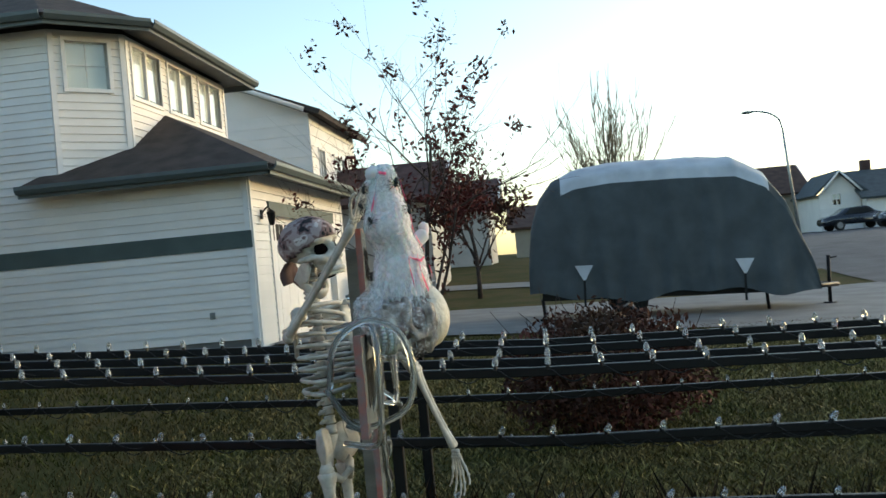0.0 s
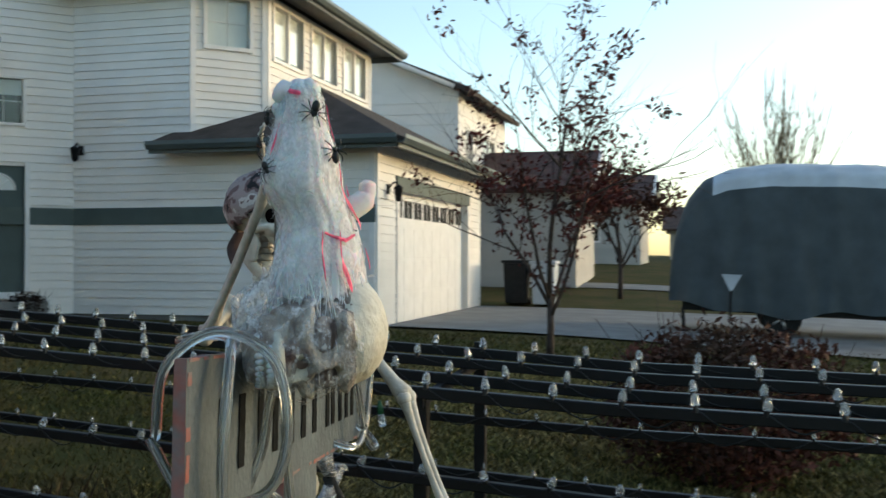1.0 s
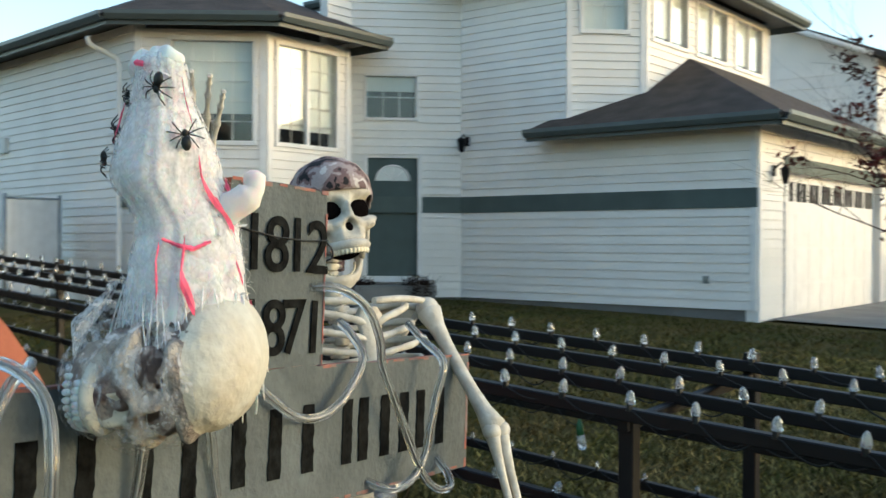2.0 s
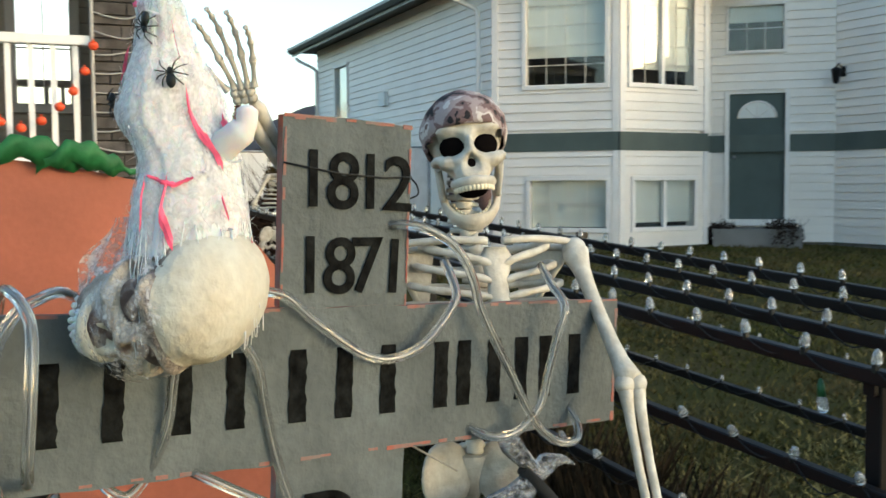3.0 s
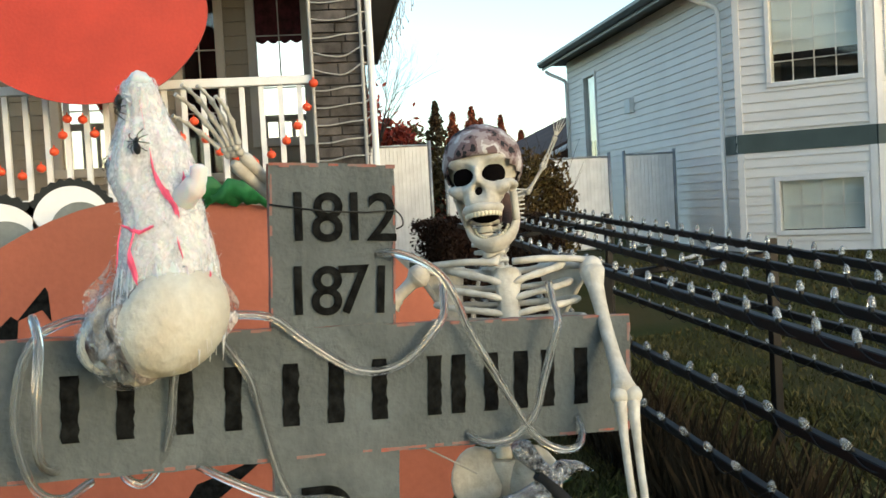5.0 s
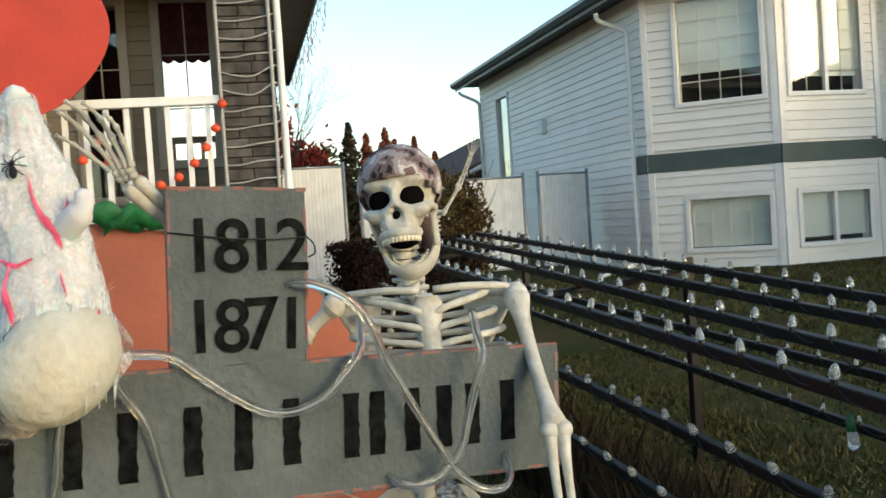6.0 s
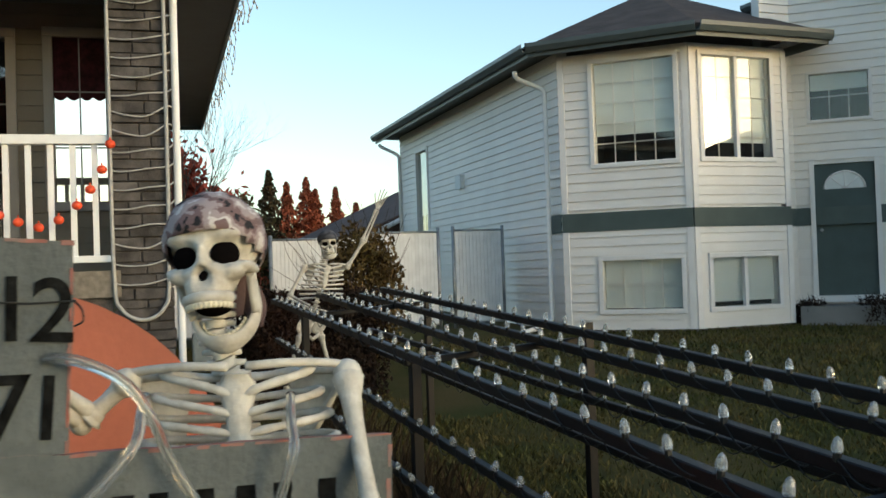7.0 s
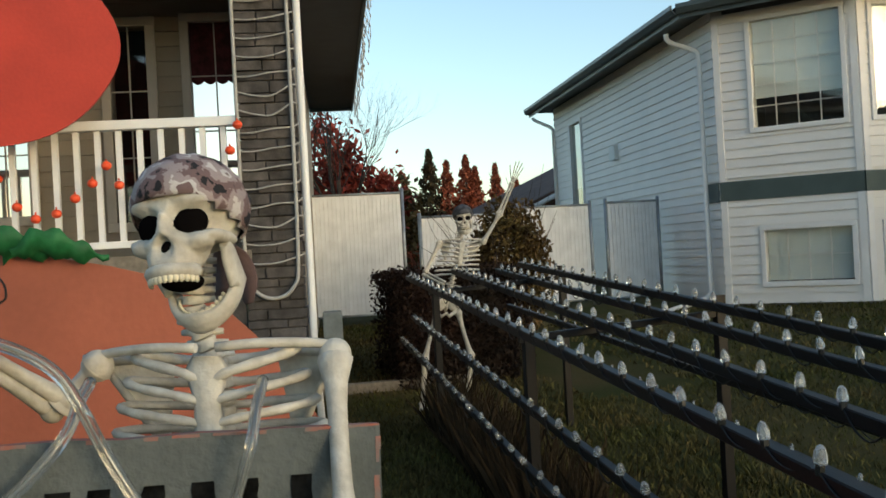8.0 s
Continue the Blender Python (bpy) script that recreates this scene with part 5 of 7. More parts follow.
def skull_surface(name):
    lk = Vector((0.45, -0.80, -0.40)).normalized()
    upv = Vector((0.87, 0.48, 0.06))
    upv = (upv - lk * upv.dot(lk)).normalized()
    sd = upv.cross(lk)
    m = Matrix.Translation((-0.080, 3.572, 1.372)) @ Matrix((lk, sd, upv)).transposed().to_4x4()
    bm = bmesh.new()
    skull(bm, m, 1.25, 2, True)
    web = bmesh.new()
    for w in ball(web, (0.034, 0, -0.020), (0.074, 0.074, 0.104), m @ Matrix.Scale(1.25, 4), 48, 32):
        w.co += (w.co - m.translation) * 0.07 * noise.noise(w.co * 22)
    part("gauze_veil", web, M["net"], HG, "thin torn cotton web over the face", smooth=True)
    return part(name, bm, [M["skull_white"], M["brown"], M["gauze"], M["stain"]], HG, "pale skull with brown stained sockets", smooth=True)


skull_surface("skull")


def streak(pts, w):
    bm = bmesh.new()
    line = []
    for (a0, z0), (a1, z1) in zip(pts, pts[1:]):
        line += [(a0 + (a1 - a0) * k / 6, z0 + (z1 - z0) * k / 6) for k in range(6)]
    line.append(pts[-1])
    rows = []
    for i, (a, z) in enumerate(line):
        ww = 3.0 * w * (0.5 + 0.7 * abs(noise.noise((i * 0.35, a, z * 7))) + 0.3 * math.sin(math.pi * i / (len(line) - 1)))
        (a2, z2) = line[min(i + 1, len(line) - 1)] if i < len(line) - 1 else line[i - 1]
        flat = abs(z2 - z) < abs(a2 - a) * 0.08
        rows.append([bm.verts.new(wrap(radians(a) + (0 if flat else k * ww / 0.1), z + (k * ww if flat else 0), 0.010 + 0.002 * (k == 0))) for k in (-0.5, 0, 0.5)])
    for a, b in zip(rows, rows[1:]):
        for k in (0, 1):
            bm.faces.new((a[k], a[k + 1], b[k + 1], b[k]))
    part("pink_streak", bm, M["pink"], HG, "neon pink painted streak")


streak([(-2, 1.765), (0, 1.71)], 0.006)
streak([(2, 1.665), (6, 1.62), (20, 1.565)], 0.013)
streak([(-38, 1.545), (-42, 1.50), (-30, 1.455)], 0.010)
streak([(-62, 1.545), (-64, 1.52), (-60, 1.47)], 0.010)
streak([(-60, 1.548), (-45, 1.540), (-30, 1.535), (-12, 1.545)], 0.0022)
streak([(36, 1.61), (44, 1.60)], 0.016)
streak([(14, 1.52), (18, 1.49)], 0.006)
streak([(50, 1.445), (58, 1.445)], 0.012)
streak([(-110, 1.72), (-118, 1.69)], 0.014)
streak([(-95, 1.79), (-70, 1.785)], 0.003)


def spider(p, nrm, ang, s):
    """A black plastic spider on the wrap."""
    nrm = Vector(nrm).normalized()
    t = nrm.orthogonal().normalized()
    t = Matrix.Rotation(radians(ang), 3, nrm) @ t
    b = nrm.cross(t)
    m = HGM @ Matrix.Translation(p) @ Matrix((t, b, nrm)).transposed().to_4x4() @ Matrix.Scale(s * 1.15, 4)
    SP = thing("toy_spider", "small black plastic spider on the white gauze", "toy spider", "toy spiders on the gauze")
    bm = bmesh.new()
    ball(bm, (-0.008, 0, 0.006), (0.011, 0.008, 0.006), m, 10, 8)
    ball(bm, (0.006, 0, 0.005), (0.006, 0.005, 0.004), m, 10, 8)
    part("body", bm, M["wire"], SP)
    for sg in (-1, 1):
        for k in range(4):
            a = radians(35 + 37 * k)
            pts = [m @ Vector(q) for q in ((0.004, sg * 0.003, 0.005), (0.004 + 0.012 * math.cos(a), sg * 0.014 * math.sin(a) + sg * 0.003, 0.011), (0.004 + 0.024 * math.cos(a), sg * (0.026 * math.sin(a) + 0.003), 0.0))]
            bm = bmesh.new()
            tube(bm, spline(pts, 3), 0.0011 * s, 5)
            part("leg", bm, M["wire"], SP)


for a, z, ang, sc in ((-42, 1.755, 30, 0.85), (-12, 1.685, 60, 0.85), (-150, 1.70, 10, 0.75), (-115, 1.655, 80, 0.7), (-160, 1.75, 120, 0.7)):
    p = wrap(radians(a), z, 0.012)
    spider(p, p - Vector((AX.x, AX.y, z)), ang, sc)


# ---- painted pumpkin boards ----
PX = -2.2
PB = thing("pumpkin_board", "large orange plywood pumpkin with a black painted face", "pumpkin cutout")
bm = bmesh.new()
outline = []
for i in range(64):
    a = 2 * math.pi * i / 64
    lob = 1 + 0.012 * math.cos(a * 7)
    outline.append((3.55 + 1.15 * math.cos(a) * lob, max(0.05, 0.725 + 0.9 * math.sin(a) * lob)))
prism(bm, outline, PX - 0.02, PX)
part("board", bm, M["pumpkin"], PB)


def patch(name, poly, x=PX + 0.004, parent=None, m="ink"):
    bm = bmesh.new()
    prism(bm, poly, x - 0.003, x)
    part(name, bm, M[m], parent or PB)


patch("eye", [(2.97, 1.20), (3.075, 1.32), (3.085, 1.30), (3.09, 1.19), (3.06, 1.235)])
patch("eye", [(2.70, 0.98), (2.95, 1.22), (2.975, 1.20), (2.955, 1.03), (2.90, 0.985), (2.80, 0.96)])
mouth = [(3.86, 0.615)]
for i in range(17):
    t = i / 16
    y = 3.86 - 1.16 * t
    z = 0.615 - 0.14 * math.sin(t * math.pi * 0.95)
    if 5 <= i <= 6 or 10 <= i <= 11:
        z -= 0.09
    mouth.append((y, z))
mouth += [(2.62 + 1.15 * t / 12, 0.56 - 0.30 * math.sin((t + 0.4) / 12.6 * math.pi)) for t in range(13)]
patch("mouth", mouth)
patch("tooth", [(3.28, 0.40), (3.28, 0.26), (3.40, 0.26), (3.40, 0.40)], PX + 0.008, m="pumpkin")
bm = bmesh.new()
for sc, c in ((1, (PX + 0.02, 3.72, 1.615)), (0.8, (PX + 0.03, 3.86, 1.60))):
    line = spline([(c[0], c[1] - 0.24 * sc, c[2] - 0.01), (c[0] + 0.03, c[1] - 0.1 * sc, c[2] + 0.045), (c[0] + 0.02, c[1] + 0.04 * sc, c[2] + 0.01), (c[0], c[1] + 0.16 * sc, c[2] - 0.02)], 5)
    rows = [[bm.verts.new(q + Vector((0.3, 0, 1)).normalized() * k * 0.045 * math.sin(math.pi * min(1, (i + 1) / len(line))) + Vector((0, 0, 0.012 * math.sin(i * 1.7 + k)))) for k in (-1, 0, 1)] for i, q in enumerate(line)]
    for a, b in zip(rows, rows[1:]):
        for k in (0, 1):
            bm.faces.new((a[k], a[k + 1], b[k + 1], b[k]))
solid(bm, 0.003)
part("cloth_leaf", bm, M["green"], PB, "crumpled green cloth leaves", smooth=True)
part("stake", boxbm((PX - 0.06, 3.9, 0.0), (PX - 0.022, 3.94, 1.2)), M["plank"], PB)

UB = thing("pumpkin_sign", "round red-orange painted pumpkin board with a dark green stem", "pumpkin cutout")
bm = bmesh.new()
out2 = [(2.90 + 0.86 * math.cos(a) * (1 + 0.015 * math.cos(5 * a)), 3.09 + 0.68 * math.sin(a)) for a in [2 * math.pi * i / 72 for i in range(72)]]
prism(bm, out2, -5.93, -5.90)
part("board", bm, M["redorange"], UB)
bm = bmesh.new()
prism(bm, [(2.55, 3.62), (2.75, 3.50), (2.86, 3.56), (2.95, 3.48), (3.03, 3.58), (3.2, 3.60), (3.24, 3.72), (3.1, 3.86), (2.7, 3.86)], -5.90, -5.885)
part("stem", bm, M["green_dark"], UB, "dark green painted stem")
bm = bmesh.new()
tube(bm, [(-5.9, 3.55, 3.5), (-5.88, 3.55, 3.72), (-5.95, 3.56, 3.9)], 0.006, 5)
part("hanging_chain", bm, M["steel"], UB)

EP = thing("googly_eye_prop", "black fuzzy-edged board with two big white and grey eyes", "halloween prop")
for cy, cz, r in ((2.88, 1.47, 0.20), (3.16, 1.55, 0.17)):
    bm = bmesh.new()
    prism(bm, [(cy + r * math.cos(a) * (1 + 0.06 * (i % 2)), cz + r * math.sin(a) * (1 + 0.06 * (i % 2))) for i, a in enumerate([2 * math.pi * k / 60 for k in range(60)])], -2.45, -2.42)
    e = part("eye_rim", bm, M["wire"], EP)
    bm = bmesh.new()
    prism(bm, [(cy + r * 0.86 * math.cos(a), cz + r * 0.86 * math.sin(a)) for a in [2 * math.pi * k / 40 for k in range(40)]], -2.42, -2.412)
    part("eye_white", bm, M["white"], e)
    bm = bmesh.new()
    prism(bm, [(cy + 0.03 + r * 0.66 * math.cos(a), cz - 0.03 + r * 0.66 * math.sin(a)) for a in [2 * math.pi * k / 40 for k in range(40)]], -2.412, -2.405)
    part("pupil", bm, M["grey"], e)
part("stake", boxbm((-2.48, 3.0, 0.0), (-2.45, 3.05, 1.5)), M["plank"], EP)


# ---- the decorated house with its porch ----
OM = Matrix.Translation((-6.11, 4.59, 0)) @ Matrix.Rotation(radians(-6.7), 4, "Z")
OH = thing("porch_house", "tan-sided house with a raised white-railed porch and stone column", "house", m=OM)


def opart(name, lo, hi, m, label="", bev=0.0, parent=None):
    return part(name, boxbm(lo, hi, bev=bev), M[m], parent or OH, label)


opart("porch_deck", (-1.5, -6.0, 1.45), (0.06, 0.0, 1.64), "plank")
opart("porch_skirt", (-0.02, -6.0, -0.1), (0.02, -0.06, 1.45), "stone")
opart("porch_ceiling", (-1.6, -6.0, 3.95), (0.5, 0.32, 4.02), "soffit")
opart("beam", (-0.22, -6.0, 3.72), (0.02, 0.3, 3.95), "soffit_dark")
opart("fascia", (0.50, -6.0, 3.9), (0.53, 1.02, 4.2), "soffit")
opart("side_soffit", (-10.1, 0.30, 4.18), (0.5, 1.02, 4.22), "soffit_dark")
opart("side_fascia", (-10.1, 1.02, 4.12), (0.53, 1.05, 4.32), "gutter")
opart("end_fascia", (-10.13, 0.30, 4.12), (-10.1, 1.05, 4.32), "gutter")
bm = bmesh.new()
vs = [bm.verts.new(q) for q in ((0.55, 1.08, 4.30), (-10.15, 1.08, 4.30), (-10.15, -6.0, 6.9), (0.55, -6.0, 6.9))]
bm.faces.new(vs)
solid(bm, 0.06)
part("roof", bm, M["shingle"], OH)
side = opart("side_wall", (-10.0, 0.12, 0.0), (-0.45, 0.30, 4.2), "tan")
bm = bmesh.new()
ohole = [(-0.56, 2.25, -0.14, 3.66), (-1.24, 1.95, -0.93, 3.64), (-2.35, 2.05, -1.95, 3.64)]
for a, c, b, d in cells((-6.0, 1.6), (0.12, 4.0), ohole):
    box(bm, (-1.68, a, c), (-1.52, b, d))
fw = part("front_wall", bm, M["tan"], OH)
for k in range(18):
    lo, hi = 1.64 + k * 0.13, 1.64 + (k + 1) * 0.13
    spans = [(-6.0, 0.12)]
    for a, c, b, d in ohole:
        if c - 0.05 < (lo + hi) / 2 < d + 0.05:
            spans = [q for s_ in spans for q in ((s_[0], min(s_[1], a)), (max(s_[0], b), s_[1])) if q[1] - q[0] > 0.02]
    for a, b in spans:
        bm = bmesh.new()
        vs = [bm.verts.new(q) for q in ((-1.519, a, lo), (-1.519, b, lo), (-1.497, b, lo), (-1.497, a, lo), (-1.519, a, hi - 0.005), (-1.519, b, hi - 0.005), (-1.513, b, hi - 0.005), (-1.513, a, hi - 0.005))]
        for q in ((0, 1, 2, 3), (3, 2, 6, 7), (4, 7, 6, 5), (0, 3, 7, 4), (1, 5, 6, 2)):
            bm.faces.new([vs[i] for i in q])
        bmesh.ops.recalc_face_normals(bm, faces=bm.faces)
        part("siding_board", bm, M["tan"], fw)
for (a, c, b, d), lit in zip(ohole, (1, 0, 1)):
    bm = bmesh.new()
    for q in ((a - 0.08, c - 0.08, b + 0.08, c), (a - 0.08, d, b + 0.08, d + 0.08), (a - 0.08, c, a, d), (b, c, b + 0.08, d)):
        box(bm, (-1.56, q[0], q[1]), (-1.47, q[2], q[3]), bev=0.006)
    w = part("window", bm, M["casing"], OH)
    part("pane", boxbm((-1.545, a, c), (-1.538, b, d)), M["mirror_glass"] if lit else M["glass"], w)
    bm = bmesh.new()
    box(bm, (-1.536, (a + b) / 2 - 0.006, c), (-1.528, (a + b) / 2 + 0.006, d))
    for z in (c + (d - c) * 0.33, c + (d - c) * 0.67):
        box(bm, (-1.536, a, z - 0.006), (-1.528, b, z + 0.006))
    part("glazing_bar", bm, M["casing"], w)
    # black plate behind the pane, painted as the unlit room
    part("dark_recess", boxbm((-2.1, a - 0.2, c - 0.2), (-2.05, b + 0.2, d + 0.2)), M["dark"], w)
    if lit:
        bm = bmesh.new()
        poly = [(a, d)] + [(a + (b - a) * k / 24, d - (d - c) * 0.36 - 0.03 * abs(math.sin(k * 0.52))) for k in range(25)] + [(b, d)]
        prism(bm, poly, -1.534, -1.530)
        part("curtain_valance", bm, M["valance"], w, "dark red scalloped valance")
RA = thing("porch_railing", "white painted porch railing with square balusters", "railing", m=OM)
part("top_rail", boxbm((-0.05, -6.0, 2.54), (0.05, -0.05, 2.61), bev=0.01), M["white"], RA)
part("bottom_rail", boxbm((-0.03, -6.0, 1.70), (0.03, -0.05, 1.75), bev=0.006), M["white"], RA)
y = -0.16
while y > -5.0:
    part("baluster", boxbm((-0.02, y - 0.02, 1.75), (0.02, y + 0.02, 2.54)), M["white"], RA)
    y -= 0.147
CO = thing("porch_column", "dark ledge-stone porch column reaching the eave", "column", m=OM)
part("core", boxbm((-0.36, -0.03, 0.0), (0.02, 0.34, 3.95)), M["stone"], CO)
rn = random.Random(3)
z = 0.02
while z < 3.9:
    h = rn.uniform(0.06, 0.10)
    c = rn.uniform(0.06, 0.26)
    for a, b in ((-0.05, c - 0.004), (c + 0.004, 0.36)):
        d = rn.uniform(0.035, 0.06)
        part("stone", boxbm((0.0, a, z), (d, b, z + h - 0.008), bev=0.006), M["stone"], CO)
    part("stone", boxbm((-0.36, 0.33, z), (0.0, 0.345 + rn.uniform(0.01, 0.03), z + h - 0.008), bev=0.006), M["stone"], CO)
    z += h
RW = thing("column_rope_light", "pale rope light wound round the stone porch column", "rope light", m=OM)
bm = bmesh.new()
tube(bm, spline([(0.075, -0.05, 3.95), (0.075, -0.05, 2.8), (0.075, -0.045, 1.6), (0.08, 0.0, 1.36), (0.085, 0.15, 1.28), (0.08, 0.29, 1.36), (0.075, 0.33, 1.6), (0.075, 0.34, 2.8), (0.075, 0.34, 3.95)], 8), 0.014, 8)
part("loop", bm, M["rope_pale"], RW)
bm = bmesh.new()
for k in range(18):
    z = 1.55 + k * 0.135
    w = rn.uniform(-0.02, 0.02)
    tube(bm, spline([(0.06, -0.055, z + w), (0.082, 0.06, z - 0.02), (0.085, 0.2, z - 0.015 - w), (0.07, 0.34, z + 0.03 + w), (0.0, 0.385, z + 0.05), (-0.1, 0.39, z + 0.06)], 4), 0.0065, 6)
    part("winding", bm, M["rope_pale"], RW)
    bm = bmesh.new()
bm.free()
bm = bmesh.new()
tube(bm, spline([(-0.9, 1.0, 4.15), (-0.5, 0.75, 4.02), (-0.1, 0.48, 3.86), (0.0, 0.42, 3.74), (0.01, 0.41, 3.4)], 5) + [Vector((0.01, 0.41, 0.9)), Vector((0.05, 0.44, 0.25))], 0.029, 8)
part("downspout", bm, M["white"], OH, "white downspout beside the column")
opart("meter_box", (-0.12, 0.48, 0.95), (0.06, 0.62, 1.16), "grey", "grey outdoor tap box", 0.015)
opart("roof_end", (0.40, -6.0, 4.2), (0.56, 1.05, 4.34), "gutter")
# icicle lights on the eave
IC = thing("icicle_lights", "pale icicle light strands hanging along the eave", "string lights", m=OM)
rn = random.Random(12)
for k in range(46):
    x = 0.4 - k * 0.225
    bm = bmesh.new()
    ln = rn.choice((0.16, 0.24, 0.34, 0.44))
    pts = [(x, 1.07, 4.2)] + [(x + rn.uniform(-0.03, 0.03), 1.07 + rn.uniform(-0.025, 0.03), 4.2 - ln * t / 4) for t in range(1, 5)]
    tube(bm, spline(pts, 3), 0.0045, 4)
    for t in range(1, 5):
        ball(bm, pts[t], (0.009, 0.009, 0.016), u=6, v=5)
    part("strand", bm, M["rope_pale"], IC)
# little orange lanterns on the railing
LT = thing("lantern_string", "string of small orange pumpkin lanterns along the railing", "string lights")
for y, z in ((2.35, 1.93), (2.49, 1.98), (2.59, 2.10), (2.66, 2.22), (2.70, 2.34), (2.81, 2.33), (2.89, 2.22), (3.01, 2.02), (3.13, 1.93), (3.27, 1.96), (3.40, 2.06), (3.52, 2.16), (3.62, 2.28), (3.70, 2.14), (3.80, 2.04), (3.92, 1.99), (4.05, 1.95), (4.18, 2.0), (4.30, 2.10), (4.39, 2.21), (4.47, 2.35), (4.53, 2.53), (2.2, 1.97), (2.05, 2.08)):
    bm = bmesh.new()
    x = -6.0 + 0.115 * (4.59 - y) * -1 + 0.02
    got = ball(bm, (x, y, z), (0.036, 0.036, 0.032), u=14, v=8)
    for w in got:
        a = math.atan2(w.co.y - y, w.co.x - x)
        w.co = Vector((x, y, z)) + (w.co - Vector((x, y, z))) * (1 + 0.06 * math.cos(a * 7))
    tube(bm, [(x, y, z + 0.03), (x, y, z + 0.048)], 0.006, 5)
    part("lantern", bm, M["lantern"], LT)


# ---- slatted gates across the yard ----
def slat_panel(y0, y1, z0, z1, label, x=-14.0):
    G = thing("slatted_gate", label, "gate", "white slatted gates")
    n = int((y1 - y0) / 0.062)
    for k in range(n):
        a = y0 + (y1 - y0) * k / n
        part("slat", boxbm((x - 0.012, a + 0.0018, z0 + 0.04), (x + 0.012, a + (y1 - y0) / n - 0.0018, z1 - 0.02)), M["slat"], G)
    for yy in (y0 - 0.03, y1 + 0.03):
        bm = bmesh.new()
        tube(bm, [(x, yy, z0 - 0.3), (x, yy, z1 + 0.07)], 0.03, 8)
        part("post", bm, M["steel"], G)
    for zz in (z0 + 0.04, z1):
        bm = bmesh.new()
        tube(bm, [(x + 0.016, y0, zz), (x + 0.016, y1, zz)], 0.018, 6)
        part("rail", bm, M["steel"], G)


slat_panel(5.80, 7.18, 0.62, 2.52, "tall white slatted gate beside the tan house")
slat_panel(7.50, 9.0, 0.62, 2.12, "white slatted fence panel behind the round bush")
slat_panel(9.1, 10.27, 0.62, 2.2, "white slatted fence panel near the neighbour's wall")
slat_panel(10.60, 11.46, 0.62, 2.22, "white slatted gate against the neighbour's siding")
PK = tagged(obj("edging_plank", boxbm((-8.68, 5.2, 0.12), (-8.56, 6.75, 0.30), bev=0.01), M["plank"]), "weathered grey edging plank on the grass", "plank")


# ---- plants ----
def leaf_quads(bm, pts, size, rn, flat=0.0):
    for p in pts:
        d = Vector((rn.gauss(0, 1), rn.gauss(0, 1), rn.gauss(0, 1) * (1 - flat))).normalized()
        e = d.orthogonal().normalized()
        e = Matrix.Rotation(rn.uniform(0, 6.28), 3, d) @ e
        f = d.cross(e)
        s = size * rn.uniform(0.6, 1.35)
        a, b, c, g = p - e * s, p + f * s * 0.42, p + e * s, p - f * s * 0.42
        bm.faces.new([bm.verts.new(q) for q in (a, b, c, g)])


def branches(bm, p, d, r, ln, depth, rn, tips, spread=0.5, up=0.25, seg=5, wob=0.12):
    pts, rs = [p], [r]
    for k in range(4):
        d = (d + Vector((rn.gauss(0, wob), rn.gauss(0, wob), rn.gauss(0, wob) + up * 0.15))).normalized()
        p = p + d * ln / 4
        pts.append(p)
        rs.append(r * (1 - 0.42 * (k + 1) / 4))
        tips.append((p.copy(), depth))
        if depth > 0 and k >= 1:
            for _ in range(rn.choice((1, 1, 2))):
                nd = (d + Vector((rn.gauss(0, spread), rn.gauss(0, spread), rn.gauss(up, spread * 0.5)))).normalized()
                branches(bm, p.copy(), nd, rs[-1] * 0.6, ln * rn.uniform(0.55, 0.8), depth - 1, rn, tips, spread, up, max(3, seg - 1), wob)
    tube(bm, pts, rs, seg)


def tree(name, label, base, height, r, seed, depth, leafmat, n, size, spread=0.5, up=0.3, barkmat="bark", lo=0.3, keep=None, trunk=0.35):
    T = thing(name, label, "tree", m=Matrix.Translation(base))
    rn = random.Random(seed)
    bm = bmesh.new()
    tips = []
    tube(bm, [(0, 0, -0.1), (0.01, 0.0, height * trunk * 0.5), (0.0, 0.02, height * trunk)], [r * 1.25, r, r * 0.85], 8)
    for k in range(5):
        a = k * 1.257 + rn.uniform(-0.3, 0.3)
        start = Vector((0, 0.01, height * trunk * (0.62 + 0.38 * k / 4)))
        branches(bm, start, Vector((math.cos(a) * spread, math.sin(a) * spread, 1)).normalized() if k < 4 else Vector((0.02, 0, 1)), r * (0.6 if k < 4 else 0.85), height * (1 - trunk) * (0.5 if k < 4 else 0.62), depth, rn, tips, spread, up)
    part("trunk", bm, M[barkmat], T)
    if n:
        bm = bmesh.new()
        pts = []
        pool = [q for q, dd in tips if q.z > height * lo]
        if keep:
            pool = [q for q in pool if keep(q, rn)]
        for _ in range(n):
            c = rn.choice(pool)
            pts.append(c + Vector((rn.gauss(0, 1), rn.gauss(0, 1), rn.gauss(0, 1))) * size * 1.4)
        leaf_quads(bm, pts, size, rn)
        part("crown", bm, M[leafmat], T)
    return T


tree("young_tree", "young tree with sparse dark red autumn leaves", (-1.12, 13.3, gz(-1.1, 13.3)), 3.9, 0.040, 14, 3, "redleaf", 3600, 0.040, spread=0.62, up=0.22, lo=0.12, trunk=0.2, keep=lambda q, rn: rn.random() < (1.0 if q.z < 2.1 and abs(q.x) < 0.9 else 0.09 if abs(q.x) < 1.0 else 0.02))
BT = thing("bare_tree", "large leafless fan-shaped tree behind the covered trailer", "tree", m=Matrix.Translation((3.5, 45, gz(3.5, 45))))
rn = random.Random(6)
bm = bmesh.new()
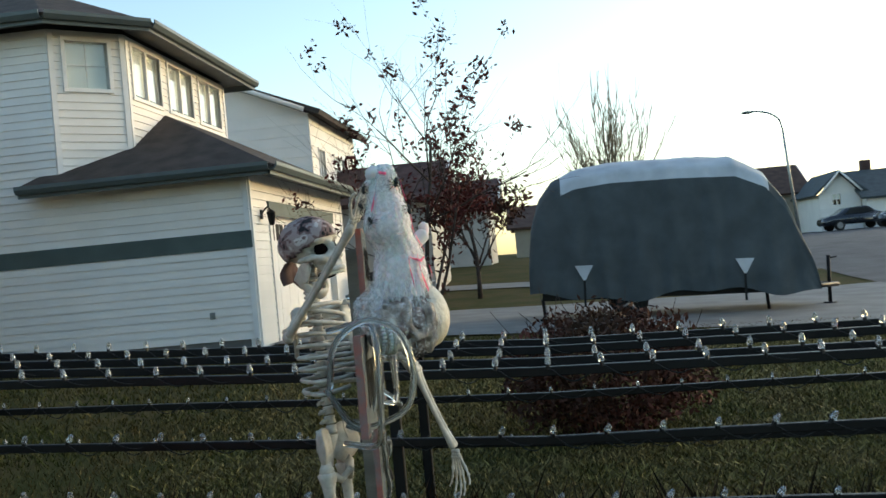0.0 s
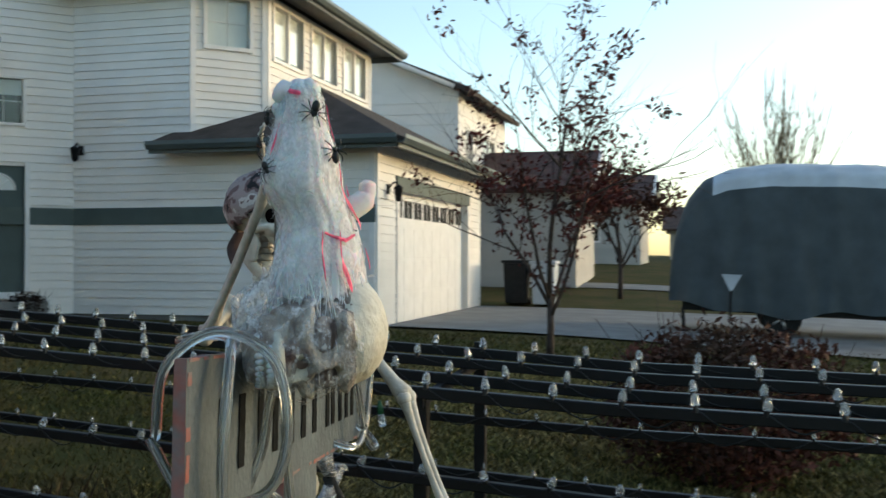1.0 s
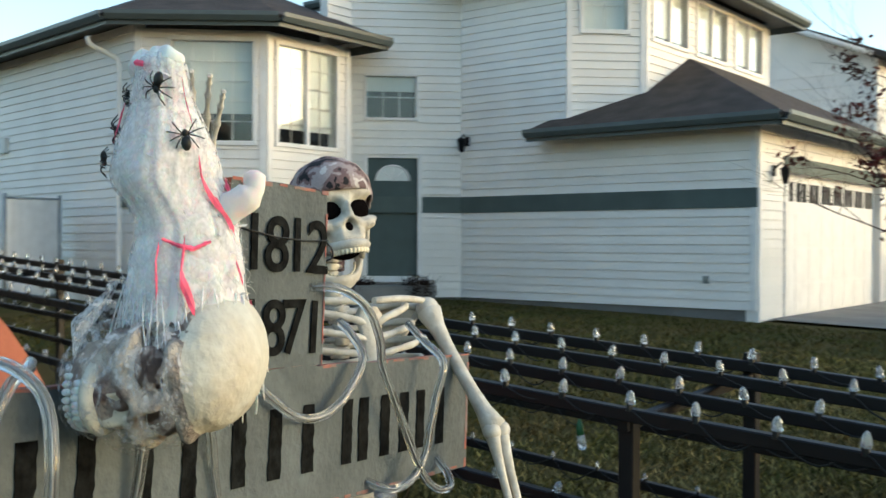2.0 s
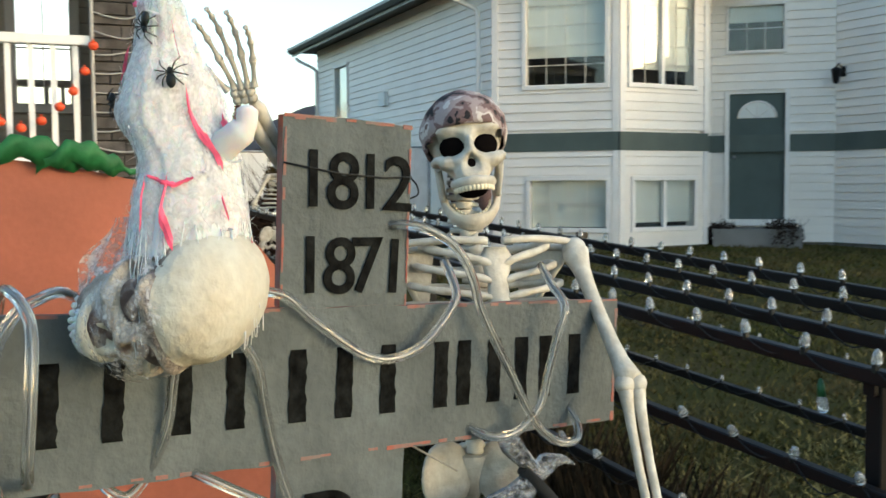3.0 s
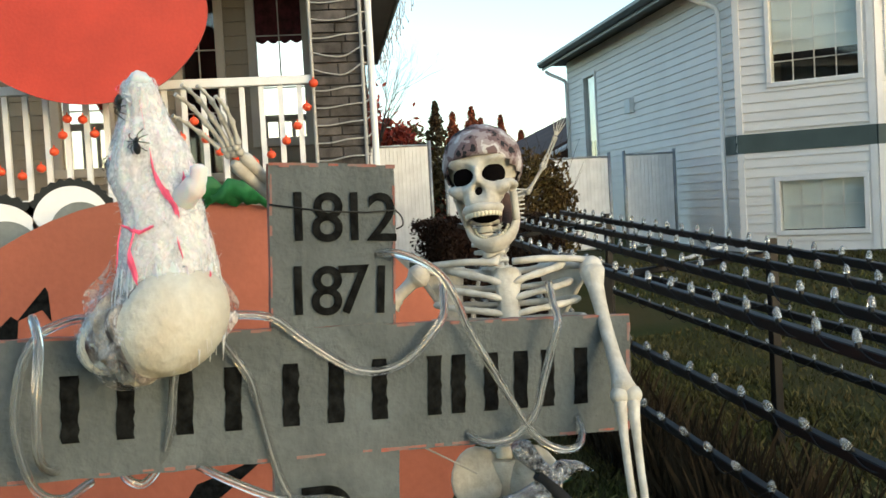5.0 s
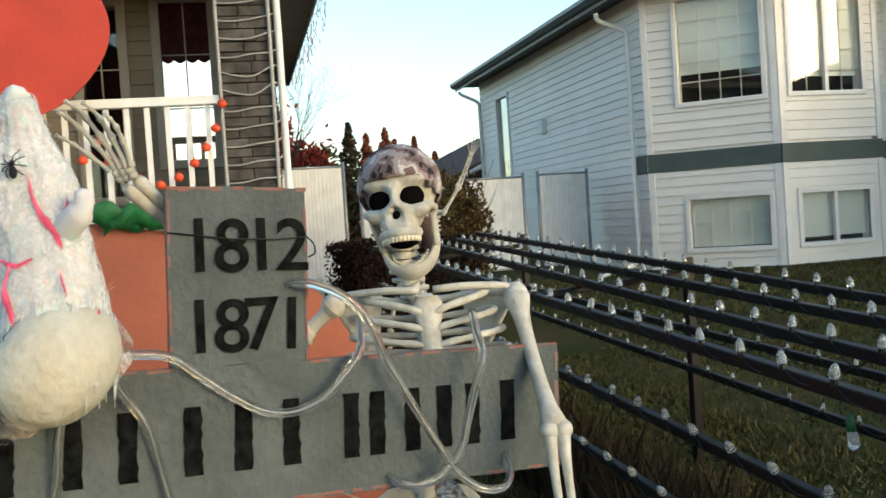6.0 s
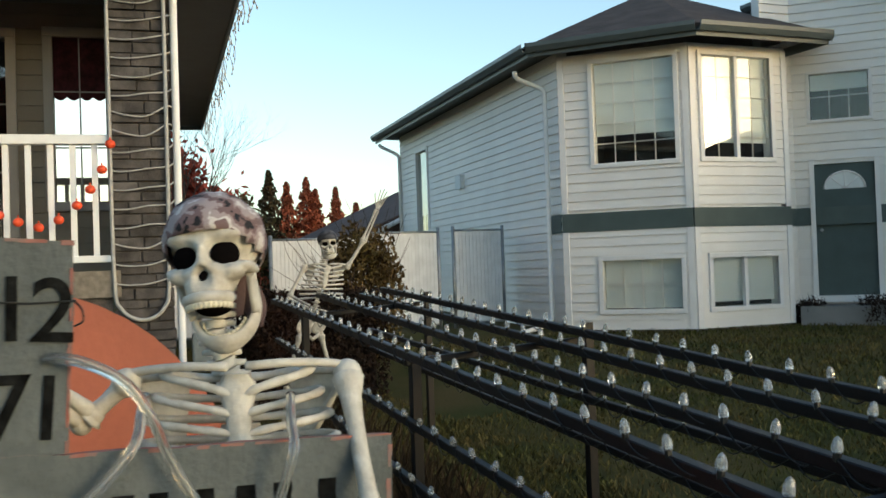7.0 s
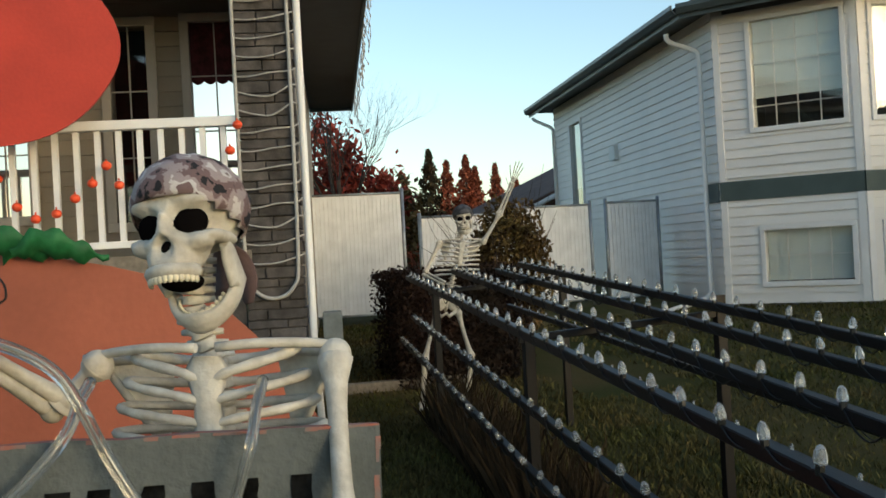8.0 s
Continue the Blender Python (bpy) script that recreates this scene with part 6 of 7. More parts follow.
tube(bm, [(0, 0, -0.2), (0, 0, 1.2)], [0.22, 0.17], 8)
part("trunk", bm, M["bare"], BT)
bm = bmesh.new()
for k in range(46):
    a, lean = rn.uniform(0, 6.28), rn.uniform(0.03, 0.85)
    p, d = Vector((0.1 * math.cos(a), 0.1 * math.sin(a), 1.1)), Vector((math.cos(a) * lean, math.sin(a) * lean, 1)).normalized()
    ln = rn.uniform(4.4, 6.6) * (1 - 0.25 * lean)
    pts, rs = [p], [0.034]
    for i in range(8):
        d = (d + Vector((rn.gauss(0, 0.05), rn.gauss(0, 0.05), 0.05))).normalized()
        p = p + d * ln / 8
        pts.append(p)
        rs.append(0.034 * (1 - 0.1 * i) * 0.8)
        if i > 1:
            for _ in range(2):
                e = (d + Vector((rn.gauss(0, 0.3), rn.gauss(0, 0.3), 0.1))).normalized()
                tube(bm, [p, p + e * 0.5, p + e * 0.9 + Vector((0, 0, 0.12))], [0.02, 0.014, 0.007], 3)
    tube(bm, pts, rs, 4)
part("crown", bm, M["bare"], BT)
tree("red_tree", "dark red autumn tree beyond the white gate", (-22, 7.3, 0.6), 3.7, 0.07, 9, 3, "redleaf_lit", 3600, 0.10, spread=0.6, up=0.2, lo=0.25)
tree("bare_tree", "leafless grey tree behind the tan house", (-19.5, 6.9, 0.6), 5.0, 0.06, 33, 4, None, 0, 0.1, spread=0.5, up=0.25, trunk=0.35)
tree("green_tree", "dark olive tree beyond the back fence", (-24, 8.7, 0.5), 2.5, 0.07, 19, 3, "olive", 1800, 0.12, spread=0.6, up=0.15, lo=0.2)
tree("autumn_tree", "rust-brown tree beside the covered trailer", (-1.5, 27.5, gz(-1, 27)), 3.4, 0.06, 23, 3, "bushleaf", 1800, 0.09, spread=0.5, up=0.3, lo=0.15)


def bush(name, label, c, rx, ry, h, n, size, m, seed, cat="bush"):
    B = thing(name, label, cat, m=Matrix.Translation(c))
    rn = random.Random(seed)
    bm = bmesh.new()
    tips = []
    for k in range(14):
        a = rn.uniform(0, 6.28)
        branches(bm, Vector((rx * 0.2 * math.cos(a), ry * 0.2 * math.sin(a), 0)), Vector((math.cos(a) * rx / h * 0.8, math.sin(a) * ry / h * 0.8, 1)).normalized(), 0.012, h * 0.7, 1, rn, tips, 0.4, 0.2, 4)
    part("stem", bm, M["bark"], B)
    bm = bmesh.new()
    pts = []
    while len(pts) < n:
        d = Vector((rn.gauss(0, 1), rn.gauss(0, 1), rn.gauss(0, 1))).normalized()
        rr = (0.55 + 0.45 * rn.random()) * (1 + 0.22 * noise.noise(d * 2.3 + Vector((seed, 0, 0))))
        p = Vector((d.x * rx * rr, d.y * ry * rr, h * 0.5 + d.z * h * 0.5 * rr))
        if p.z > 0.01:
            pts.append(p)
    leaf_quads(bm, pts, size, rn)
    part("foliage", bm, M[m], B)


bush("shrub", "rust-brown rounded shrub on the lawn behind the fence", (0.72, 8.7, gz(0.7, 8.7)), 0.85, 0.6, 1.05, 9000, 0.030, "bushleaf", 2)
bush("evergreen_bush", "round olive evergreen bush before the white fence", (-11.2, 8.05, 0.35), 0.55, 0.55, 1.85, 9000, 0.042, "olive", 6)
bush("hedge_shrub", "small dark shrub beside the entry step", (-9.75, 15.55, 0.45), 0.32, 0.32, 0.55, 1200, 0.03, "hedge", 7)
bush("hedge_shrub", "small dark shrub beside the bay wall", (-10.55, 14.98, 0.45), 0.3, 0.3, 0.5, 1200, 0.03, "hedge", 8)
HE = thing("hedge", "clipped dark brown hedge behind the waving skeleton", "hedge")
rn = random.Random(40)
bm = bmesh.new()
box(bm, (-10.0, 6.2, 0.1), (-8.68, 7.35, 1.28))
part("twig_mass", bm, M["hedge"], HE)
bm = bmesh.new()
pts = []
for _ in range(9000):
    f = rn.random()
    p = Vector((rn.uniform(-10.1, -8.5), rn.uniform(6.05, 7.45), rn.uniform(0.15, 1.38)))
    k = rn.random()
    if k < 0.55:
        p.x = -8.55 + rn.gauss(0, 0.04)
    elif k < 0.8:
        p.z = 1.34 + rn.gauss(0, 0.03)
    else:
        p.y = 6.1 + rn.gauss(0, 0.04)
    pts.append(p)
leaf_quads(bm, pts, 0.03, rn)
part("foliage", bm, M["hedge"], HE)


def fir(base, h, r, m, seed):
    T = thing("fir_tree", "tall conical fir on the skyline", "tree", "skyline firs", m=Matrix.Translation(base))
    rn = random.Random(seed)
    bm = bmesh.new()
    tube(bm, [(0, 0, -0.2), (0, 0, h)], [0.16, 0.02], 6)
    part("trunk", bm, M["bark"], T)
    bm = bmesh.new()
    for k in range(2400):
        t = rn.random() ** 0.8
        a = rn.uniform(0, 6.28)
        rad = r * (1 - t) * (0.55 + 0.45 * (0.5 + 0.5 * math.sin(t * 60))) + 0.05
        q = rad * rn.random() ** 0.4
        p = Vector((q * math.cos(a), q * math.sin(a), h * (0.08 + 0.92 * t) - 0.25 * q))
        leaf_quads(bm, [p], 0.17 * (1.15 - 0.6 * t), rn)
    part("crown", bm, M[m], T)


for y, z, m, r in ((13.4, 5.7, "firgreen", 0.75), (14.15, 5.2, "fir", 0.6), (15.0, 5.4, "fir", 0.75), (15.4, 4.9, "fir", 0.6), (16.3, 5.0, "fir", 0.5), (12.3, 4.6, "fir", 0.6), (11.2, 4.4, "firgreen", 0.8), (17.2, 4.3, "fir", 0.6), (10.0, 4.6, "fir", 0.8)):
    fir((-40, y, 0.2), z + 0.1, r * 2.5, m, int(y * 10))


# ---- covered trailer ----
TR = thing("covered_trailer", "travel trailer under a dark grey cloth cover with pale top", "trailer", m=Matrix.Translation((2.4, 19.85, 0.20)) @ Matrix.Rotation(radians(2.6), 4, "Y"))
SIDE = [(-2.38, 0.42), (-2.42, 1.0), (-2.38, 1.45), (-2.22, 1.95), (-1.95, 2.25), (-1.55, 2.42), (-0.9, 2.50), (0.3, 2.52), (1.25, 2.50), (1.75, 2.28), (2.10, 1.85), (2.35, 1.30), (2.58, 0.85), (2.66, 0.42)]
SIDE = [(x, 0.40 + 1.15 * (z - 0.42)) for x, z in SIDE]
prof = spline([(x, 0, z) for x, z in SIDE], 5)
n = len(prof)
HW = 1.13
across = [(-1.0, 0.0), (-1.015, 0.28), (-1.0, 0.6), (-0.985, 0.84), (-0.93, 0.93), (-0.74, 0.985), (-0.35, 1.02), (0.0, 1.03), (0.35, 1.02), (0.74, 0.985), (0.93, 0.93), (0.985, 0.84), (1.0, 0.6), (1.015, 0.28), (1.0, 0.0)]
# stations along the trailer: each one is a hoop from hem to hem
xs = [-2.42 + 5.08 * i / 90 for i in range(91)]


def top_at(x):
    best = 0.40
    for a, b in zip(SIDE, SIDE[1:]):
        if min(a[0], b[0]) <= x <= max(a[0], b[0]) and a[0] != b[0]:
            best = max(best, a[1] + (b[1] - a[1]) * (x - a[0]) / (b[0] - a[0]))
    return best


def hoop(x):
    t, out = top_at(x), []
    h = t - 0.40
    for k in range(61):
        u = k / 60 * 14
        i = min(13, int(u))
        a, b = across[i], across[i + 1]
        yy, zz = a[0] + (b[0] - a[0]) * (u - i), a[1] + (b[1] - a[1]) * (u - i)
        pinch = 1 - 0.14 * ease(abs(x - 0.1), 1.9, 2.6)
        hem = 0.40 + (0.07 * math.sin(x * 2.1) + 0.04 * math.sin(x * 5.3 + 1)) * (1 - zz) ** 3
        p = Vector((x, yy * HW * pinch, hem + h * zz))
        low = max(0.0, 1 - zz * 1.05)
        fold = 0.075 * noise.noise((x * 2.2 + zz * 1.4, yy * 2, zz * 1.2)) + 0.045 * math.sin(x * 11 + 3 * noise.noise((x * 2, zz * 2, 0))) * low ** 1.2 + 0.035 * noise.noise((x * 5.5 + zz * 3, yy, zz * 1.6)) + 0.012 * noise.noise((x * 9, yy * 5, zz * 6))
        p.y += math.copysign(1, yy) * fold * (abs(yy) > 0.8)
        p.z += fold * 0.3 * (abs(yy) <= 0.8)
        out.append(p)
    return out


def cover(name, k0, k1, m, label, stations=slice(None)):
    bm = bmesh.new()
    gr = [[bm.verts.new(p) for p in hoop(x)[k0:k1 + 1]] for x in xs[stations]]
    for a, b in zip(gr, gr[1:]):
        for k in range(len(a) - 1):
            bm.faces.new((a[k], b[k], b[k + 1], a[k + 1]))
    bmesh.ops.recalc_face_normals(bm, faces=bm.faces)
    part(name, bm, M[m], TR, label, smooth=True)


cover("side_cloth", 0, 13, "cover", "dark grey cloth side")
cover("side_cloth", 47, 60, "cover", "dark grey cloth side")
cover("top_cloth", 13, 47, "cover_top", "pale grey cloth top", slice(11, 76))
cover("end_top_cloth", 13, 47, "cover", "dark grey cloth over the rear corner", slice(0, 12))
cover("end_top_cloth", 13, 47, "cover", "dark grey cloth over the front corner", slice(75, 91))
for x0, sgn in ((-2.42, -1), (2.66, 1)):
    bm = bmesh.new()
    ring = [bm.verts.new(p) for p in hoop(x0 - 0.0001 * sgn)]
    bm.faces.new(ring)
    part("end_cloth", bm, M["cover"], TR)
for x in (-1.45, 1.32):
    bm = bmesh.new()
    y0 = -HW * 1.06
    prism(bm, [(x - 0.16, 0.98), (x + 0.16, 0.98), (x + 0.02, 0.72), (x - 0.02, 0.72)], y0 - 0.03, y0 - 0.045, Matrix(((0, 1, 0, 0), (1, 0, 0, 0), (0, 0, 1, 0), (0, 0, 0, 1))))
    part("tie_patch", bm, M["cover_top"], TR, "pale triangular tie patch")
    part("strap", boxbm((x - 0.02, y0 - 0.02, 0.25), (x + 0.02, y0 - 0.01, 0.74)), M["rubber"], TR)
part("chassis", boxbm((-2.2, -0.9, 0.36), (2.4, 0.9, 0.5)), M["black"], TR)
for sy in (-1, 1):
    bm = bmesh.new()
    tube(bm, [(2.4, sy * 0.7, 0.42), (3.2, 0, 0.42)], 0.045, 8)
    part("drawbar", bm, M["black"], TR)
for y in (-0.98, 0.78):
    bm = bmesh.new()
    tube(bm, [(-0.64, y, 0.31), (-0.64, y + 0.02, 0.31), (-0.64, y + 0.18, 0.31), (-0.64, y + 0.2, 0.31)], [0.27, 0.31, 0.31, 0.27], 24)
    wh = part("wheel", bm, M["rubber"], TR)
    bm = bmesh.new()
    tube(bm, [(-0.64, y - 0.006, 0.31), (-0.64, y - 0.004, 0.31)], [0.19, 0.195], 20)
    part("rim", bm, M["black"], wh)
    for k in range(5):
        a = k * 1.257
        bm = bmesh.new()
        tube(bm, [(-0.64 + 0.03 * math.cos(a), y - 0.016, 0.31 + 0.03 * math.sin(a)), (-0.64 + 0.18 * math.cos(a), y - 0.012, 0.31 + 0.18 * math.sin(a))], [0.028, 0.018], 6)
        part("spoke", bm, M["chrome"], wh)
for x in (-2.2, 1.75):
    bm = bmesh.new()
    tube(bm, [(x, -0.8, 0.40), (x + 0.03, -0.8, 0.06)], 0.03, 6)
    box(bm, (x - 0.06, -0.88, 0.0), (x + 0.12, -0.72, 0.04))
    part("stabiliser", bm, M["black"], TR)
bm = bmesh.new()
tube(bm, [(3.05, 0, 0.05), (3.05, 0, 0.95)], 0.035, 8)
tube(bm, [(3.05, 0, 0.9), (3.2, 0, 0.92)], 0.015, 6)
tube(bm, [(3.05, 0, 0.03), (3.05, 0, 0.10)], 0.12, 10)
part("jack", bm, M["black"], TR)


# ---- houses further along the street ----
def gable_house(name, label, x0, x1, y0, y1, zb, ze, zr, along, wm, rm, wins=(), over=0.45):
    """A box house with a gabled roof; the ridge runs along x or y. wins: (face, u0, z0, u1, z1) with face 's' (towards -y) or 'e' (towards +x)."""
    G = thing(name, label, "house", "houses along the street")
    for nm, a, b, hs in (("wall", (x0, y0), (x1, y0), "s"), ("wall", (x1, y0), (x1, y1), "e")):
        holes = [q[1:] for q in wins if q[0] == hs]
        w, m = wall(nm, G, a, b, zb, ze, holes, board=0.3, mats=(wm,))
        for q in holes:
            window(G, m, *q, panes=2, blind=0.5)
    bm = bmesh.new()
    box(bm, (x0, y0 + 0.2, zb), (x0 + 0.15, y1, ze))
    box(bm, (x0 + 0.15, y1 - 0.15, zb), (x1 - 0.2, y1, ze))
    part("back_wall", bm, M[wm], G)
    bm = bmesh.new()
    if along == "x":
        ym = (y0 + y1) / 2
        g = [((x0 - over, y0 - over, ze), (x1 + over, y0 - over, ze), (x1 + over, ym, zr), (x0 - over, ym, zr)), ((x1 + over, y1 + over, ze), (x0 - over, y1 + over, ze), (x0 - over, ym, zr), (x1 + over, ym, zr))]
        tri = [[(x1, y0, ze - 0.02), (x1, y1, ze - 0.02), (x1, ym, zr - 0.12)]]
    else:
        xm = (x0 + x1) / 2
        g = [((x0 - over, y1 + over, ze), (x0 - over, y0 - over, ze), (xm, y0 - over, zr), (xm, y1 + over, zr)), ((x1 + over, y0 - over, ze), (x1 + over, y1 + over, ze), (xm, y1 + over, zr), (xm, y0 - over, zr))]
        tri = [[(x0, y0, ze - 0.02), (x1, y0, ze - 0.02), (xm, y0, zr - 0.12)]]
    for k, q in enumerate(g):
        bm = bmesh.new()
        bm.faces.new([bm.verts.new(p) for p in q])
        solid(bm, 0.14)
        bmesh.ops.recalc_face_normals(bm, faces=bm.faces)
        part("roof", bm, M[rm], G)
    for q in tri:
        bm = bmesh.new()
        bm.faces.new([bm.verts.new(p) for p in q])
        solid(bm, 0.1)
        part("gable", bm, M[wm], G)
        for a, b in ((q[0], q[2]), (q[1], q[2])):
            bm = bmesh.new()
            d = Vector((0.5, 0, 0.05)) if along == "x" else Vector((0, -0.5, 0.05))
            tube(bm, [Vector(a) + d, Vector(b) + d], 0.09, 4)
            part("bargeboard", bm, M["trim"], G)
    return G


gable_house("street_house", "grey two-storey house with peach front and gabled roof", -13.0, -5.85, 28.0, 34.4, 0.6, 6.03, 7.7, "y", "siding", "shingle", [("e", 0.9, 4.0, 1.6, 5.1), ("e", 3.0, 4.0, 4.6, 5.1)])
gable_house("street_house", "white garage wing with dark red-brown gabled roof", -5.84, -2.9, 29.6, 34.2, 0.7, 3.45, 4.75, "x", "siding_far", "shingle_dark", [])
gable_house("street_house", "small white house with dark brown gabled roof", -5.5, -1.9, 41.5, 47.0, 1.0, 3.75, 5.0, "x", "siding_far", "shingle_dark", [("s", 1.2, 2.2, 2.0, 3.2)])
gable_house("street_house", "low brown-roofed house beyond the trailer", -1.4, 6.0, 60.0, 66.0, 1.0, 3.2, 4.6, "x", "tan", "brick", [])
gable_house("street_house", "brown-roofed bungalow with a wide low roof", 12.5, 19.5, 76, 84, 1.0, 4.3, 6.6, "x", "tan", "brick", [])
gable_house("street_house", "white gabled house with a grey roof", 18.8, 21.5, 70.0, 76.0, 1.2, 3.75, 5.3, "y", "siding", "cover", [("s", 0.9, 3.0, 1.4, 3.7)])
gable_house("street_house", "pale house with a wide grey roof and garage", 21.6, 31.0, 69.0, 77.0, 1.2, 3.3, 5.3, "x", "siding", "cover", [("s", 1.5, 1.4, 4.0, 3.0)])
CH = tagged(obj("chimney", boxbm((22.7, 73.0, 5.0), (23.3, 73.6, 6.0)), M["shingle_dark"]), "dark brick chimney on the grey roof", "chimney")
gable_house("back_house", "house with a dark brown roof beyond the yard fence", -34.0, -26.0, 13.2, 21.0, 0.2, 2.7, 4.6, "x", "brick", "brick", [])


def car(label, m):
    C = thing("parked_car", label, "car", "parked cars", m=m)
    bm = bmesh.new()
    shape = [(-2.1, 0.35), (-2.15, 0.75), (-1.75, 0.92), (-1.2, 0.98), (-0.6, 1.38), (0.5, 1.42), (1.1, 1.02), (1.9, 0.86), (2.15, 0.65), (2.15, 0.35)]
    prism(bm, shape, -0.85, 0.85, Matrix(((0, 1, 0, 0), (1, 0, 0, 0), (0, 0, 1, 0), (0, 0, 0, 1))))
    bmesh.ops.bevel(bm, geom=bm.edges[:], offset=0.07, segments=2, affect="EDGES")
    part("body", bm, M["carpaint"], C, smooth=True)
    for sy in (-1, 1):
        bm = bmesh.new()
        prism(bm, [(-1.05, 0.98), (-0.55, 1.32), (0.45, 1.35), (0.95, 1.02)], sy * 0.852, sy * 0.862, Matrix(((0, 1, 0, 0), (1, 0, 0, 0), (0, 0, 1, 0), (0, 0, 0, 1))))
        part("side_window", bm, M["dark"], C)
        for x in (-1.35, 1.35):
            bm = bmesh.new()
            tube(bm, [(x, sy * 0.70, 0.32), (x, sy * 0.88, 0.32)], 0.32, 16)
            w = part("wheel", bm, M["rubber"], C)
            bm = bmesh.new()
            tube(bm, [(x, sy * 0.885, 0.32), (x, sy * 0.89, 0.32)], 0.2, 12)
            part("rim", bm, M["chrome"], w)
        bm = bmesh.new()
        ball(bm, (2.1, sy * 0.6, 0.68), (0.08, 0.16, 0.07), u=10, v=6)
        part("headlight", bm, M["chrome"], C)


car("dark blue sedan parked before the white house", pose(19.8, 66.0, gz(19.8, 66.0) + 0.03, 0, 0, 8))
car("dark grey hatchback parked on the street", pose(22.0, 62.0, gz(22, 62) + 0.05, 0, 0, 190))
SL = thing("street_lamp", "slender grey street lamp with a curved arm", "street lamp")
bm = bmesh.new()
tube(bm, [(14.9, 60, gz(15, 60)), (14.63, 60, 5.1), (14.5, 60, 7.4)], [0.11, 0.08, 0.06], 8)
part("pole", bm, M["steel"], SL)
bm = bmesh.new()
tube(bm, spline([(14.5, 60, 7.4), (14.35, 60, 8.0), (13.85, 60, 8.4), (13.2, 60, 8.58), (12.75, 60, 8.6)], 5), 0.05, 6)
part("arm", bm, M["steel"], SL)
bm = bmesh.new()
ball(bm, (12.6, 60, 8.58), (0.34, 0.14, 0.09), u=12, v=8)
part("lamp_head", bm, M["grey"], SL)


# ---- bins by the garage, axe, cords ----
for x, y, lab, mm in ((-3.55, 24.3, "dark grey wheeled bin beside the garage", "rubber"), (-2.9, 24.2, "grey-blue recycling bag bin beside the garage", "cover_top")):
    B = thing("wheeled_bin", lab, "bin", m=Matrix.Translation((x, y, gz(x, y) + 0.02)))
    bm = bmesh.new()
    a = box(bm, (-0.27, -0.3, 0.05), (0.27, 0.3, 0.95), bev=0.03)
    for w in bm.verts:
        k = 0.84 + 0.16 * w.co.z
        w.co.x, w.co.y = w.co.x * k, w.co.y * k
    part("bin_body", bm, M[mm], B)
    part("lid", boxbm((-0.3, -0.34, 0.95), (0.3, 0.32, 1.02), bev=0.02), M[mm], B)
    bm = bmesh.new()
    tube(bm, [(-0.28, 0.3, 0.1), (0.28, 0.3, 0.1)], 0.1, 10)
    part("axle_wheels", bm, M["rubber"], B)

AXE = thing("toy_axe", "silver foil toy axe with a black handle hung on the skeleton", "toy axe")
AXM = Matrix.Translation((-0.295, 4.33, 0.925))
bm = bmesh.new()
prism(bm, [(-0.10, -0.02), (-0.085, -0.085), (-0.01, -0.11), (0.035, -0.075), (0.02, -0.03), (0.045, 0.0), (0.09, 0.03), (0.13, 0.02), (0.10, 0.045), (0.05, 0.055), (0.02, 0.03), (-0.03, 0.0)], -0.012, 0.012, AXM)
bmesh.ops.bevel(bm, geom=bm.edges[:], offset=0.005, segments=2, affect="EDGES")
part("blade", bm, M["foil"], AXE)
bm = bmesh.new()
tube(bm, [AXM @ Vector(q) for q in ((0, -0.045, 0.10), (0, -0.03, 0.085), (0, 0.0, 0.05), (0, 0.02, 0.03))], [0.016, 0.024, 0.018, 0.014], 10)
part("pommel", bm, M["foil"], AXE)
bm = bmesh.new()
tube(bm, [AXM @ Vector(q) for q in ((0.0, 0.0, 0.03), (0.01, 0.08, -0.06), (0.02, 0.2, -0.18))], 0.015, 8)
part("handle", bm, M["rubber"], AXE)
bm = bmesh.new()
tube(bm, [(-0.33, 4.06, 1.05), (-0.345, 4.14, 1.0), (-0.35, 4.21, 0.955)], 0.002, 5)
part("cord", bm, M["rope_pale"], AXE)
rn = random.Random(77)
for mm, lab, n0 in (("wire_green", "green extension cord lying in loops on the grass", 0), ("orangewood", "thin orange cord lying on the grass", 1)):
    bm = bmesh.new()
    pts = []
    for k in range(22):
        x = -0.9 - 0.16 * k
        y = 5.05 - 0.10 * x * 0.6 + 0.10 * math.sin(k * 1.1 + n0) + rn.uniform(-0.05, 0.05) - 0.12 * n0
        pts.append((x, y, gz(x, y) + 0.03 + 0.05 * abs(math.sin(k * 0.9 + n0 * 2))))
    tube(bm, spline(pts, 4), 0.004, 5)
    tagged(obj("extension_cord", bm, M[mm]), lab, "cord")
LB = thing("hanging_lamp_bulb", "frosted bulb in a green socket hanging below the fence rail", "bulb")
bm = bmesh.new()
p0 = on(RAILS[0], -0.55) + Vector((0, -0.03, -0.09))
tube(bm, [p0 + Vector((0, 0, 0.05)), p0 + Vector((0, 0, 0.03)), p0 + Vector((0.004, 0, 0.0))], [0.004, 0.011, 0.013], 8)
part("socket", bm, M["wire_green"], LB)
bm = bmesh.new()
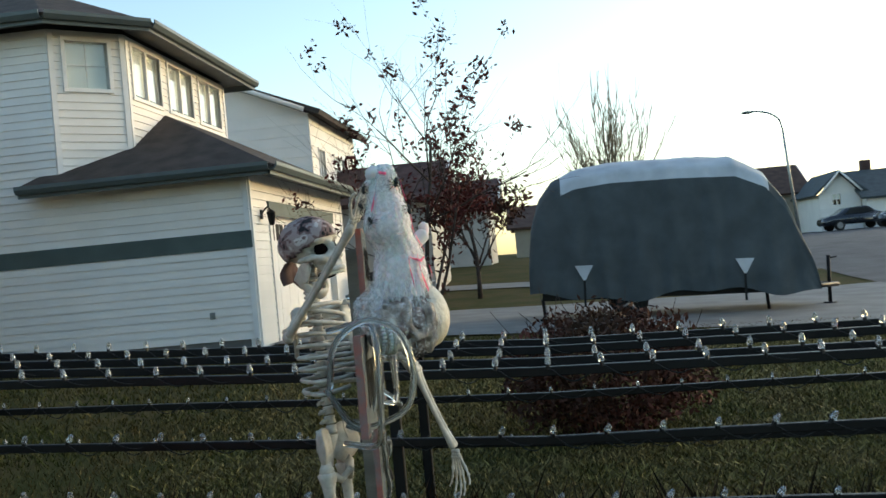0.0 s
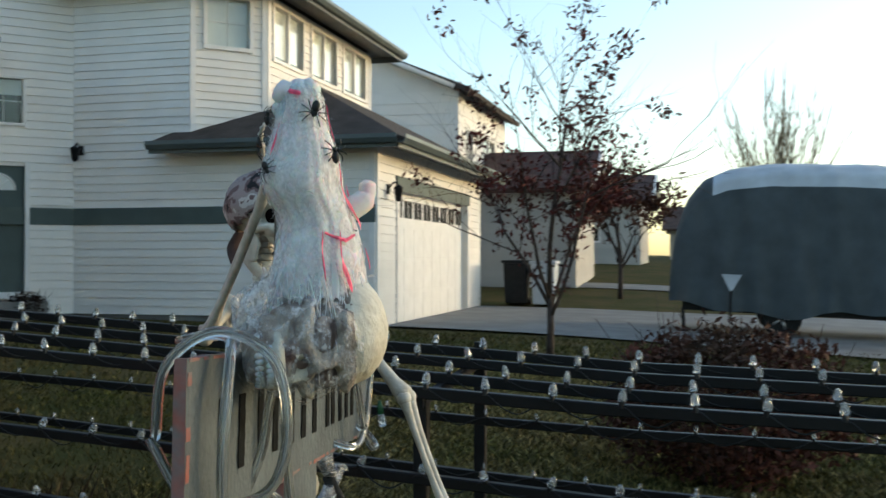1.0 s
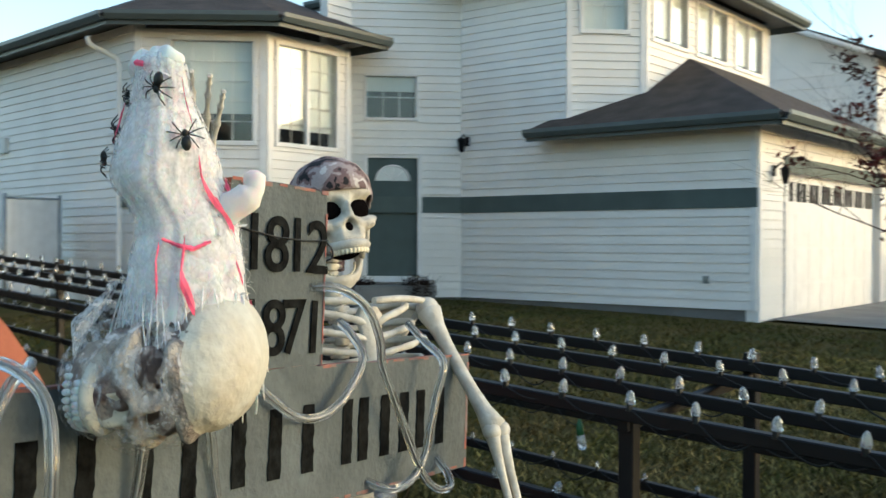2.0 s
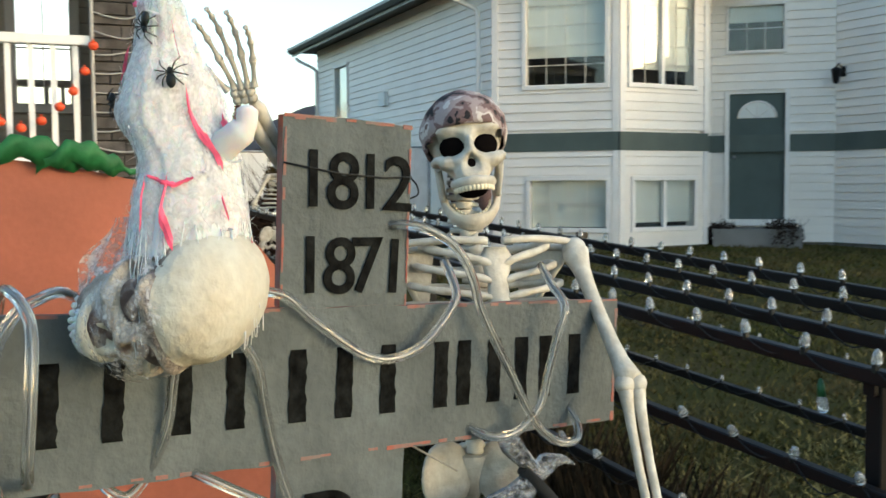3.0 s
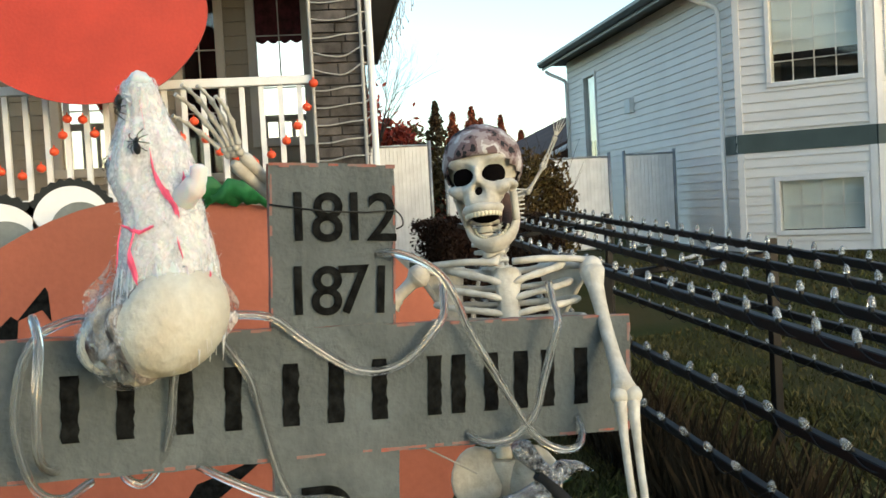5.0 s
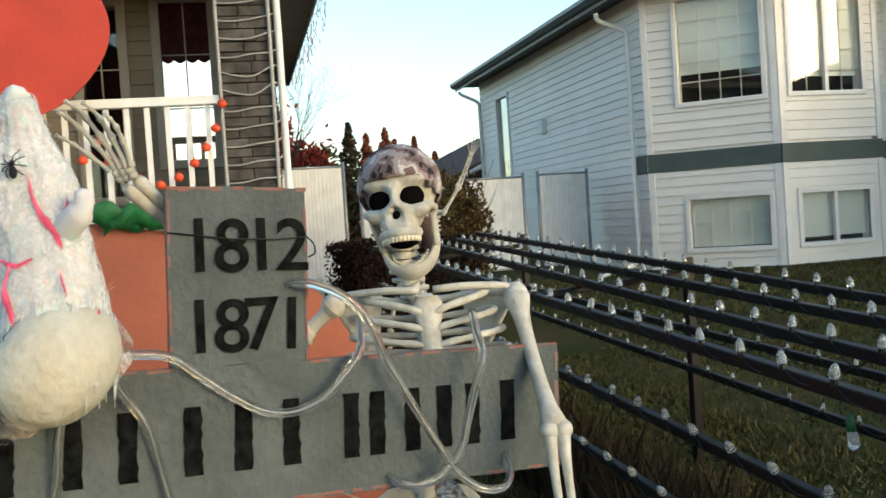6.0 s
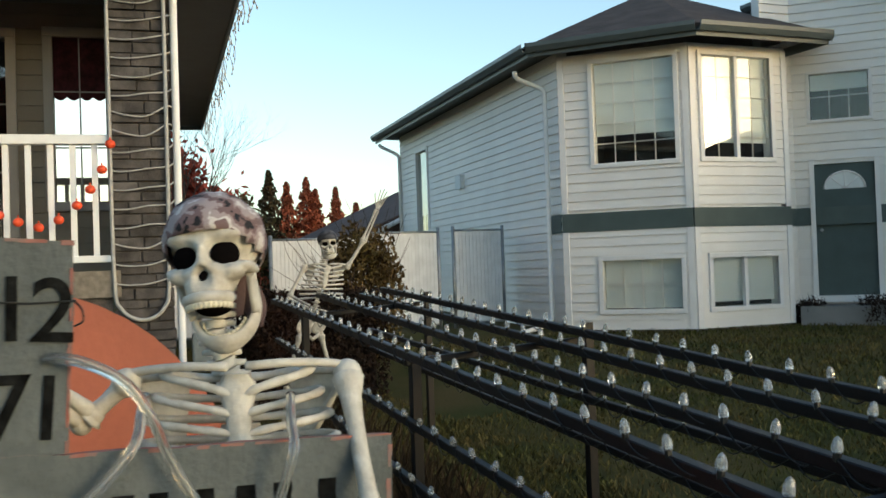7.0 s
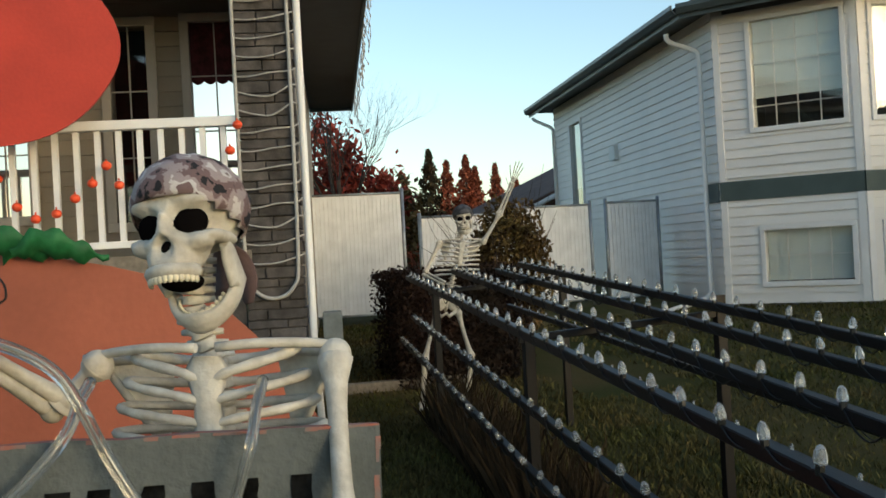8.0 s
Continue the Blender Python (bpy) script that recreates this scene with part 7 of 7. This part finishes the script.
tube(bm, [p0 + Vector((0.004, 0, 0.0)), p0 + Vector((0.006, 0, -0.01)), p0 + Vector((0.01, 0, -0.035)), p0 + Vector((0.012, 0, -0.045))], [0.012, 0.015, 0.016, 0.010], 10)
part("glass", bm, M["bulb"], LB)


# ---- grass ----
def blades(name, label, n, seed, where, h0, h1, m, lean=0.5, w=0.006):
    rn = random.Random(seed)
    verts, faces = [], []
    while len(faces) < n:
        x, y = where(rn)
        z = gz(x, y) - 0.01
        h, a = rn.uniform(h0, h1), rn.uniform(0, 6.28)
        dx, dy = math.cos(a) * w, math.sin(a) * w
        lx, ly = rn.gauss(0, lean) * h, rn.gauss(0, lean) * h
        i = len(verts)
        verts += [(x - dx, y - dy, z), (x + dx, y + dy, z), (x + lx * 0.5 + dx * 0.6, y + ly * 0.5 + dy * 0.6, z + h * 0.6), (x + lx, y + ly, z + h)]
        faces.append((i, i + 1, i + 2, i + 3))
    me = bpy.data.meshes.new(name)
    me.from_pydata(verts, [], faces)
    me.materials.append(M[m])
    tagged(new(name, me), label, kind="stuff", category="grass")


def near_lawn(rn):
    return rn.uniform(-7, 4), 4.6 + 5.5 * rn.random() ** 1.3


def far_lawn(rn):
    return rn.uniform(-12, 5), rn.uniform(8.5, 16.4)


def fence_foot(rn):
    x = rn.uniform(-6.6, 3.6)
    return x, on(RAILS[0], x).y + abs(rn.gauss(0.05, 0.22))


def path_lawn(rn):
    return rn.uniform(-14, -2.5), rn.uniform(4.6, 7.5)


blades("lawn_grass", "short green and straw lawn blades", 60000, 1, near_lawn, 0.02, 0.06, "grass")
# straw blades whose pale colour also carries the light beyond the hedge's shade
blades("lawn_grass", "short dry straw-green lawn blades beyond the fence, coloured paler as if lit", 80000, 5, lambda rn: (rn.uniform(-2.4, 4.6) + 0.4 * rn.gauss(0, 1), 4.9 + 8.3 * rn.random() ** 1.1), 0.025, 0.055, "straw", lean=0.9, w=0.010)
blades("lawn_grass", "short green lawn blades by the houses", 40000, 2, far_lawn, 0.03, 0.07, "grass", w=0.012)
blades("lawn_grass", "short dark lawn blades in the side yard", 25000, 3, path_lawn, 0.03, 0.07, "grass", w=0.01)
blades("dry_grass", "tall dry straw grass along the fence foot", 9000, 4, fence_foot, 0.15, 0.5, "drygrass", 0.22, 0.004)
